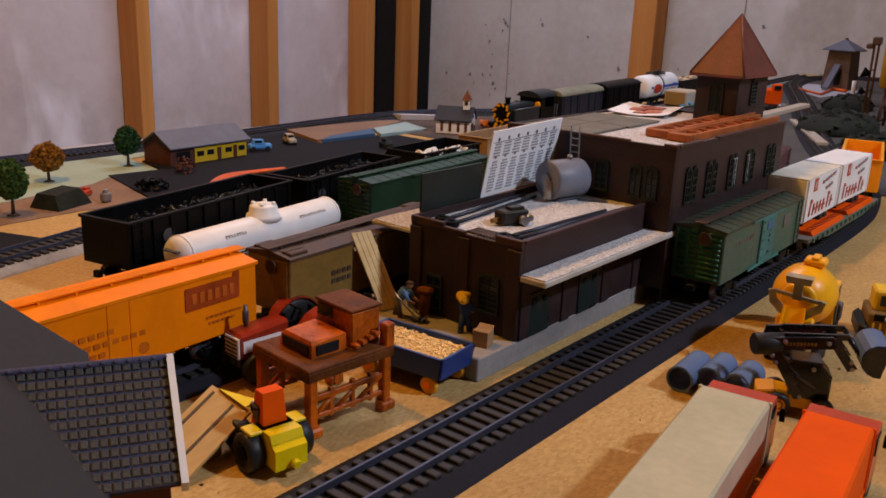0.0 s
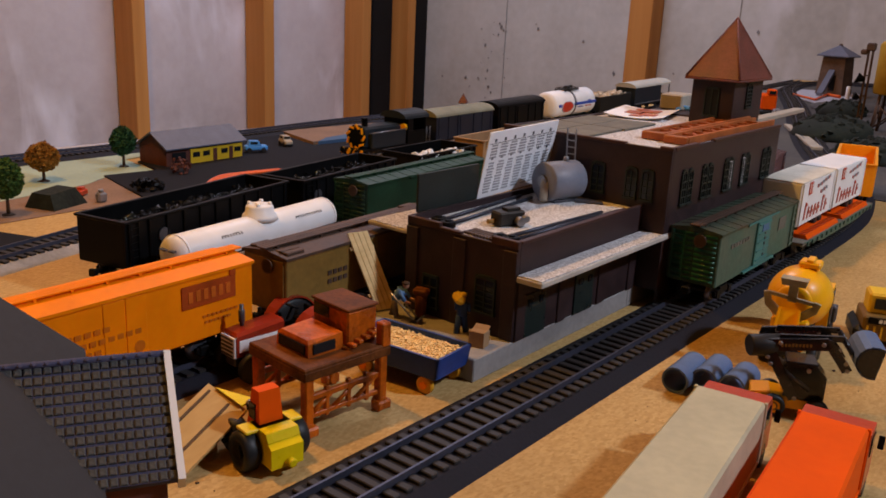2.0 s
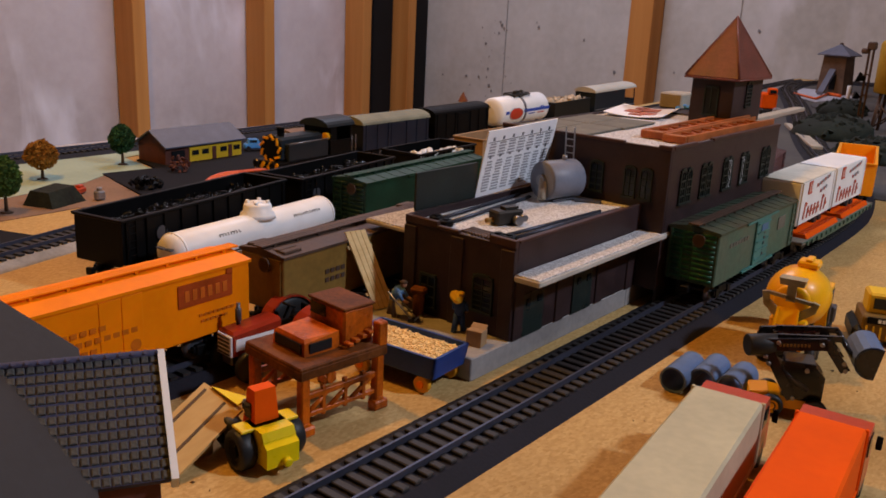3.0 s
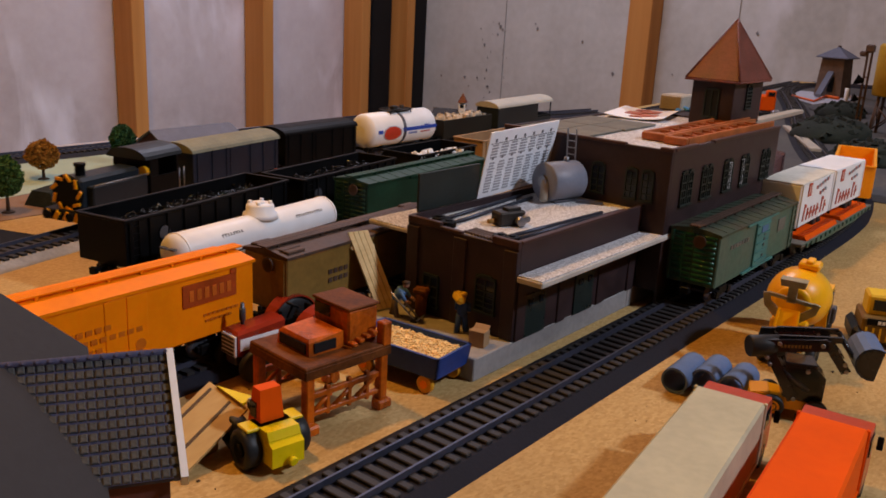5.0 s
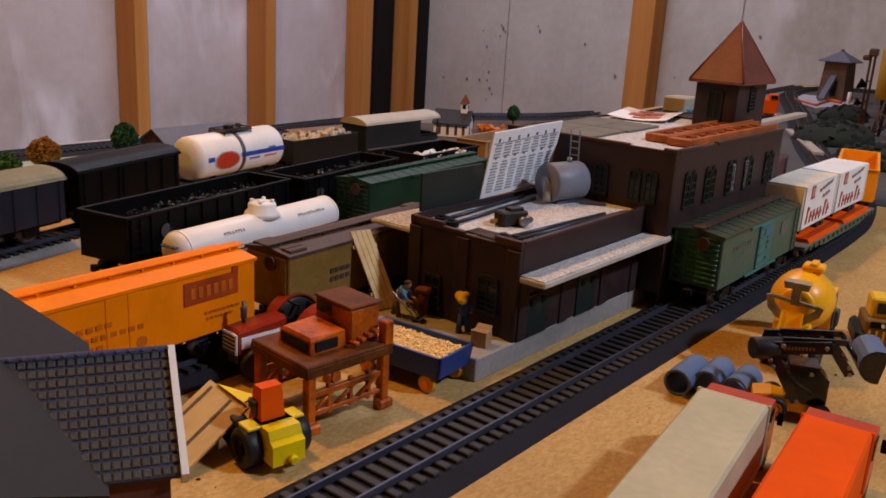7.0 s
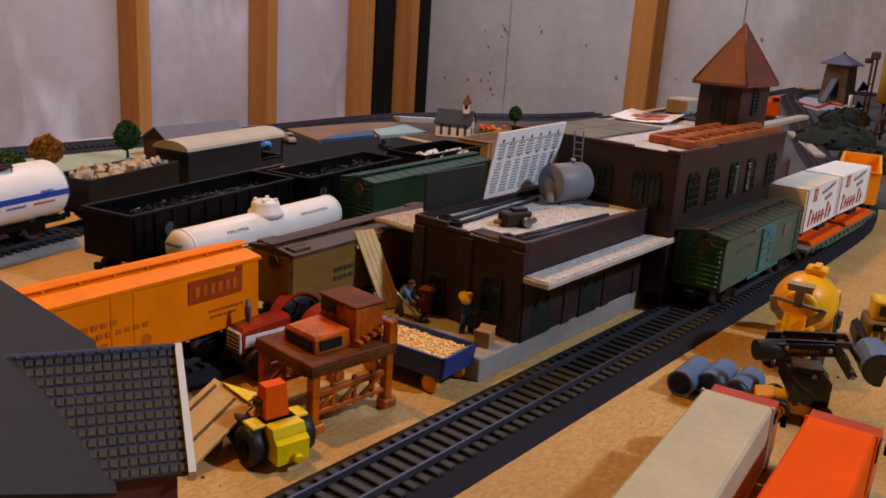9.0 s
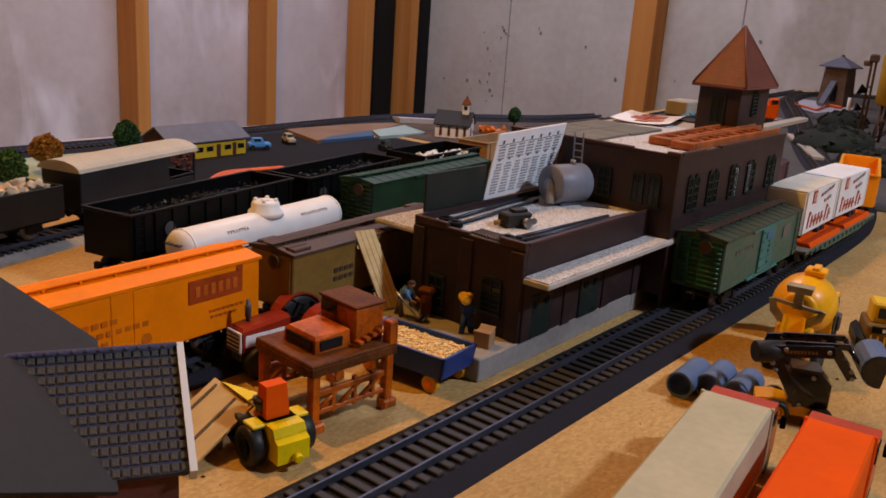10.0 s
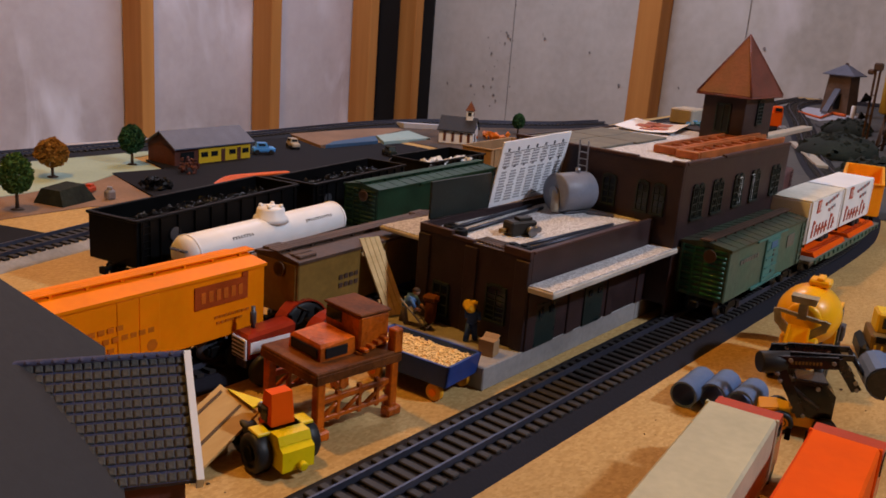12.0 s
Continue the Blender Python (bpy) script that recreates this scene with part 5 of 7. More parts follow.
    base = [(x0 - e, y0 - e, z1 - 0.0015), (x1 + e, y0 - e, z1 - 0.0015), (x1 + e, y1 + e, z1 - 0.0015), (x0 - e, y1 + e, z1 - 0.0015)]
    r = part("tower_roof", Bm().hull(base + [(p[0], p[1], p[2] + 0.0014) for p in base] + [ap]), M_REDROOF, ob, "steep glossy red-brown pyramid roof")
    for p in base:
        part("hip_ridge", Bm().tube((p[0], p[1], p[2] + 0.0012), ap, 0.0009, 8, 0.0005), M_REDROOF, r)
    b = Bm()
    for k in range(4):
        q, w = Vector(base[k]), Vector(base[(k + 1) % 4])
        b.tube(q, w, 0.0008, 6)
    part("eave_board", b, M_REDROOF, r)


def roof_clutter():
    # annex roof: bundles of rods with wheel ends
    z = 0.0608
    for k, (a, c) in enumerate((((-0.0885, 0.124), (-0.0965, 0.212)), ((-0.0800, 0.121), (-0.0885, 0.212)), ((-0.0455, 0.1195), (-0.0405, 0.212)), ((-0.0400, 0.1215), (-0.0355, 0.224)))):
        ob = thing("axle_rod", "long grey metal rod with a dark wheel at one end", "rod", pose(0, 0, 0), "rods on the depot roof")
        part("rod", Bm().tube((*a, z), (*c, z), 0.0011, 8), M_ROD, ob)
        part("end_wheel", Bm().tube((a[0], a[1], z - 0.0012), (a[0], a[1], z + 0.0020), 0.0042, 14, round_=0.0005).tube((a[0], a[1], z + 0.001), (a[0], a[1], z + 0.0028), 0.0018, 10), M_BLACK, ob)
    b = Bm()
    for i in range(9):
        b.box(-0.066 + 0.0022 * i, 0.1225 - 0.0003 * i, z - 0.0006, 0.0012, 0.010, 0.0014, 0.0002)
    b.box(-0.057, 0.1185, z - 0.0010, 0.021, 0.0014, 0.0018, 0.0002).box(-0.057, 0.1265, z - 0.0010, 0.021, 0.0014, 0.0018, 0.0002)
    solo("metal_grate", b, M_BROWN, "rusty brown metal grate on the gravel roof", "grate")
    ob = thing("engine_block", "small dark green engine block with silver fittings", "engine", pose(-0.0625, 0.150, 0.0594, 0, 0, -18))
    part("block", Bm().box(0, 0, 0.0042, 0.009, 0.017, 0.0075).box(0, 0.002, 0.0085, 0.005, 0.009, 0.0022), M_CATWALK, ob)
    part("pulley", Bm().tube((0.005, 0.003, 0.003), (0.0085, 0.003, 0.003), 0.0026, 12).tube((0.004, 0.007, 0.004), (0.008, 0.007, 0.004), 0.0018, 10), M_STEEL, ob)
    part("shaft", Bm().tube((0, -0.0085, 0.003), (0, -0.013, 0.003), 0.0013, 8), M_OLIVE, ob)
    # fan drum
    ob = thing("blower_drum", "grey metal blower drum with a round spout", "drum", pose(-0.0775, 0.2245, 0.0595, 0, 0, -16))
    part("drum", Bm().lathe((0, 0, 0.0122), (0, 1, 0), [(-0.0125, 0.0080), (-0.0125, 0.0112), (-0.0118, 0.0118), (0.0118, 0.0118), (0.0125, 0.0112), (0.0125, 0.004)], 30), M_DRUM, ob)
    part("spout", Bm().tube((0.0005, -0.0120, 0.0140), (0.0050, -0.0165, 0.0022), 0.0025, 14), M_BEIGE, ob)
    part("hub", Bm().tube((0, -0.0125, 0.0125), (0, -0.0145, 0.0125), 0.0036, 14), M_STEEL, ob)
    part("foot", Bm().box(0, 0, 0.0008, 0.014, 0.018, 0.0016), M_GUN, ob)
    part("top_cap", Bm().tube((0, 0.004, 0.0235), (0, 0.004, 0.0265), 0.0016, 10), M_STEEL, ob)
    solo("wood_offcut", Bm().box(0, 0, 0.001, 0.004, 0.016, 0.002), M_GUN, "dark offcut on the gravel beside the drum", "offcut", pose(-0.060, 0.232, 0.0595, 0, 0, -60))
    # leaning printed card and dark panel
    lean = Matrix.Translation((-0.1005, 0.172, 0.0635)) @ Matrix.Rotation(radians(12), 4, "Y") @ Matrix.Rotation(radians(2), 4, "X")
    ob = thing("printed_card", "white printed card with columns of small grey text lines", "card", lean)
    part("card", Bm().span(-0.0004, 0.0004, 0.0, 0.0705, 0.0, 0.0405, 0), M_CARDGLINT, ob)
    b, c2 = Bm(), Bm()
    rnd = random.Random(3)
    for col in range(7):
        y0 = 0.0035 + col * 0.0094
        c2.box(0.0005, y0 + 0.003, 0.0352, 0.0003, 0.0016, 0.0020, 0)
        for row in range(17):
            if row == 5:
                c2.box(0.0005, y0 + 0.003, 0.0300 - row * 0.0017 + 0.0030, 0.0003, 0.0016, 0.0018, 0)
                continue
            b.box(0.0005, y0 + 0.0033, 0.0322 - row * 0.0018, 0.0003, rnd.uniform(0.0045, 0.0072), 0.0009, 0)
    c2.box(0.0005, 0.035, 0.0335, 0.0003, 0.066, 0.0003, 0)
    tagged(part("small_print", b, M_INKLIGHT, ob), kind="stuff")
    part("print_heading", c2, M_INK, ob)
    solo("green_board", Bm().span(-0.0008, 0.0008, 0.0, 0.053, 0.0, 0.0205, 0.0002), M_PANELDK, "flat dark green board standing on the parapet", "board", pose(-0.1008, 0.120, 0.0637))
    ob = thing("wall_ladder", "narrow metal ladder against the depot wall", "ladder", pose(-0.0795, 0.2405, 0.059, 4, 0, 0))
    ladder(ob, 0, 0, 0.0, 0.043, M_STEEL, False, 0.006)
    # main roof
    z = 0.0955
    for i, j in ((0, 0), (0, 1), (1, 0), (1, 1)):
        solo("roof_sheet", Bm().box(0, 0, 0.0008, 0.0255, 0.049, 0.0014, 0.0003), M_GREYTILE, "flat grey roof sheet", "sheet", pose(-0.116 + 0.0265 * i, 0.274 + 0.050 * j, z, 0, 0, 2), "grey sheets on the roof")
    ob = thing("paper_leaflet", "white curled paper leaflet with red print", "paper", pose(-0.1125, 0.398, z + 0.0004, 0, 0, 14))
    b = Bm()
    n = 8
    top = [(-0.022 + 0.044 * i / n, 0.0005 + 0.0020 * (i / n - 0.5) ** 2 * 4) for i in range(n + 1)]
    b.prism(top + [(x, h + 0.0004) for x, h in top[::-1]], "y", -0.034, 0.034)
    part("leaf", b, M_CARDGLINT, ob)
    b = Bm()
    for x, y, sx, sy in ((0.004, 0.012, 0.014, 0.018), (-0.006, -0.002, 0.012, 0.016), (0.008, -0.014, 0.012, 0.012), (-0.004, 0.020, 0.010, 0.010), (0.0, -0.022, 0.010, 0.006)):
        b.box(x, y, 0.0012 + 0.0020 * (x / 0.022) ** 2, sx, sy, 0.0012, 0.0002)
    part("print_patch", b, mat("pale_red_print", (0.5, 0.16, 0.10), 0.7), ob)
    for k, (x, y, L, rz) in enumerate(((-0.0475, 0.357, 0.150, 1.0), (-0.0290, 0.352, 0.150, 0.0))):
        ob = thing("girder", "red oxide open steel girder lying on the roof", "girder", pose(x, y, z, 0, 0, rz), "red girders on the roof")
        for s in (-1, 1):
            part("flange", Bm().box(s * 0.0068, 0, 0.0028, 0.0022, L, 0.0048, 0.0003), M_GIRDER, ob)
        b = Bm()
        nn = 9
        for i in range(nn):
            y0 = -L / 2 + 0.006 + i * (L - 0.012) / nn
            y1 = y0 + (L - 0.012) / nn
            s = 1 if i % 2 else -1
            b.tube((s * 0.0065, y0, 0.0028), (-s * 0.0065, y1, 0.0028), 0.0010, 6)
            b.box(0, y0, 0.0028, 0.013, 0.0016, 0.0030, 0)
        part("lattice", b, M_GIRDER, ob)
        part("end_plate", Bm().box(0, -L / 2, 0.0026, 0.0150, 0.006, 0.0046, 0.0004), M_GIRDER, ob)
    solo("white_block", Bm().box(0, 0, 0.0065, 0.020, 0.026, 0.013, 0.0012), M_BEIGE, "small cream block behind the roof", "block", pose(-0.122, 0.480, z - 0.0012))
    solo("roof_slab", Bm().span(-0.134, -0.076, 0.4255, 0.52, 0.0, 0.0945, 0.0005), M_BRICK, "low brown rear block of the depot", "building")
    b, rnd = Bm(), random.Random(21)
    for i in range(12):
        b.rock(-0.100 + rnd.gauss(0, 0.006), 0.455 + rnd.gauss(0, 0.006), z + 0.002 + rnd.uniform(0, 0.002), rnd.uniform(0.0015, 0.003), rnd)
    solo("blue_scraps", b, M_SKY_BLUE, "small heap of blue plastic scraps", "scraps", kind="stuff")


# ---------------------------------------------------------------- platform things
def figure(name, label, m, shirt, trousers, hair, bend=0.0, reach=0.0045):
    """Painted model figure as one plain mesh with a paint for each piece of clothing."""
    b = Bm()
    counts = []
    for s in (-1, 1):
        b.tube((s * 0.0018, s * 0.0022, 0), (s * 0.0012, 0, 0.0095), 0.0014, 8, 0.0017)
        b.box(s * 0.0018, s * 0.0022 + 0.0008, 0.0006, 0.0022, 0.0042, 0.0012, 0.0003)
    counts.append(len(b.bm.faces))
    top = Vector((0, bend, 0.0165 - abs(bend) * 0.25))
    b.tube((0, 0, 0.0090), top, 0.0025, 10, 0.0031, 0.0006)
    for s in (-1, 1):
        b.tube(top + Vector((s * 0.0032, 0, -0.0008)), top + Vector((s * 0.0034, reach * 0.6, -0.0050)), 0.0010, 8)
    counts.append(len(b.bm.faces))
    for s in (-1, 1):
        b.tube(top + Vector((s * 0.0034, reach * 0.6, -0.0050)), top + Vector((s * 0.0026, reach + 0.0012, -0.0062)), 0.0008, 8)
    head = top + Vector((0, bend * 0.35, 0.0028))
    b.lathe(head - Vector((0, 0, 0.0018)), (0, 0, 1), [(0, 0.0008), (0.0006, 0.0016), (0.0018, 0.0019), (0.0026, 0.0017)], 12)
    counts.append(len(b.bm.faces))
    b.lathe(head + Vector((0, 0, 0.0006)), (0, 0, 1), [(0, 0.0021), (0.0008, 0.0020), (0.0014, 0.0008)], 12)
    for k, fc in enumerate(b.bm.faces):
        fc.material_index = sum(k >= c for c in counts)
    ob = solo(name, b, trousers, label, "figure", m)
    for extra in (shirt, M_SKIN, hair):
        ob.data.materials.append(extra)
    return ob


def platform_things():
    P = 0.0117
    figure("model_figure", "stooping painted figure in blue shirt and brown trousers", pose(-0.0956, 0.0988, P, 0, 0, -70), M_DENIM, M_KHAKI, M_TRUNK, 0.0045)
    figure("model_figure_standing", "upright painted figure in dark blue overalls", pose(-0.0565, 0.1060, P, 0, 0, 20), M_OVERALL, M_OVERALL, M_HOUSEYEL, 0.0005, 0.0015)
    solo("sack", Bm().box(0, 0, 0, 0.0085, 0.0050, 0.0048, 0.0016), M_HOUSEYEL, "pale yellow sack on the figure's shoulder", "sack", pose(-0.0582, 0.1052, P + 0.0180, 10, 18, -25))
    ob = thing("hand_truck", "grey two-wheeled hand truck tilted back", "hand truck", Matrix.Translation((-0.0805, 0.1010, P)) @ Matrix.Rotation(radians(-75), 4, "Z") @ Matrix.Rotation(radians(48), 4, "X"))
    b = Bm()
    for s in (-1, 1):
        b.tube((s * 0.0022, 0, 0.001), (s * 0.0022, 0, 0.021), 0.0005, 6)
    for k in range(5):
        b.box(0, 0, 0.003 + k * 0.004, 0.0046, 0.0007, 0.0007, 0)
    part("frame", b, M_STEEL, ob)
    part("toe_plate", Bm().box(0, 0.002, 0.0008, 0.005, 0.004, 0.0006, 0), M_STEEL, ob)
    for s in (-1, 1):
        part("wheel", Bm().tube((s * 0.0030, -0.001, 0.0014), (s * 0.0018, -0.001, 0.0014), 0.0018, 12), M_RUBBER, ob)
    solo("tall_barrow", Bm().tube((0, 0, 0.0), (0, 0, 0.012), 0.0030, 12, 0.0034, 0.0005).box(0, 0, 0.0135, 0.0085, 0.0060, 0.0040, 0.0012), M_RUSTDECK, "dark brown keg with a reddish bundle on top", "keg", pose(-0.0865, 0.1095, P, 0, 0, 15))
    ob = thing("cardboard_carton", "small brown cardboard carton with open flap", "carton", pose(-0.0395, 0.0985, P, 0, 0, 12) @ Matrix.Scale(0.78, 4))
    part("box", Bm().box(0, 0, 0.0052, 0.0105, 0.0088, 0.0104, 0.0003), M_CARD, ob)
    part("flap", Bm().box(0, 0.0036, 0.0112, 0.0100, 0.0042, 0.0006, 0, Matrix.Rotation(0.5, 3, "X")), M_CARD, ob)
    # planks leaning against the car's side
    ob = thing("leaning_planks", "pale pine planks joined and leaning against the olive car", "planks", pose(0, 0, 0))
    p0, p1 = Vector((-0.1042, 0.1024, 0.0125)), Vector((-0.1225, 0.0972, 0.0524))
    across = Vector((0.25, 0.97, 0.0)).normalized()
    up = (p1 - p0).normalized()
    n = across.cross(up).normalized()
    for i in range(4):
        o = across * ((i - 1.5) * 0.0031)
        part("plank", Bm().hull([p + o + across * s + n * t for p in (p0, p1) for s in (-0.0014, 0.0014) for t in (-0.0005, 0.0005)]), M_PINE, ob)
    for k in (0.2, 0.8):
        q = p0.lerp(p1, k) - n * 0.0011
        part("batten", Bm().hull([q + up * v + across * s + n * t for v in (-0.001, 0.001) for s in (-0.0072, 0.0072) for t in (-0.0005, 0.0005)]), M_PINE, ob)


def blue_wagon():
    ob = thing("farm_wagon", "blue farm wagon full of sawdust on yellow wheels", "wagon", pose(-0.0575, 0.0678, 0.0, 0, 0, 4.7))
    L, W, z0, z1 = 0.052, 0.0271, 0.0085, 0.0190
    b = Bm()
    for s in (-1, 1):
        b.hull([(x * L / 2 * k, s * W / 2 * k + o, z) for k, z in ((0.94, z0), (1.0, z1)) for x in (-1, 1) for o in (0, -s * 0.0014)])
        b.hull([(s * L / 2 * k + o, y * W / 2 * k, z) for k, z in ((0.94, z0), (1.0, z1)) for y in (-1, 1) for o in (0, -s * 0.0014)])
    b.box(0, 0, z0 + 0.0006, L * 0.93, W * 0.93, 0.0016, 0)
    part("box_body", b, M_BLUE, ob)
    b, rnd = Bm(), random.Random(9)
    b.box(0, 0, z1 - 0.0065, L * 0.93, W * 0.93, 0.008, 0.001)
    for _ in range(900):
        x, y = rnd.uniform(-1, 1) * (L / 2 - 0.003), rnd.uniform(-1, 1) * (W / 2 - 0.003)
        b.box(x, y, z1 - 0.0022 + rnd.uniform(-0.0003, 0.0009), rnd.uniform(0.0006, 0.0021), rnd.uniform(0.0004, 0.0010), 0.0005, 0, Euler((rnd.uniform(-0.25, 0.25), rnd.uniform(-0.25, 0.25), rnd.uniform(0, 3.1))).to_matrix())
    tagged(part("sawdust_load", b, M_SAWDUST, ob, "pale sawdust load"), kind="stuff")
    part("chassis", Bm().box(0, 0, 0.0068, L * 0.8, 0.010, 0.0022).box(L * 0.34, 0, 0.0055, 0.003, W - 0.004, 0.002).box(-L * 0.34, 0, 0.0055, 0.003, W - 0.004, 0.002).box(-L / 2 - 0.008, 0, 0.0055, 0.02, 0.002, 0.0016), M_BLACK, ob)
    for x in (-1, 1):
        for y in (-1, 1):
            w = part("wheel", Bm().tube((x * L * 0.34, y * (W / 2 - 0.004), 0.0044), (x * L * 0.34, y * (W / 2 - 0.0010), 0.0044), 0.0044, 18, round_=0.0006), M_WHEELYEL, ob, "small orange-yellow wheel")
            part("hub", Bm().tube((x * L * 0.34, y * (W / 2 - 0.0014), 0.0044), (x * L * 0.34, y * (W / 2 - 0.0001), 0.0044), 0.0018, 12), M_ORANGE, w)


def gantry():
    ob = thing("straddle_carrier", "rusty red straddle carrier with cab and hood on a deck", "carrier", pose(-0.0623, 0.0151, 0.0, 0, 0, -5) @ Matrix.Diagonal((1, 0.82, 1, 1)))
    W, L, z = 0.039, 0.056, 0.0292
    part("deck", Bm().box(0, 0, z, W, L, 0.0024, 0.0006).box(W / 2 - 0.001, 0, z - 0.0022, 0.0024, L, 0.0042, 0.0005).box(-W / 2 + 0.001, 0, z - 0.0022, 0.0024, L, 0.0042, 0.0005).box(0, -L / 2 + 0.001, z - 0.0022, W, 0.0024, 0.0042, 0.0005), M_RUSTDECK, ob)
    for x in (-1, 1):
        for y in (-1, 1):
            px, py = x * (W / 2 - 0.0026), y * (L / 2 - 0.0040)
            lg = part("leg", Bm().box(px, py, z / 2, 0.0042, 0.0052, z - 0.001, 0.0006), M_RUST, ob)
            part("foot", Bm().box(px + x * 0.0008, py, 0.0022, 0.0056, 0.0095, 0.0044, 0.0008).tube((px - 0.0028, py, 0.0030), (px + 0.0028, py, 0.0030), 0.0030, 12), M_RUST, lg)
    for x in (-1, 1):
        b = Bm()
        px = x * (W / 2 - 0.0026)
        b.box(px, 0, 0.0165, 0.0022, L - 0.008, 0.0026, 0.0003)
        b.box(px, 0, 0.0085, 0.0022, L - 0.008, 0.0020, 0.0003)
        for y0, y1 in ((-0.022, -0.008), (-0.008, 0.006), (0.006, 0.021)):
            b.tube((px, y0, 0.0088), (px, y1, 0.0162), 0.0011, 6)
        for y in (-0.012, 0.002, 0.014):
            b.box(px, y, 0.0130, 0.0020, 0.0022, 0.0130, 0.0002)
        part("side_truss", b, M_RUST, ob)
    # upright masts at the rear corner
    part("mast", Bm().box(W / 2 - 0.0024, L / 2 - 0.003, 0.0345, 0.0048, 0.0062, 0.011, 0.0006), M_RUST, ob)
    part("cab", Bm().box(-0.0005, 0.0165, z + 0.0088, 0.024, 0.020, 0.0158, 0.0010), M_RUST, ob)
    part("cab_roof", Bm().box(-0.0005, 0.0165, z + 0.0172, 0.0252, 0.0212, 0.0012, 0.0004), M_RUSTDECK, ob)
    part("cab_window", Bm().box(-0.006, 0.0063, z + 0.0132, 0.0100, 0.0008, 0.0050, 0), M_GLASS, ob)
    h = part("hood", Bm().hull([(x, y, zz) for x, y, zz in ((-0.011, -0.018, z + 0.001), (0.011, -0.018, z + 0.001), (-0.011, 0.004, z + 0.001), (0.011, 0.004, z + 0.001), (-0.0105, -0.0175, z + 0.0068), (0.0105, -0.0175, z + 0.0068), (-0.0105, 0.004, z + 0.0085), (0.0105, 0.004, z + 0.0085), (-0.009, -0.0165, z + 0.0082), (0.009, -0.0165, z + 0.0082))]), M_RUST, ob, "bright red-orange engine hood")
    part("grille", Bm().box(0, -0.0182, z + 0.0042, 0.018, 0.0008, 0.0046, 0.0002).box(0.0110, -0.008, z + 0.0044, 0.0008, 0.014, 0.0044, 0.0002), M_GLASS, h)
    b = Bm()
    for i in range(4):
        b.box(0.0150, 0.006 + i * 0.0044, z + 0.0035 + i * 0.0010, 0.004, 0.0032, 0.0016, 0.0003)
    part("step", b, M_RUST, ob)


def tractor():
    ob = thing("farm_tractor", "glossy red farm tractor with white side and black tyres", "tractor", pose(-0.1100, 0.0355, 0.0, 0, 0, 176))
    part("bonnet", Bm().hull([(x, y, z) for x in (-0.0062, 0.0062) for y, z in ((0.004, 0.0125), (0.004, 0.0245), (0.030, 0.0125), (0.030, 0.0225))] + [(x, y, z) for x in (-0.0044, 0.0044) for y, z in ((0.004, 0.0258), (0.029, 0.0238))]), M_TRACTOR, ob)
    part("side_panel", Bm().box(0.0064, 0.018, 0.0178, 0.0006, 0.022, 0.0056, 0).box(-0.0064, 0.018, 0.0178, 0.0006, 0.022, 0.0056, 0), M_WHITE, ob, "white side panel")
    g = part("radiator", Bm().box(0, 0.0306, 0.0170, 0.0110, 0.0012, 0.0100, 0.0003), M_WHITE, ob, "white radiator grille")
    b = Bm()
    for i in range(5):
        b.box(0, 0.0314, 0.0132 + i * 0.0019, 0.0090, 0.0006, 0.0007, 0)
    part("grille_bar", b, M_GUN, g)
    part("chassis", Bm().box(0, 0.010, 0.0100, 0.0080, 0.040, 0.0056, 0.0006), M_GUN, ob)
    part("exhaust", Bm().tube((0.002, 0.022, 0.023), (0.002, 0.022, 0.0345), 0.0010, 10).tube((0.002, 0.022, 0.026), (0.002, 0.022, 0.032), 0.0015, 10, round_=0.0003), M_GUN, ob)
    for s in (-1, 1):
        arc = [(-0.013 + 0.0150 * math.cos(q), 0.0140 + 0.0150 * math.sin(q)) for q in [radians(15 + i * 15) for i in range(11)]]
        arc += [(-0.013 + 0.0142 * math.cos(q), 0.0140 + 0.0142 * math.sin(q)) for q in [radians(165 - i * 15) for i in range(11)]]
        b = Bm().prism(arc, "x", s * 0.0078, s * 0.0152)
        part("mudguard", b, M_TRACTOR, ob)
        w = part("rear_wheel", Bm().lathe((s * 0.0115, -0.013, 0.0140), (s, 0, 0), [(-0.0036, 0.0085), (-0.0036, 0.0122), (-0.0022, 0.0140), (0.0022, 0.0140), (0.0036, 0.0122), (0.0036, 0.0085), (0.0020, 0.0080)], 26), M_RUBBER, ob)
        part("rim", Bm().lathe((s * 0.0115, -0.013, 0.0140), (s, 0, 0), [(0.0, 0.0086), (0.0030, 0.0086), (0.0022, 0.0060), (0.0030, 0.0026)], 20), M_TRACTOR, w)
        w = part("front_wheel", Bm().lathe((s * 0.0100, 0.024, 0.0076), (s, 0, 0), [(-0.0024, 0.0045), (-0.0024, 0.0066), (-0.0014, 0.0076), (0.0014, 0.0076), (0.0024, 0.0066), (0.0024, 0.0045)], 20), M_RUBBER, ob)
        part("rim", Bm().lathe((s * 0.0100, 0.024, 0.0076), (s, 0, 0), [(0.0, 0.0046), (0.0022, 0.0046), (0.0016, 0.002)], 16), M_TRACTOR, w)
    part("seat", Bm().box(0, -0.012, 0.0205, 0.0085, 0.0075, 0.0022, 0.0008).box(0, -0.0158, 0.0230, 0.0085, 0.0014, 0.0060, 0.0005), M_BLACK, ob)
    part("steering_wheel", Bm().tube((0, -0.002, 0.022), (0, -0.005, 0.0275), 0.0006, 6).lathe((0, -0.005, 0.0275), (0, -0.5, 1), [(0, 0.0032), (0.0006, 0.0036), (0.0010, 0.0032)], 16), M_BLACK, ob)


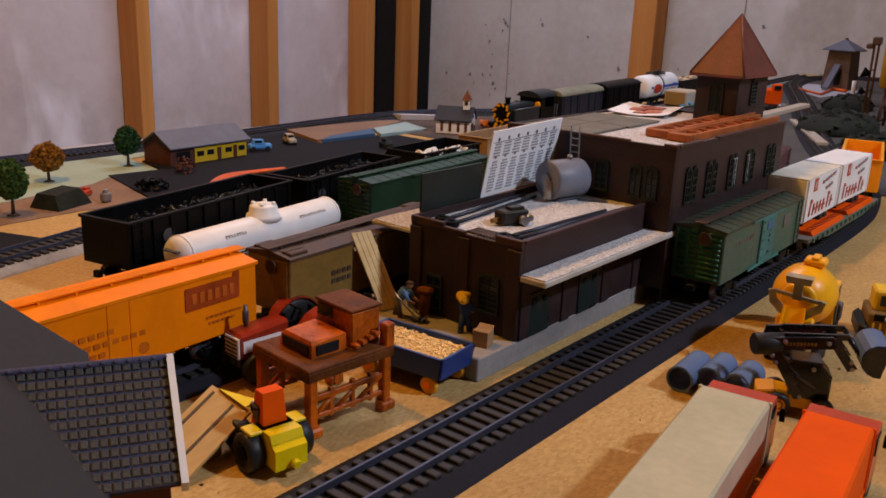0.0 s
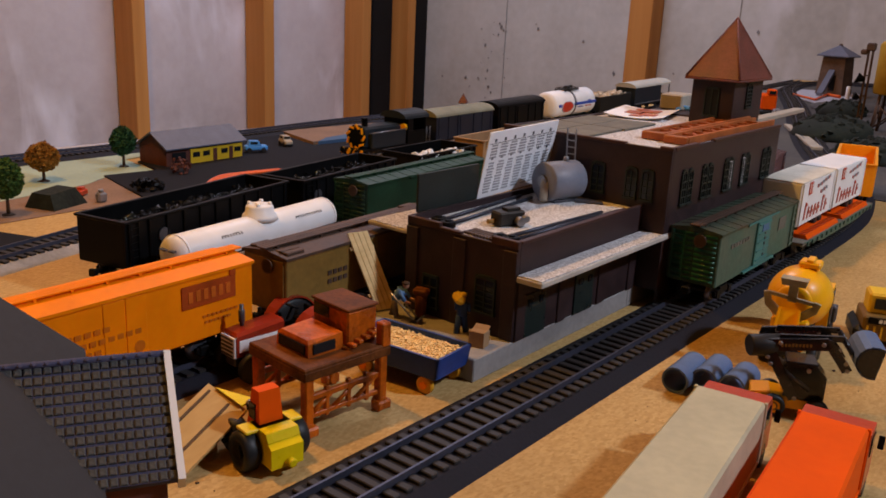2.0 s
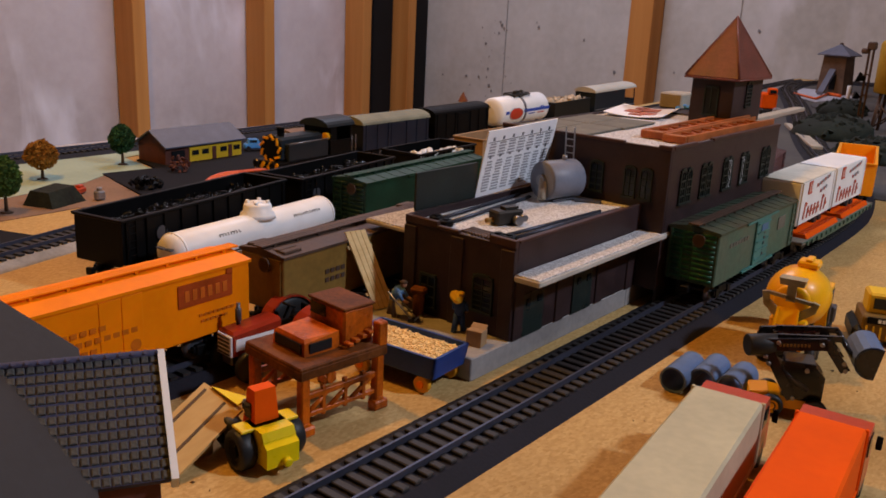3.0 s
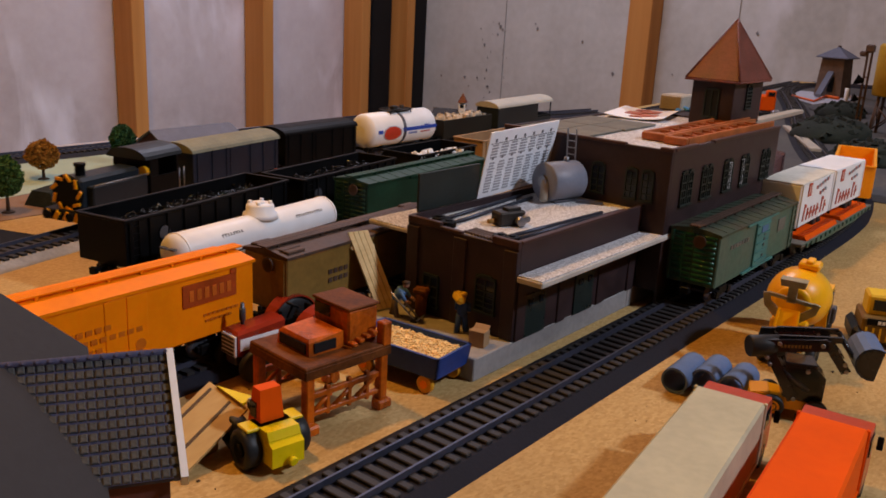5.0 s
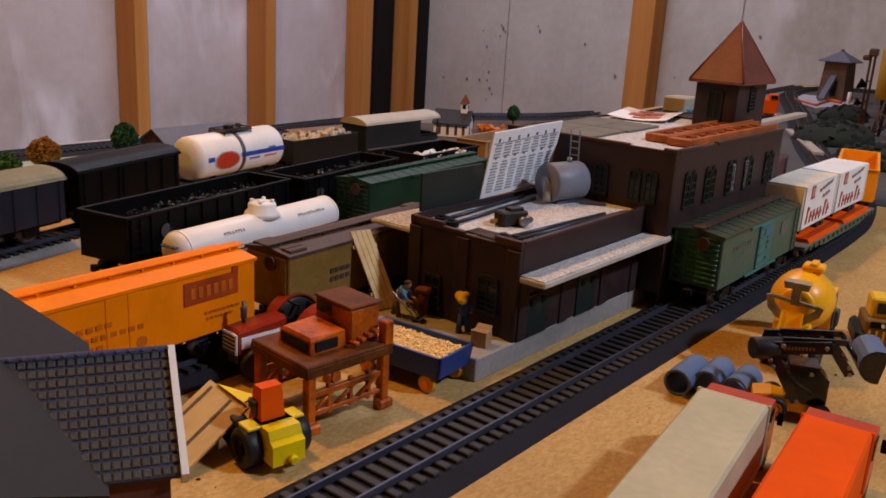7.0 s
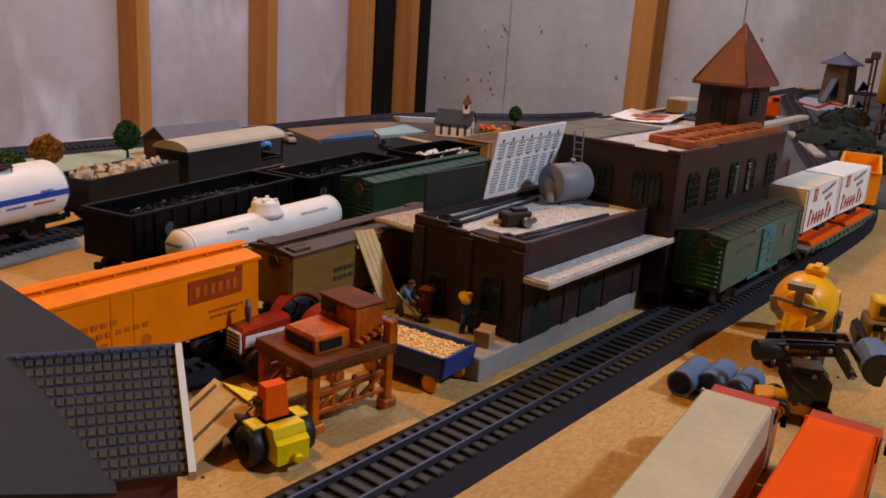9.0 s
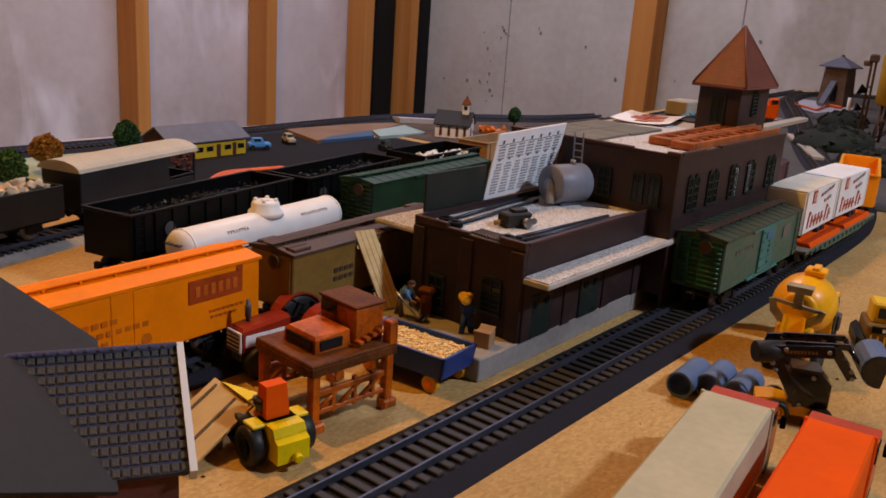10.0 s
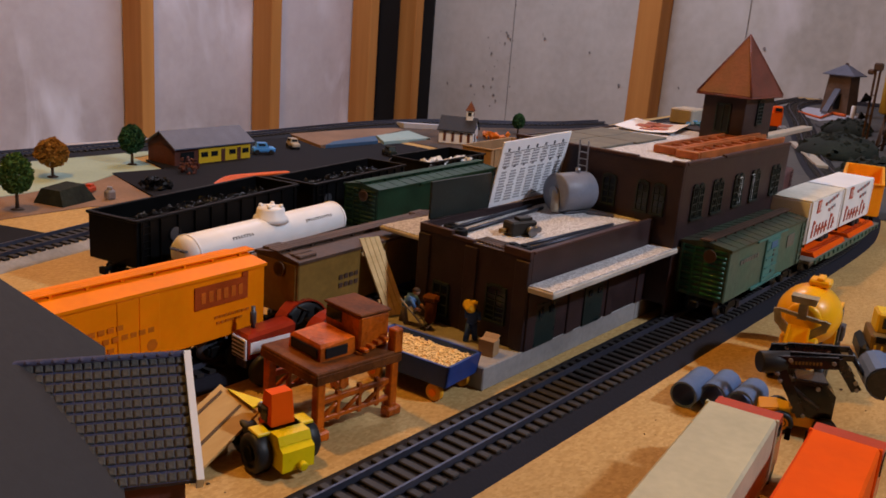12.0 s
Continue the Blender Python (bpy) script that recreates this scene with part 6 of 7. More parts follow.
def dumper():
    ob = thing("site_loader", "yellow toy loader with a red cab and fat black tyres", "loader", pose(-0.0435, -0.0287, 0.0, 0, 0, 80.0) @ Matrix.Scale(0.77, 4))
    part("rear_body", Bm().hull([(x, y, z) for x in (-0.0088, 0.0088) for y, z in ((-0.018, 0.0050), (-0.018, 0.0155), (0.002, 0.0050), (0.002, 0.0180), (-0.014, 0.0180))]), M_LEMON, ob)
    part("rear_deck", Bm().box(0, -0.001, 0.0212, 0.0310, 0.0100, 0.0016, 0.0003).hull([(x, y, z) for x in (-0.0088, 0.0088) for y, z in ((-0.0150, 0.0180), (-0.0130, 0.0220), (0.0040, 0.0180), (0.0040, 0.0220))]), M_LEMON, ob)
    part("cab", Bm().hull([(x * k, y, z) for x in (-0.0060, 0.0060) for y, z, k in ((-0.003, 0.0195, 1.1), (0.010, 0.0170, 1.1), (-0.001, 0.0385, 0.95), (0.006, 0.0385, 0.95))]), M_REDBOX, ob, "bright red-orange cab")
    [part("cab_window", Bm().box(*q), M_GLASS, ob) for q in ((-0.0060, 0.0045, 0.0270, 0.0016, 0.0060, 0.0080, 0), (0.0060, 0.0045, 0.0290, 0.0008, 0.0060, 0.0070, 0))]
    part("front_body", Bm().box(0, 0.013, 0.0095, 0.0130, 0.014, 0.0080, 0.0008), M_BLACK, ob)
    part("hitch", Bm().tube((0.001, -0.0185, 0.0080), (0.001, -0.0220, 0.0075), 0.0024, 12, round_=0.0005), M_LEMON, ob)
    for s in (-1, 1):
        for y, r in ((-0.001, 0.0102), (0.019, 0.0090)):
            w = part("wheel", Bm().lathe((s * (0.0135 if y < 0 else 0.0085), y, r), (s, 0, 0), [(-0.0042, r * 0.6), (-0.0042, r * 0.88), (-0.0028, r), (0.0028, r), (0.0042, r * 0.88), (0.0042, r * 0.6), (0.0030, r * 0.55)], 24), M_RUBBER, ob)
            part("hub", Bm().tube((s * (0.0165 if y < 0 else 0.0135), y, r), (s * (0.0182 if y < 0 else 0.0152), y, r), r * 0.38, 16), M_BLACK, w)
    part("lift_arm", Bm().hull([(x, y, z) for x in (-0.0016, 0.0016) for y, z in ((0.006, 0.0165), (0.006, 0.0225), (0.0193, 0.0205), (0.0193, 0.0235))]).box(0, 0.008, 0.0205, 0.0060, 0.0050, 0.0050, 0.0006), M_BLACK, ob)
    part("bucket", Bm().hull([(-0.0085, 0.0394, 0.0266), (-0.0076, 0.0405, 0.0247), (0.0041, 0.0208, 0.0240), (0.0042, 0.0210, 0.0221), (-0.0034, 0.0206, 0.0214), (-0.0041, 0.0203, 0.0227)]), M_LEMON, ob)
    part("bucket_bracket", Bm().box(0.0017, 0.0193, 0.0228, 0.0060, 0.0040, 0.0040, 0.0010), M_STEEL, ob)
    part("engine_grille", Bm().box(0.0089, -0.010, 0.0125, 0.0006, 0.0070, 0.0014, 0).box(0.0089, -0.010, 0.0100, 0.0006, 0.0070, 0.0014, 0), M_BLACK, ob)


def foreground_house():
    """Grey shingled cottage roof close to the camera."""
    # ridge end, eave end and far ridge end of the shingled slope
    A, B_ = Vector((-0.0118, -0.0922, 0.0725)), Vector((0.0140, -0.1059, 0.0492))
    D = A + Vector((-0.0208, -0.0359, 0.0)) * 2.1
    down = B_ - A
    ob = thing("cottage", "model cottage with a grey shingled roof and white barge board", "house", pose(0, 0, 0))
    ridge = D - A
    n = ridge.cross(down).normalized()
    if n.z < 0:
        n = -n
    b = Bm()
    b.hull([p + n * t for p in (A, B_, B_ + ridge, D) for t in (-0.0030, -0.0008)])
    roof = part("roof", b, M_SLATE, ob)
    rows, cols = 12, 36
    hu, hv = ridge / cols, down / rows
    proto = Bm().hull([hu * (sx * w) + hv * (sy * v) + n * t for sx in (-1, 1) for sy in (-1, 1) for w, v, t in ((0.42, 0.40, -0.0004), (0.40, 0.36, 0.0001), (0.26, 0.28, 0.0003))]).mesh("shingle")
    proto.materials.append(M_SHINGLE)
    rest = Bm()
    rnd = random.Random(2)
    for r in range(rows):
        for c in range(cols):
            p = A + hu * (c + 0.5) + hv * (r + 0.55) + n * rnd.uniform(-0.0006, -0.0004)
            if c > 20:
                rest.hull([p + hu * (sx * 0.40) + hv * (sy * 0.36) + n * t for sx in (-1, 1) for sy in (-1, 1) for t in (-0.0004, 0.0004)])
                continue
            t = new("shingle", proto)
            t.parent = roof
            t.matrix_basis = Matrix.Translation(p)
    tagged(part("shingle_rest", rest, M_SHINGLE, roof), kind="stuff")
    part("barge_board", Bm().hull([p - ridge.normalized() * w + n * t for p in (A - down * 0.01, B_ + down * 0.02) for w in (-0.0001, 0.0018) for t in (-0.0050, 0.0010)]), M_WHITE, ob, "thin white barge board")
    b = Bm()
    b.tube(A - n * 0.0002, D - n * 0.0002, 0.0010, 8)
    for i in range(26):
        q = A + ridge * (i / 26)
        b.box(q.x, q.y, q.z + 0.0002, 0.0022, 0.0022, 0.0010, 0.0004)
    part("ridge_cap", b, M_SLATE, ob)
    # far slope
    back = Vector((-(down.x) * 1.25, -(down.y) * 1.25, down.z))
    b = Bm()
    b.hull([p - Vector((0, 0, t)) for p in (A, A + back * 1.1, D + back * 1.1, D) for t in (0.0006, 0.0028)])
    part("far_roof_slope", b, M_GREYROOF, ob, "plain grey far roof slope")
    # walls under the roof
    lo = 0.0
    q = [A + down * 0.90 + ridge * 0.03, A + down * 0.90 + ridge * 0.98, A + back * 0.9 + ridge * 0.98, A + back * 0.9 + ridge * 0.03]
    zz = min(v.z for v in q) - 0.002
    part("wall", Bm().hull([(v.x, v.y, z) for v in q for z in (lo, zz)] + [tuple(A + ridge * 0.03 - Vector((0, 0, 0.004))), tuple(A + ridge * 0.98 - Vector((0, 0, 0.004)))]), M_HOUSE, ob, "brown-red cottage wall")
    # cross wing: a broad plain grey slope meeting the shingles in a valley
    corners = [Vector(c) for c in ((0.0075, -0.1225, 0.0470), (-0.0356, -0.1028, 0.0696), (-0.0630, -0.1222, 0.0895), (0.0011, -0.1525, 0.0568), (-0.030, -0.160, 0.0760))]
    k = (corners[1] - corners[0]).cross(corners[2] - corners[0]).normalized()
    k = k if k.z > 0 else -k
    part("wing_roof", Bm().hull([c - k * t for c in corners for t in (0.0, 0.0016)]), M_GREYROOF, ob, "broad plain grey wing roof")


def ramp_board():
    ob = thing("plywood_ramp", "slanted light plywood sheet with dark saw lines", "board", pose(0, 0, 0))
    a, b_, c, d = Vector((-0.0520, -0.0614, 0.0030)), Vector((-0.0580, -0.0275, 0.0155)), Vector((-0.0794, -0.0297, 0.0205)), Vector((-0.0734, -0.0636, 0.0080))
    n = (b_ - a).cross(d - a).normalized()
    n = n if n.z > 0 else -n
    part("sheet", Bm().hull([p - n * t for p in (a, b_, c, d) for t in (0, 0.0014)]), M_WEDGE, ob)
    for k in (0.86, 0.36):
        p, q = a.lerp(d, k), b_.lerp(c, k)
        part("saw_line", Bm().hull([v + s * (d - a).normalized() * 0.0006 + n * t for v in (p.lerp(q, 0.04), q.lerp(p, 0.06)) for s in (-1, 1) for t in (-0.0004, 0.0003)]), M_BROWN, ob)
    part("prop_block", Bm().hull([tuple(p - n * 0.0016) for p in (a.lerp(c, 0.3), b_.lerp(d, 0.3), c.lerp(a, 0.2), d.lerp(b_, 0.2))] + [(p.x, p.y, 0.0) for p in (a.lerp(c, 0.3), b_.lerp(d, 0.3), c.lerp(a, 0.2), d.lerp(b_, 0.2))]), M_WEDGE, ob)


# ---------------------------------------------------------------- road side things
def box_truck(label, m, box_m, W=0.0262):
    ob = thing("box_truck", label, "truck", m, "box trucks in the foreground")
    L, z0, z1 = 0.118, 0.0085, 0.0340
    part("box_body", Bm().span(-W / 2, W / 2, -L, 0, z0, z1, 0.0010), box_m, ob)
    b = Bm()
    for s in (-1, 1):
        b.box(s * (W / 2 + 0.0002), -L / 2, z0 + 0.0008, 0.0008, L, 0.0016, 0.0002)
        b.box(s * (W / 2), -0.0008, (z0 + z1) / 2, 0.0014, 0.0016, z1 - z0, 0.0003)
    part("edge_rail", b, box_m, ob)
    c = part("cab", Bm().hull([(x, y, z) for x in (-0.0125, 0.0125) for y, z in ((0.0030, 0.006), (0.0230, 0.006), (0.0030, 0.0300), (0.0160, 0.0300), (0.0225, 0.0190))]), M_REDDARK, ob, "dark red cab")
    part("windscreen", Bm().hull([(x, y, z) for x in (-0.0105, 0.0105) for y, z in ((0.0168, 0.0290), (0.0226, 0.0195), (0.0172, 0.0292), (0.0230, 0.0197))]), M_GLASS, c)
    [part("side_window", Bm().box(*q), M_GLASS, c) for q in ((0.0127, 0.0105, 0.0235, 0.0006, 0.0085, 0.0070, 0.0002), (-0.0127, 0.0105, 0.0235, 0.0006, 0.0085, 0.0070, 0.0002))]
    for s in (-1, 1):
        part("mirror", Bm().box(s * 0.0150, 0.0185, 0.0215, 0.0022, 0.0010, 0.0055, 0.0003), M_BLACK, c)
        for y in (0.0140, -0.080, -0.094):
            part("wheel", Bm().lathe((s * 0.0105, y, 0.0055), (s, 0, 0), [(-0.002, 0.0035), (-0.002, 0.0050), (-0.001, 0.0055), (0.001, 0.0055), (0.002, 0.0050), (0.002, 0.0032)], 18), M_RUBBER, ob)
    part("chassis", Bm().box(0, -0.040, 0.0070, 0.012, 0.125, 0.0030), M_BLACK, ob)


def pipes():
    for x, y, rz, L in ((0.0440, 0.1412, 3, 0.026), (0.0545, 0.1500, 4, 0.024), (0.0672, 0.1520, 2, 0.022)):
        r, wall = 0.0064, 0.0009
        b = Bm().lathe((0, 0, r), (0, 1, 0), [(0, r), (L, r)], 26)
        for e in (0, L):
            b.lathe((0, 0, r), (0, 1, 0), [(e, r - wall), (e, r)], 26)
        bm = b.bm
        bm.faces.ensure_lookup_table()
        caps = [f for f in bm.faces if len(f.verts) > 4]
        bmesh.ops.delete(bm, geom=caps, context="FACES_ONLY")
        b.lathe((0, 0, r), (0, 1, 0), [(0, r - wall), (L, r - wall)], 26)
        caps = [f for f in bm.faces if len(f.verts) > 4]
        bmesh.ops.delete(bm, geom=caps, context="FACES_ONLY")
        solo("drain_pipe", b, M_PIPE, "short blue-grey drain pipe lying on the board", "pipe", pose(x, y, 0, 0, 0, rz), "drain pipes")


def skid_loader():
    ob = thing("skid_loader", "black and yellow skid loader with raised black lift arms", "loader", pose(0.0893, 0.1620, 0.0, 0, 0, -66) @ Matrix.Scale(0.76, 4))
    part("body", Bm().hull([(x, y, z) for x in (-0.0088, 0.0088) for y, z in ((-0.019, 0.0050), (0.018, 0.0050), (-0.019, 0.0120), (0.020, 0.0090), (-0.012, 0.0135))]), M_YELLOW, ob)
    part("engine_cover", Bm().hull([(x, y, z) for x in (-0.0080, 0.0080) for y, z in ((-0.0225, 0.0060), (-0.0215, 0.0125), (-0.0100, 0.0060), (-0.0110, 0.0140))]), M_YELLOW, ob)
    c = part("cab", Bm().hull([(x, y, z) for x in (-0.0080, 0.0080) for y, z in ((-0.004, 0.0120), (0.0185, 0.0100), (-0.004, 0.0330), (0.0120, 0.0330), (0.0185, 0.0265))]), M_SATIN, ob)
    for s in (-1, 1):
        part("cab_window", Bm().hull([(s * 0.0082 + o, y, z) for o in (-0.0002, 0.0003) for y, z in ((-0.001, 0.0200), (0.0155, 0.0180), (-0.001, 0.0305), (0.0115, 0.0305), (0.0155, 0.0260))]), M_GLASS, c)
        part("cab_pin", Bm().tube((s * 0.0080, 0.0080, 0.0300), (s * 0.0094, 0.0080, 0.0300), 0.0013, 10), M_STEEL, c, "bright pin")
    part("roof_rim", Bm().box(0, 0.004, 0.0336, 0.0172, 0.0180, 0.0014, 0.0005), M_SATIN, c)
    for s in (-1, 1):
        for y in (-0.0090, 0.0150):
            w = part("wheel", Bm().lathe((s * 0.0115, y, 0.0068), (s, 0, 0), [(-0.0026, 0.0040), (-0.0026, 0.0060), (-0.0014, 0.0068), (0.0014, 0.0068), (0.0026, 0.0060), (0.0026, 0.0042), (0.0016, 0.0040)], 22), M_RUBBER, ob)
            part("rim", Bm().lathe((s * 0.0115, y, 0.0068), (s, 0, 0), [(0, 0.0041), (0.0022, 0.0041), (0.0014, 0.0022), (0.0024, 0.0014)], 16), M_YELLOW, w)
        x = s * 0.0105

        def plate(pts):
            return Bm().hull([(x + o, y, z) for o in (-0.0012, 0.0012) for y, z in pts])

        # slanting rear post, level upper beam, dropped front arm
        post = part("lift_post", plate(((-0.0200, 0.0430), (-0.0140, 0.0440), (-0.0010, 0.0110), (0.0045, 0.0130))), M_SATIN, ob)
        beam = part("lift_beam", plate(((-0.0200, 0.0395), (-0.0190, 0.0470), (0.0150, 0.0520), (0.0165, 0.0450))), M_SATIN, ob)
        drop = part("lift_drop", plate(((0.0120, 0.0500), (0.0170, 0.0515), (0.0250, 0.0325), (0.0300, 0.0350))), M_SATIN, ob)
        part("upper_link", Bm().hull([(x - s * 0.0030 + o, y, z) for o in (-0.0009, 0.0009) for y, z in ((-0.0110, 0.0465), (-0.0105, 0.0500), (0.0235, 0.0535), (0.0235, 0.0500))]), M_SATIN, ob)
        for holder, y, z in ((post, -0.0172, 0.0414), (post, -0.0160, 0.0365), (post, -0.0138, 0.0325), (post, 0.0020, 0.0131), (beam, 0.0130, 0.0481), (drop, 0.0274, 0.0343), (drop, 0.0262, 0.0385), (beam, -0.0102, 0.0460)):
            part("pivot_pin", Bm().tube((x - s * 0.0014, y, z), (x + s * 0.0020, y, z), 0.0013, 12, round_=0.0003), M_STEEL, holder, "bright pivot pin")
        part("ram", Bm().tube((s * 0.0080, -0.009, 0.0300), (s * 0.0085, 0.010, 0.0180), 0.0014, 8), M_GUN, ob)
        part("tilt_ram", Bm().tube((s * 0.0060, 0.0230, 0.0520), (s * 0.0060, 0.0330, 0.0390), 0.0015, 8), M_SATIN, ob)
        for i in range(9):
            part("lettering_bar", Bm().box(x + s * 0.0013, -0.0090 + 0.0019 * i, 0.0447 + 0.00023 * i, 0.0004, 0.0012, 0.0018, 0), M_OLIVE, beam)
    part("cross_tube", Bm().tube((-0.0105, -0.0170, 0.0430), (0.0105, -0.0170, 0.0430), 0.0016, 10), M_SATIN, ob)
    part("counterweight", Bm().tube((0.011, -0.0270, 0.0420), (0.004, -0.0080, 0.0425), 0.0064, 22, round_=0.0006), M_RUBBER, ob)
    # rounded bucket: a curved trough with closed ends
    arc = [(0.0400 + 0.0098 * math.cos(q), 0.0420 + 0.0098 * math.sin(q)) for q in [radians(60 + 22 * i) for i in range(11)]]
    arc += [(0.0400 + 0.0086 * math.cos(q), 0.0420 + 0.0086 * math.sin(q)) for q in [radians(280 - 22 * i) for i in range(11)]]
    bucket = part("bucket", Bm().prism([(y, z) for y, z in arc], "x", -0.0150, 0.0150), M_PIPE, ob, "blue-grey rounded digging bucket")
    for s in (-1, 1):
        part("bucket_end", Bm().prism([(y, z) for y, z in arc[:11]], "x", s * 0.0150, s * 0.0142), M_SATIN, bucket)


def mixer_truck():
    ob = thing("concrete_mixer", "bright yellow concrete mixer truck with grey chute frame", "truck", pose(0.0702, 0.2234, 0.0, 0, 0, 8) @ Matrix.Scale(0.89, 4))
    ax = Vector((0, 1, -0.10)).normalized()
    c0 = Vector((0, -0.016, 0.0405))
    d = part("drum", Bm().lathe(c0, ax, [(0, 0.0080), (0.0008, 0.0105), (0.010, 0.0158), (0.020, 0.0176), (0.030, 0.0176), (0.042, 0.0150), (0.052, 0.0100), (0.053, 0.003)], 30), M_YELLOW, ob)
    part("drum_mouth", Bm().lathe(c0 - ax * 0.0012, ax, [(0, 0.0062), (0, 0.0088), (0.0014, 0.0100), (0.003, 0.0104)], 24), M_YELLOW, d)
    part("fin_rack", Bm().box(0.003, 0.010, 0.0575, 0.012, 0.012, 0.0040, 0.0010).box(0.003, 0.010, 0.0600, 0.004, 0.011, 0.0020, 0.0005), M_YELLOW, d)
    # chute frame of flat bars: a V below, a crossbar, a stem and a hopper lip
    y = -0.0215

    def flat_bar(p, q, w):
        p, q = Vector((p[0], y, p[1])), Vector((q[0], y, q[1]))
        side = Vector(((q - p).normalized().z, 0, -(q - p).normalized().x)) * w / 2
        return Bm().hull([v + side * k + Vector((0, o, 0)) for v in (p, q) for k in (-1, 1) for o in (-0.0012, 0.0012)])

    frame_bars = part("chute_frame", flat_bar((-0.0135, 0.0460), (-0.0120, 0.0390), 0.0036), M_FRAME, ob, "grey-beige chute frame")
    for p, q, w in (((-0.0125, 0.0400), (-0.0045, 0.0335), 0.0042), ((-0.0050, 0.0335), (0.0050, 0.0335), 0.0042), ((0.0045, 0.0335), (0.0125, 0.0400), 0.0042), ((0.0120, 0.0390), (0.0135, 0.0440), 0.0036), ((-0.0125, 0.0455), (0.0125, 0.0430), 0.0018), ((0, 0.0425), (0, 0.0520), 0.0048)):
        part("frame_bar", flat_bar(p, q, w), M_FRAME, frame_bars)
    part("hopper_lip", Bm().hull([(x * k, y + o, z) for x in (-1, 1) for k, o, z in ((0.0062, -0.0030, 0.0520), (0.0070, -0.0040, 0.0560), (0.0062, 0.0030, 0.0520), (0.0070, 0.0040, 0.0560))]), M_FRAME, frame_bars, "dark hopper lip")
    part("chute", Bm().hull([(x, yy, z) for x, yy, z in ((-0.0050, y - 0.0016, 0.0390), (0.0050, y - 0.0016, 0.0390), (-0.0050, y + 0.0030, 0.0370), (0.0050, y + 0.0030, 0.0370), (-0.0060, y - 0.0110, 0.0200), (0.0060, y - 0.0110, 0.0200), (-0.0060, y - 0.0060, 0.0180), (0.0060, y - 0.0060, 0.0180))]), M_YELLOW, ob)
    for k in (-1, 1):
        part("chute_lip", Bm().hull([(k * x + o, yy, z) for o in (-0.0006, 0.0006) for x, yy, z in ((0.0052, y - 0.0036, 0.0395), (0.0052, y - 0.0010, 0.0375), (0.0062, y - 0.0128, 0.0200), (0.0062, y - 0.0100, 0.0185))]), M_YELLOW, ob)
    part("rear_panel", Bm().box(0, y + 0.006, 0.0220, 0.0200, 0.0070, 0.0180, 0.0012), M_YELLOW, ob)
    part("chassis", Bm().box(0, 0.020, 0.0110, 0.014, 0.085, 0.0060, 0.0006), M_BLACK, ob)
    c = part("cab", Bm().hull([(x, yy, z) for x in (-0.0135, 0.0135) for yy, z in ((0.044, 0.009), (0.068, 0.009), (0.044, 0.0350), (0.060, 0.0350), (0.067, 0.0230))]), M_YELLOW, ob)
    [part("cab_window", Bm().box(*q), M_GLASS, c) for q in ((0.0137, 0.055, 0.0280, 0.0006, 0.010, 0.0080, 0.0002), (-0.0137, 0.055, 0.0280, 0.0006, 0.010, 0.0080, 0.0002))]
    part("side_ladder", Bm().box(0.0165, 0.022, 0.030, 0.0010, 0.0050, 0.0200, 0.0002).box(0.0170, 0.032, 0.0240, 0.0040, 0.0080, 0.0100, 0.0008), M_GUN, ob)
    for s in (-1, 1):
        for yy in (-0.006, 0.010, 0.056):
            w = part("wheel", Bm().lathe((s * 0.0130, yy, 0.0075), (s, 0, 0), [(-0.0026, 0.0045), (-0.0026, 0.0066), (-0.0014, 0.0075), (0.0014, 0.0075), (0.0026, 0.0066), (0.0026, 0.0046)], 20), M_RUBBER, ob)
            part("rim", Bm().lathe((s * 0.0130, yy, 0.0075), (s, 0, 0), [(0, 0.0046), (0.0024, 0.0046), (0.0016, 0.0020)], 14), M_STEEL, w)


def bulldozer():
    ob = thing("yellow_dozer", "small yellow crawler machine with a dark name plate", "bulldozer", pose(0.0960, 0.2925, 0.0, 0, 0, 22))
    part("body", Bm().box(0, 0, 0.0100, 0.0190, 0.026, 0.0140, 0.0010), M_OLIVE, ob)
    c = part("cab", Bm().box(0.001, 0.001, 0.0225, 0.0165, 0.0160, 0.0120, 0.0012), M_HOUSEYEL, ob)
    part("cab_window", Bm().box(0.001, -0.0072, 0.0228, 0.0105, 0.0008, 0.0060, 0.0002), M_GLASS, c)
    part("name_plate", Bm().box(0.001, -0.0134, 0.0148, 0.0165, 0.0008, 0.0038, 0.0002), M_BLACK, ob, "black plate with a white bar")
    bars(ob, -0.0139, [(-0.001 + 0.0022 * i, 0.0148, 0.0016, 0.0020) for i in range(3)], M_WHITE, axis="y")
    b = Bm()
    for i in range(5):
        b.box(-0.0070 + i * 0.0036, -0.0134, 0.0080, 0.0010, 0.0010, 0.0070, 0)
    part("grille", b, M_HOUSEYEL, ob)
    for s in (-1, 1):
        part("track_belt", Bm().box(s * 0.0112, 0, 0.0058, 0.0055, 0.030, 0.0112, 0.0026), M_RUBBER, ob)


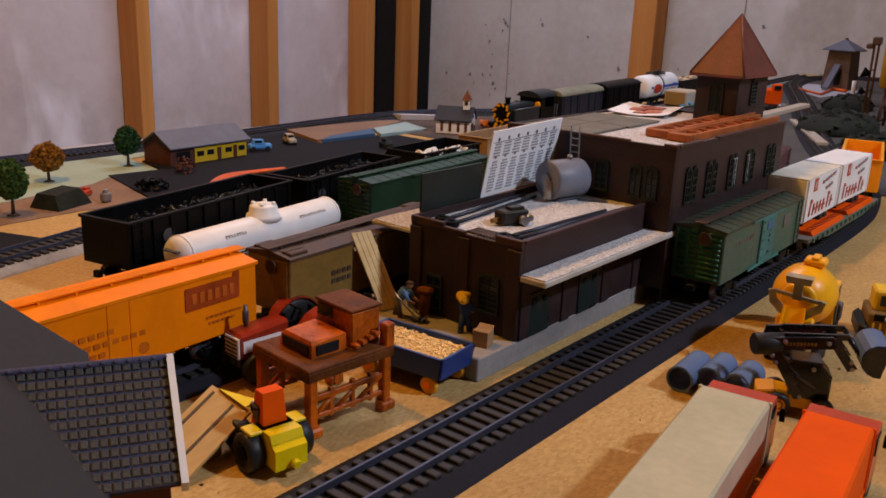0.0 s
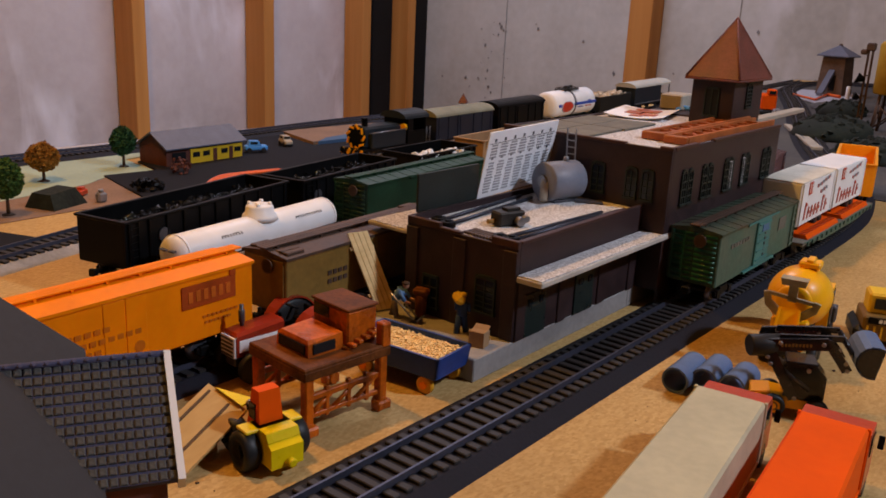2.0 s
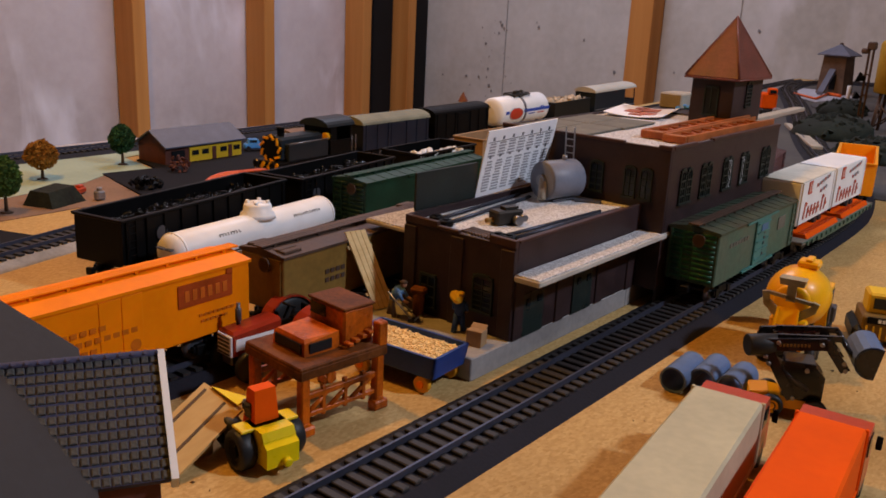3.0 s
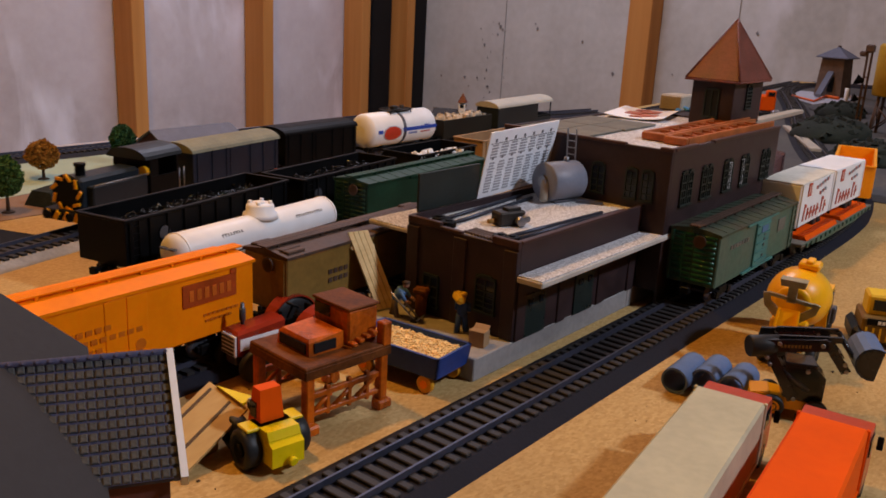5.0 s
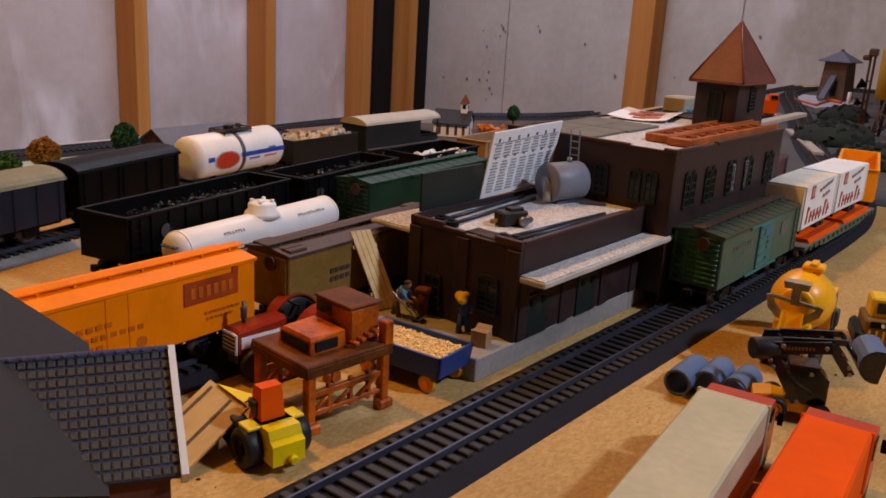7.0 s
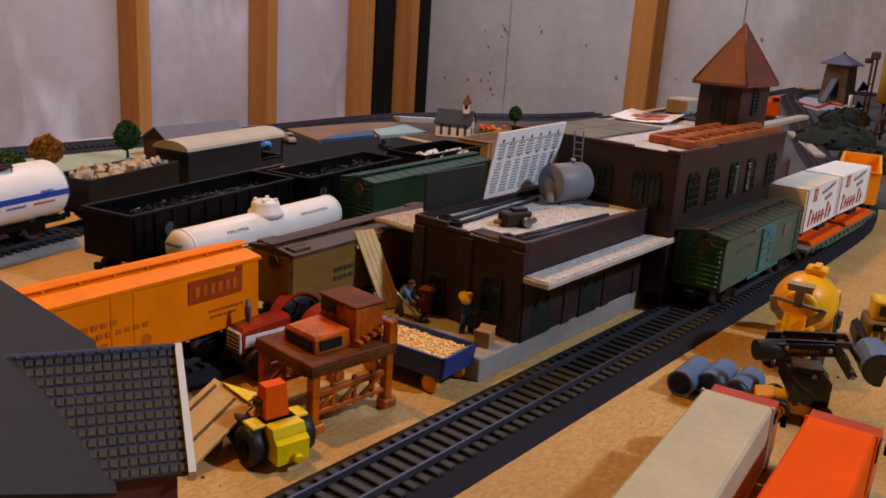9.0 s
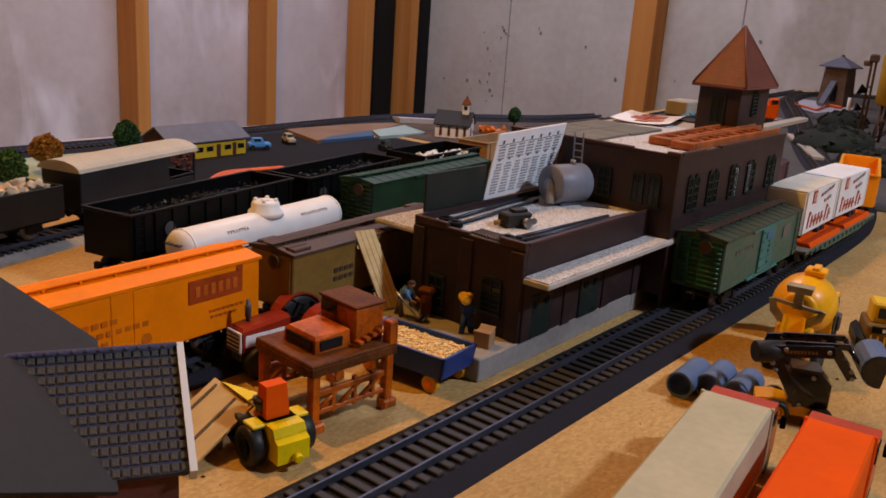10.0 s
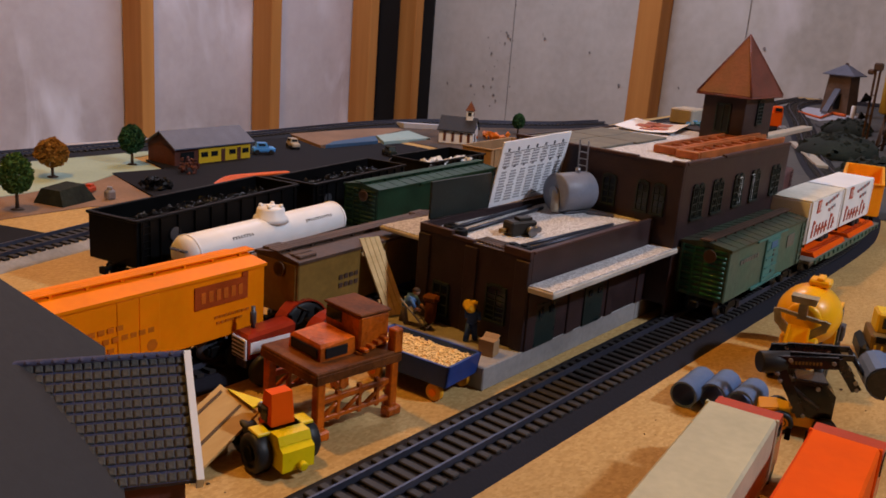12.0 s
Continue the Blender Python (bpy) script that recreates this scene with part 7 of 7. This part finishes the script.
# ---------------------------------------------------------------- left background
def tree(label, m, h, r, leaf, seed):
    ob = thing("model_tree", label, "tree", m, "model trees")
    b = Bm().tube((0, 0, 0), (0, 0, h * 0.45), 0.0016, 8, 0.0010).tube((0, 0, 0), (0, 0, 0.0012), 0.0050, 12, 0.0030)
    rnd = random.Random(seed)
    for i in range(6):
        a = i * 1.05
        b.tube((0, 0, h * 0.35), (r * 0.6 * math.cos(a), r * 0.6 * math.sin(a), h * (0.5 + 0.2 * rnd.random())), 0.0007, 6, 0.0003)
    part("trunk", b, M_TRUNK, ob)
    verts, faces = [], []
    for _ in range(3200):
        d = Vector((rnd.gauss(0, 1), rnd.gauss(0, 1), rnd.gauss(0, 1))).normalized()
        k = rnd.uniform(0.30, 1.0) ** 0.5
        lump = 1 + 0.14 * noise.noise(d * 2.2 + Vector((seed, 0, 0)))
        w = 1.0 if d.z < 0.2 else 1.0 - 0.22 * d.z
        p = Vector((d.x * r * w, d.y * r * w, d.z * h * 0.36)) * k * lump + Vector((0, 0, h * 0.64))
        s = rnd.uniform(0.0007, 0.0016)
        u = Vector((rnd.gauss(0, 1), rnd.gauss(0, 1), rnd.gauss(0, 1))).normalized() * s
        v = u.orthogonal().normalized() * s
        n = len(verts)
        verts += [p - u, p + v, p + u, p - v * 0.8 + d * s * 0.5]
        faces += [(n, n + 1, n + 2), (n, n + 2, n + 3), (n, n + 1, n + 3), (n + 1, n + 2, n + 3)]
    me = bpy.data.meshes.new("crown")
    me.from_pydata(verts, [], faces)
    me.materials.append(leaf)
    c = new("crown", me)
    c.parent = ob
    tagged(c, kind="stuff")


def goods_house():
    ob = thing("goods_house", "brown model shed with grey roof and yellow front", "house", pose(-0.5820, 0.3150, 0.0, 0, 0, 4))
    W, L, ez, rz = 0.043, 0.098, 0.0195, 0.0328
    part("wall", Bm().span(-W / 2, W / 2, -L / 2, L / 2, 0, ez, 0.0004).prism([(-W / 2, ez), (W / 2, ez), (0, rz - 0.001)], "y", -L / 2, L / 2), M_HOUSE, ob)
    for s in (-1, 1):
        part("roof", Bm().hull([(s * x, y, z) for x, z in ((0, rz), (W / 2 + 0.004, ez - 0.0015), (0, rz + 0.0014), (W / 2 + 0.0044, ez - 0.0002)) for y in (-L / 2 - 0.003, L / 2 + 0.004)]), M_HOUSEROOF, ob, "plain blue-grey roof slope")
    x = W / 2 + 0.0006
    f = part("yellow_front", Bm().span(W / 2, W / 2 + 0.0012, -0.020, L / 2, 0.0, 0.0165, 0.0002), M_HOUSEYEL, ob, "bright yellow front wall")
    for y in (-0.013, 0.000, 0.024, 0.042):
        part("window", Bm().box(x + 0.0008, y, 0.0105, 0.0006, 0.0085, 0.0050, 0), M_GLASS, f)
    for y in (0.0115, 0.0330):
        part("door", Bm().box(x + 0.0008, y, 0.0075, 0.0006, 0.0050, 0.0140, 0), M_HOUSE, f)
    part("gate_opening", Bm().box(x, -0.034, 0.0080, 0.0010, 0.0160, 0.0130, 0), M_GLASS, ob)


def small_vehicle(name, label, m, body, k=1.0, cat="car"):
    ob = thing(name, label, cat, m)
    part("body", Bm().box(0, 0, 0.0048 * k, 0.0100 * k, 0.0230 * k, 0.0050 * k, 0.0012 * k), body, ob)
    c = part("cab", Bm().hull([(x * k, y * k, z * k) for x, y, z in ((-0.0046, -0.0085, 0.0072), (0.0046, -0.0085, 0.0072), (-0.0046, 0.0050, 0.0072), (0.0046, 0.0050, 0.0072), (-0.0040, -0.0070, 0.0118), (0.0040, -0.0070, 0.0118), (-0.0040, 0.0025, 0.0118), (0.0040, 0.0025, 0.0118))]), body, ob)
    part("window", Bm().box(0, -0.0025 * k, 0.0098 * k, 0.0090 * k, 0.0070 * k, 0.0024 * k, 0).box(0, 0.0036 * k, 0.0096 * k, 0.0070 * k, 0.0016 * k, 0.0026 * k, 0), M_GLASS, c)
    for s in (-1, 1):
        for y in (-0.0075, 0.0070):
            part("wheel", Bm().tube((s * 0.0036 * k, y * k, 0.0026 * k), (s * 0.0052 * k, y * k, 0.0026 * k), 0.0026 * k, 14), M_RUBBER, ob)


def church():
    ob = thing("model_church", "small white model church with grey roof and red spire", "church", pose(-0.5240, 0.6800, rise(0.680), 0, 0, 28))
    W, L, ez, rz = 0.036, 0.046, 0.0180, 0.0330
    part("wall", Bm().span(-L / 2, L / 2, -W / 2, W / 2, 0, ez, 0.0004).prism([(-W / 2, ez), (W / 2, ez), (0, rz - 0.001)], "x", -L / 2, L / 2), M_WHITE, ob)
    for s in (-1, 1):
        part("roof", Bm().hull([(x, s * y, z) for y, z in ((0, rz), (W / 2 + 0.003, ez - 0.0015), (0, rz + 0.0014), (W / 2 + 0.0034, ez - 0.0002)) for x in (-L / 2 - 0.002, L / 2 + 0.002)]), M_GREYROOF, ob, "plain grey roof slope")
    for x in (-0.015, -0.004, 0.007, 0.017):
        part("window", Bm().box(x, -W / 2 - 0.0003, 0.0090, 0.0034, 0.0006, 0.0120, 0), M_HOUSE, ob)
    part("door", Bm().box(L / 2 + 0.0003, -0.007, 0.0070, 0.0006, 0.0050, 0.0130, 0), M_HOUSE, ob)
    part("rose_window", Bm().tube((L / 2, 0, 0.0225), (L / 2 + 0.0008, 0, 0.0225), 0.0026, 12), M_BLUE, ob)
    t = part("belfry", Bm().box(0.014, 0, 0.0370, 0.0090, 0.0090, 0.0130, 0.0004), M_WHITE, ob)
    part("louvre", Bm().box(0.014, -0.0046, 0.0390, 0.0046, 0.0006, 0.0050, 0).box(0.0186, 0, 0.0390, 0.0006, 0.0046, 0.0050, 0), M_GLASS, t)
    part("spire", Bm().hull([(0.014 + x, y, 0.0435) for x in (-0.0060, 0.0060) for y in (-0.0060, 0.0060)] + [(0.014, 0, 0.0560)]), M_REDROOF, ob, "small red spire")


def left_background():
    goods_house()
    tree("round green model tree", pose(-0.468, 0.070, 0.0008), 0.0435, 0.0125, M_LEAF, 1)
    tree("round orange-brown autumn model tree", pose(-0.5665, 0.1475, 0.0008), 0.0350, 0.0145, M_LEAFOR, 2)
    tree("dark green model tree by the shed", pose(-0.5865, 0.2385, 0.0010), 0.0400, 0.0125, M_LEAFDK, 3)
    tree("small dark model tree beyond the church", pose(-0.519, 0.812, rise(0.812)), 0.030, 0.0090, M_LEAFDK, 4)
    small_vehicle("pickup_truck", "small light blue toy truck by the shed", pose(-0.5745, 0.3935, 0.0015, 0, 0, -28), M_SKY_BLUE, 1.1, "truck")
    small_vehicle("toy_car", "small beige toy car on the black road", pose(-0.5900, 0.4500, 0.0015, 0, 0, -110), M_BEIGE, 1.0)
    small_vehicle("dark_car", "small dark green toy car parked far back", pose(-0.50, 0.52, 0.0015, 0, 0, 70), M_WINDOW, 1.0)
    church()
    # dark hump of covering and small dark shrubs
    solo("tunnel_mound", Bm().hull([(x, y, z) for x, y, z in ((-0.016, -0.020, 0), (0.016, -0.020, 0), (-0.016, 0.020, 0), (0.016, 0.020, 0), (-0.010, -0.017, 0.013), (0.010, -0.017, 0.013), (-0.010, 0.013, 0.0145), (0.010, 0.013, 0.0145))]), M_ROCK, "small dark covered mound", "mound", pose(-0.4760, 0.112, 0.0006, 0, 0, 20) @ Matrix.Scale(0.92, 4))
    solo("red_toy", Bm().box(0, 0, 0.003, 0.009, 0.012, 0.005, 0.001).box(0.001, 0.001, 0.0062, 0.005, 0.006, 0.0026, 0.0006), M_REDDARK, "small dark red toy beside the mound", "toy", pose(-0.495, 0.142, 0.0008, 0, 0, 30))
    solo("silver_toy", Bm().box(0, 0, 0.004, 0.007, 0.008, 0.008, 0.0014).tube((0, 0, 0.008), (0, 0, 0.0105), 0.0022, 10), M_STEEL, "small silver toy beside the mound", "toy", pose(-0.4640, 0.1440, 0.0008))
    for k, (x, y, s) in enumerate(((-0.478, 0.196, 0.011), (-0.524, 0.262, 0.008))):
        b, rnd = Bm(), random.Random(30 + k)
        for _ in range(40):
            d = Vector((rnd.gauss(0, 1), rnd.gauss(0, 1), abs(rnd.gauss(0, 1)))).normalized() * s * rnd.uniform(0.5, 1.0)
            b.rock(d.x * 1.2, d.y * 1.5, d.z * (0.9 + k * 1.0) + 0.001, s * 0.28, rnd)
        solo("shrub", b, M_BLACK if k == 0 else M_HOUSE, "low dark shrub of foam lumps" if k == 0 else "reddish brown foam shrub by the shed", "shrub", pose(x, y, 0.001), kind="stuff")
    c = bpy.data.curves.new("orange_cable", "CURVE")
    c.dimensions, c.bevel_depth, c.bevel_resolution = "3D", 0.0012, 3
    for off in (0, 0.004, 0.008):
        sp = c.splines.new("NURBS")
        pts = [(-0.455 - off * 0.6, 0.236 + off, 0.003), (-0.459 - off, 0.258, 0.006 + off * 0.3), (-0.463 - off * 0.4, 0.285, 0.007), (-0.466 - off, 0.312, 0.005), (-0.472 - off * 0.5, 0.343, 0.003)]
        sp.points.add(len(pts) - 1)
        for p, q in zip(sp.points, pts):
            p.co = (*q, 1)
        sp.use_endpoint_u = True
    c.materials.append(M_WIRE)
    tagged(new("orange_cable", c), "loose loop of bright orange cable", "cable")
    b, rnd = Bm(), random.Random(44)
    for _ in range(24):
        b.rock(rnd.gauss(0, 0.010), rnd.gauss(0, 0.014), 0.003 + rnd.uniform(0, 0.004), rnd.uniform(0.003, 0.006), rnd)
    solo("orange_rubble", b, M_ORANGE2, "orange-brown rubble heap beside the church", "rubble", pose(-0.515, 0.742, rise(0.742)), kind="stuff")
    b, rnd = Bm(), random.Random(45)
    for _ in range(14):
        b.rock(rnd.gauss(0, 0.007), rnd.gauss(0, 0.010), 0.003 + rnd.uniform(0, 0.003), rnd.uniform(0.003, 0.005), rnd)
    solo("orange_scraps", b, M_REDBOX, "orange-red scraps between the cars", "scraps", pose(-0.362, 0.352, 0.002), kind="stuff")


# ---------------------------------------------------------------- far right
def far_right():
    g = rise(1.66)
    ob = thing("sand_tower", "brown wooden tower house with grey hipped roof", "building", pose(-0.318, 1.67, g + 0.004, 0, 0, -6) @ Matrix.Scale(1.0, 4))
    part("wall", Bm().hull([(x * k, y * k, z) for x in (-0.024, 0.024) for y in (-0.024, 0.024) for k, z in ((1.1, 0.0), (0.92, 0.076))]), M_WEATHERED, ob)
    part("roof", Bm().hull([(x, y, 0.0755) for x in (-0.032, 0.032) for y in (-0.032, 0.032)] + [(x, y, 0.0775) for x in (-0.032, 0.032) for y in (-0.032, 0.032)] + [(0, -0.003, 0.0985), (0, 0.003, 0.0985)]), M_HOUSEROOF, ob, "blue-grey hipped roof")
    part("roof_cap", Bm().box(0, 0, 0.0985, 0.005, 0.008, 0.004, 0.0008), M_BROWN, ob)
    part("chute", Bm().hull([(x, y, z) for x in (-0.006, 0.006) for y, z in ((-0.024, 0.050), (-0.024, 0.040), (-0.070, 0.006), (-0.070, 0.000))]), M_HOUSEROOF, ob)
    part("doorway", Bm().box(0.004, -0.0262, 0.024, 0.012, 0.002, 0.030, 0), M_GLASS, ob)
    # yellow water tank on legs at the table's side
    ob = thing("yellow_tank", "yellow tank on a dark trestle", "tank", pose(-0.100, 1.175, rise(1.175)))
    part("tank", Bm().lathe((0, 0, 0.058), (0, 0, 1), [(0, 0.028), (0.002, 0.030), (0.070, 0.030), (0.074, 0.027)], 28), M_MUSTARD, ob)
    for a in range(4):
        x, y = 0.022 * math.cos(a * 1.57 + 0.78), 0.022 * math.sin(a * 1.57 + 0.78)
        part("leg", Bm().tube((x * 1.3, y * 1.3, 0), (x, y, 0.058), 0.0024, 8), M_BROWN, ob)
    b = Bm()
    for a in range(4):
        p = [(0.022 * 1.15 * math.cos(k * 1.57 + 0.78), 0.022 * 1.15 * math.sin(k * 1.57 + 0.78)) for k in (a, a + 1)]
        b.tube((*p[0], 0.010), (*p[1], 0.045), 0.0012, 6).tube((*p[1], 0.010), (*p[0], 0.045), 0.0012, 6)
    part("brace", b, M_BROWN, ob)
    ob = thing("coal_elevator", "dark lattice elevator beside the yellow tank", "elevator", pose(-0.148, 1.20, rise(1.2)))
    part("post", Bm().box(-0.003, 0, 0.060, 0.003, 0.003, 0.12, 0.0005).box(0.003, 0, 0.060, 0.003, 0.003, 0.12, 0.0005).box(0, 0, 0.05, 0.008, 0.002, 0.002).box(0, 0, 0.08, 0.008, 0.002, 0.002).box(0, 0, 0.02, 0.008, 0.002, 0.002), M_BROWN, ob)
    part("head", Bm().box(0, 0, 0.122, 0.012, 0.012, 0.012, 0.002).box(-0.009, 0, 0.114, 0.010, 0.007, 0.008, 0.002), M_BROWN, ob)
    part("bucket", Bm().rock(-0.010, -0.004, 0.075, 0.009, random.Random(3)).rock(-0.010, -0.004, 0.050, 0.008, random.Random(4)), M_BLACK, ob)
    # dark foam hills inside the loop
    for x, y, sx, sy, h, seed, m, lab in ((-0.155, 1.10, 0.052, 0.085, 0.030, 1, M_ROCK, "dark green foam hill"), (-0.235, 1.47, 0.06, 0.10, 0.012, 2, M_MATGREY, "grey plaster mound"), (-0.215, 1.36, 0.040, 0.06, 0.024, 3, M_ROCK, "dark covered hill inside the loop"), (-0.060, 0.96, 0.06, 0.075, 0.022, 4, M_ROCK, "low dark green hill by the track")):
        b = Bm()
        n, k = 16, 6
        rings = []
        for i in range(k + 1):
            t = i / k
            rr = math.cos(t * math.pi / 2) * 0.98 + 0.02
            rings.append([b.bm.verts.new((sx * rr * math.cos(a) * (1 + 0.2 * noise.noise(Vector((math.cos(a), math.sin(a), seed + t)))), sy * rr * math.sin(a) * (1 + 0.2 * noise.noise(Vector((math.sin(a), math.cos(a), seed - t)))), h * math.sin(t * math.pi / 2) * (1 + 0.25 * noise.noise(Vector((a, t * 3, seed)))))) for a in [2 * math.pi * j / n for j in range(n)]])
        for u, w in zip(rings, rings[1:]):
            for j in range(n):
                b.bm.faces.new((u[j], u[(j + 1) % n], w[(j + 1) % n], w[j])).smooth = True
        b.bm.faces.new(rings[-1])
        b.bm.faces.new(rings[0][::-1])
        if m is M_ROCK:
            rnd = random.Random(90 + seed)
            for _ in range(70):
                q, t = rnd.uniform(0, 6.28), rnd.uniform(0.05, 0.95)
                b.rock(sx * math.cos(q) * t, sy * math.sin(q) * t, h * math.sqrt(1 - t * t) * 0.92, rnd.uniform(0.003, 0.008), rnd)
        solo("hill", b, m, lab, "hill", pose(x, y, rise(y) - 0.001))
    solo("grey_plank", Bm().box(0, 0, 0.003, 0.015, 0.24, 0.006, 0.0008), M_BEIGE, "dull beige plank beside the far track", "plank", pose(-0.178, 1.03, rise(1.03) + 0.0005, 0, 0, 26))
    solo("wooden_lath", Bm().box(0, 0, 0, 0.010, 0.29, 0.004, 0.0006), M_BEIGE, "narrow wooden lath laid across to the roof", "lath", pose(-0.0735, 0.580, 0.0870, -2.2, 0, 8.1))
    solo("lath_support", Bm().box(0, 0, 0.0425, 0.006, 0.006, 0.085, 0.001), M_WEATHERED, "thin weathered post under the lath", "post", pose(-0.0663, 0.528, rise(0.528)))
    ob = thing("red_excavator", "orange-red toy excavator behind the tower", "excavator", pose(-0.302, 1.239, rise(1.239), 0, 0, 30) @ Matrix.Scale(0.74, 4))
    part("cab", Bm().box(0, 0, 0.030, 0.032, 0.040, 0.036, 0.004).box(0.004, -0.012, 0.052, 0.020, 0.020, 0.014, 0.003), M_REDBOX, ob)
    [part("cab_window", Bm().box(*q), M_GLASS, ob) for q in ((0.004, -0.0225, 0.052, 0.014, 0.001, 0.008, 0.0003), (0.0165, 0, 0.034, 0.001, 0.022, 0.014, 0.0003))]
    part("undercarriage", Bm().box(0, 0, 0.007, 0.034, 0.046, 0.014, 0.004), M_RUBBER, ob)
    part("bucket", Bm().box(0.014, -0.040, 0.010, 0.018, 0.020, 0.018, 0.003), M_STEEL, ob)
    solo("orange_lead", Bm().tube((-0.365, 1.57, rise(1.57) + 0.006), (-0.305, 1.51, rise(1.51) + 0.006), 0.002, 8).tube((-0.305, 1.51, rise(1.51) + 0.006), (-0.315, 1.62, rise(1.62) + 0.007), 0.002, 8).tube((-0.315, 1.62, rise(1.62) + 0.007), (-0.285, 1.60, rise(1.60) + 0.007), 0.003, 8), M_WIRE, "orange lead lying on the pale board", "cable")
    solo("pale_card", Bm().hull([(x, y, rise(y) + z) for x, y in ((-0.372, 1.56), (-0.395, 1.72), (-0.275, 1.72), (-0.262, 1.44)) for z in (0.0022, 0.0036)]), M_STRIPGREY, "pale grey card lying inside the far loop", "card")
    solo("white_marker", Bm().tube((0, 0, 0), (0, 0, 0.028), 0.004, 12, round_=0.001), M_WHITE, "white upright marker by the tower", "marker", pose(-0.272, 1.60, rise(1.60)))
    b, rnd = Bm(), random.Random(61)
    for _ in range(10):
        b.rock(rnd.gauss(0, 0.012), rnd.gauss(0, 0.015), 0.004, rnd.uniform(0.004, 0.009), rnd)
    solo("cable_scraps", b, M_STRIPAQUA, "pale aqua and white scraps by the dark hill", "scraps", pose(-0.195, 1.225, rise(1.225)), kind="stuff")


# ---------------------------------------------------------------- build
room()
table()
ground_cover()
track("track_main", [(0.0, -0.5), (0.0, -0.1), (0.0, 0.2), (0.0, 0.45), (-0.001, 0.54), (-0.007, 0.61), (-0.020, 0.68), (-0.040, 0.755), (-0.062, 0.83)], "black model railway track with nickel rails on black foam roadbed", singles=160)
track("track_goods", RUN, "model railway track on grey roadbed carrying the goods train", bed=M_GREYBED, singles=0)
track("track_siding_front", [(-0.122, -0.45), (-0.131, -0.1), (-0.134, -0.03), (-0.139, 0.11), (-0.15, 0.26), (-0.17, 0.45)], "black model railway siding track")
track("track_siding_middle", [(-0.19, -0.02), (-0.2195, 0.108), (-0.2285, 0.266), (-0.245, 0.5)], "black model railway siding track")
track("track_siding_back", [(-0.245, 0.0), (-0.2675, 0.096), (-0.289, 0.238), (-0.323, 0.398), (-0.350, 0.535), (-0.375, 0.75)], "black model railway siding track")
track("track_far_left", [(-0.662, -0.3), (-0.664, 0.1), (-0.672, 0.40), (-0.680, 0.56), (-0.676, 0.66), (-0.658, 0.735), (-0.622, 0.80), (-0.575, 0.86), (-0.53, 0.93), (-0.50, 1.02)], "black model railway track at the table's back edge", singles=0)
track("track_far_loop", [(-0.05, 0.77), (-0.115, 0.90), (-0.185, 1.07), (-0.29, 1.36), (-0.36, 1.54), (-0.405, 1.66), (-0.43, 1.78), (-0.42, 1.88), (-0.36, 1.955), (-0.22, 1.985), (0.05, 1.985), (0.4, 1.985)], "black model railway track curving at the table's far end", singles=0)
standing_stock()
build_train()
depot()
roof_clutter()
platform_things()
blue_wagon()
gantry()
tractor()
dumper()
foreground_house()
ramp_board()
box_truck("beige-grey box truck with a dark red cab", pose(0.0892, 0.0857, 0.0, 0, 0, 7.2), M_GREYBOX)
box_truck("bright red-orange box truck with a dark red cab", pose(0.1252, 0.0918, 0.0, 0, 0, 5.5), M_REDBOX, 0.0236)
pipes()
skid_loader()
mixer_truck()
bulldozer()
left_background()
far_right()


motions()
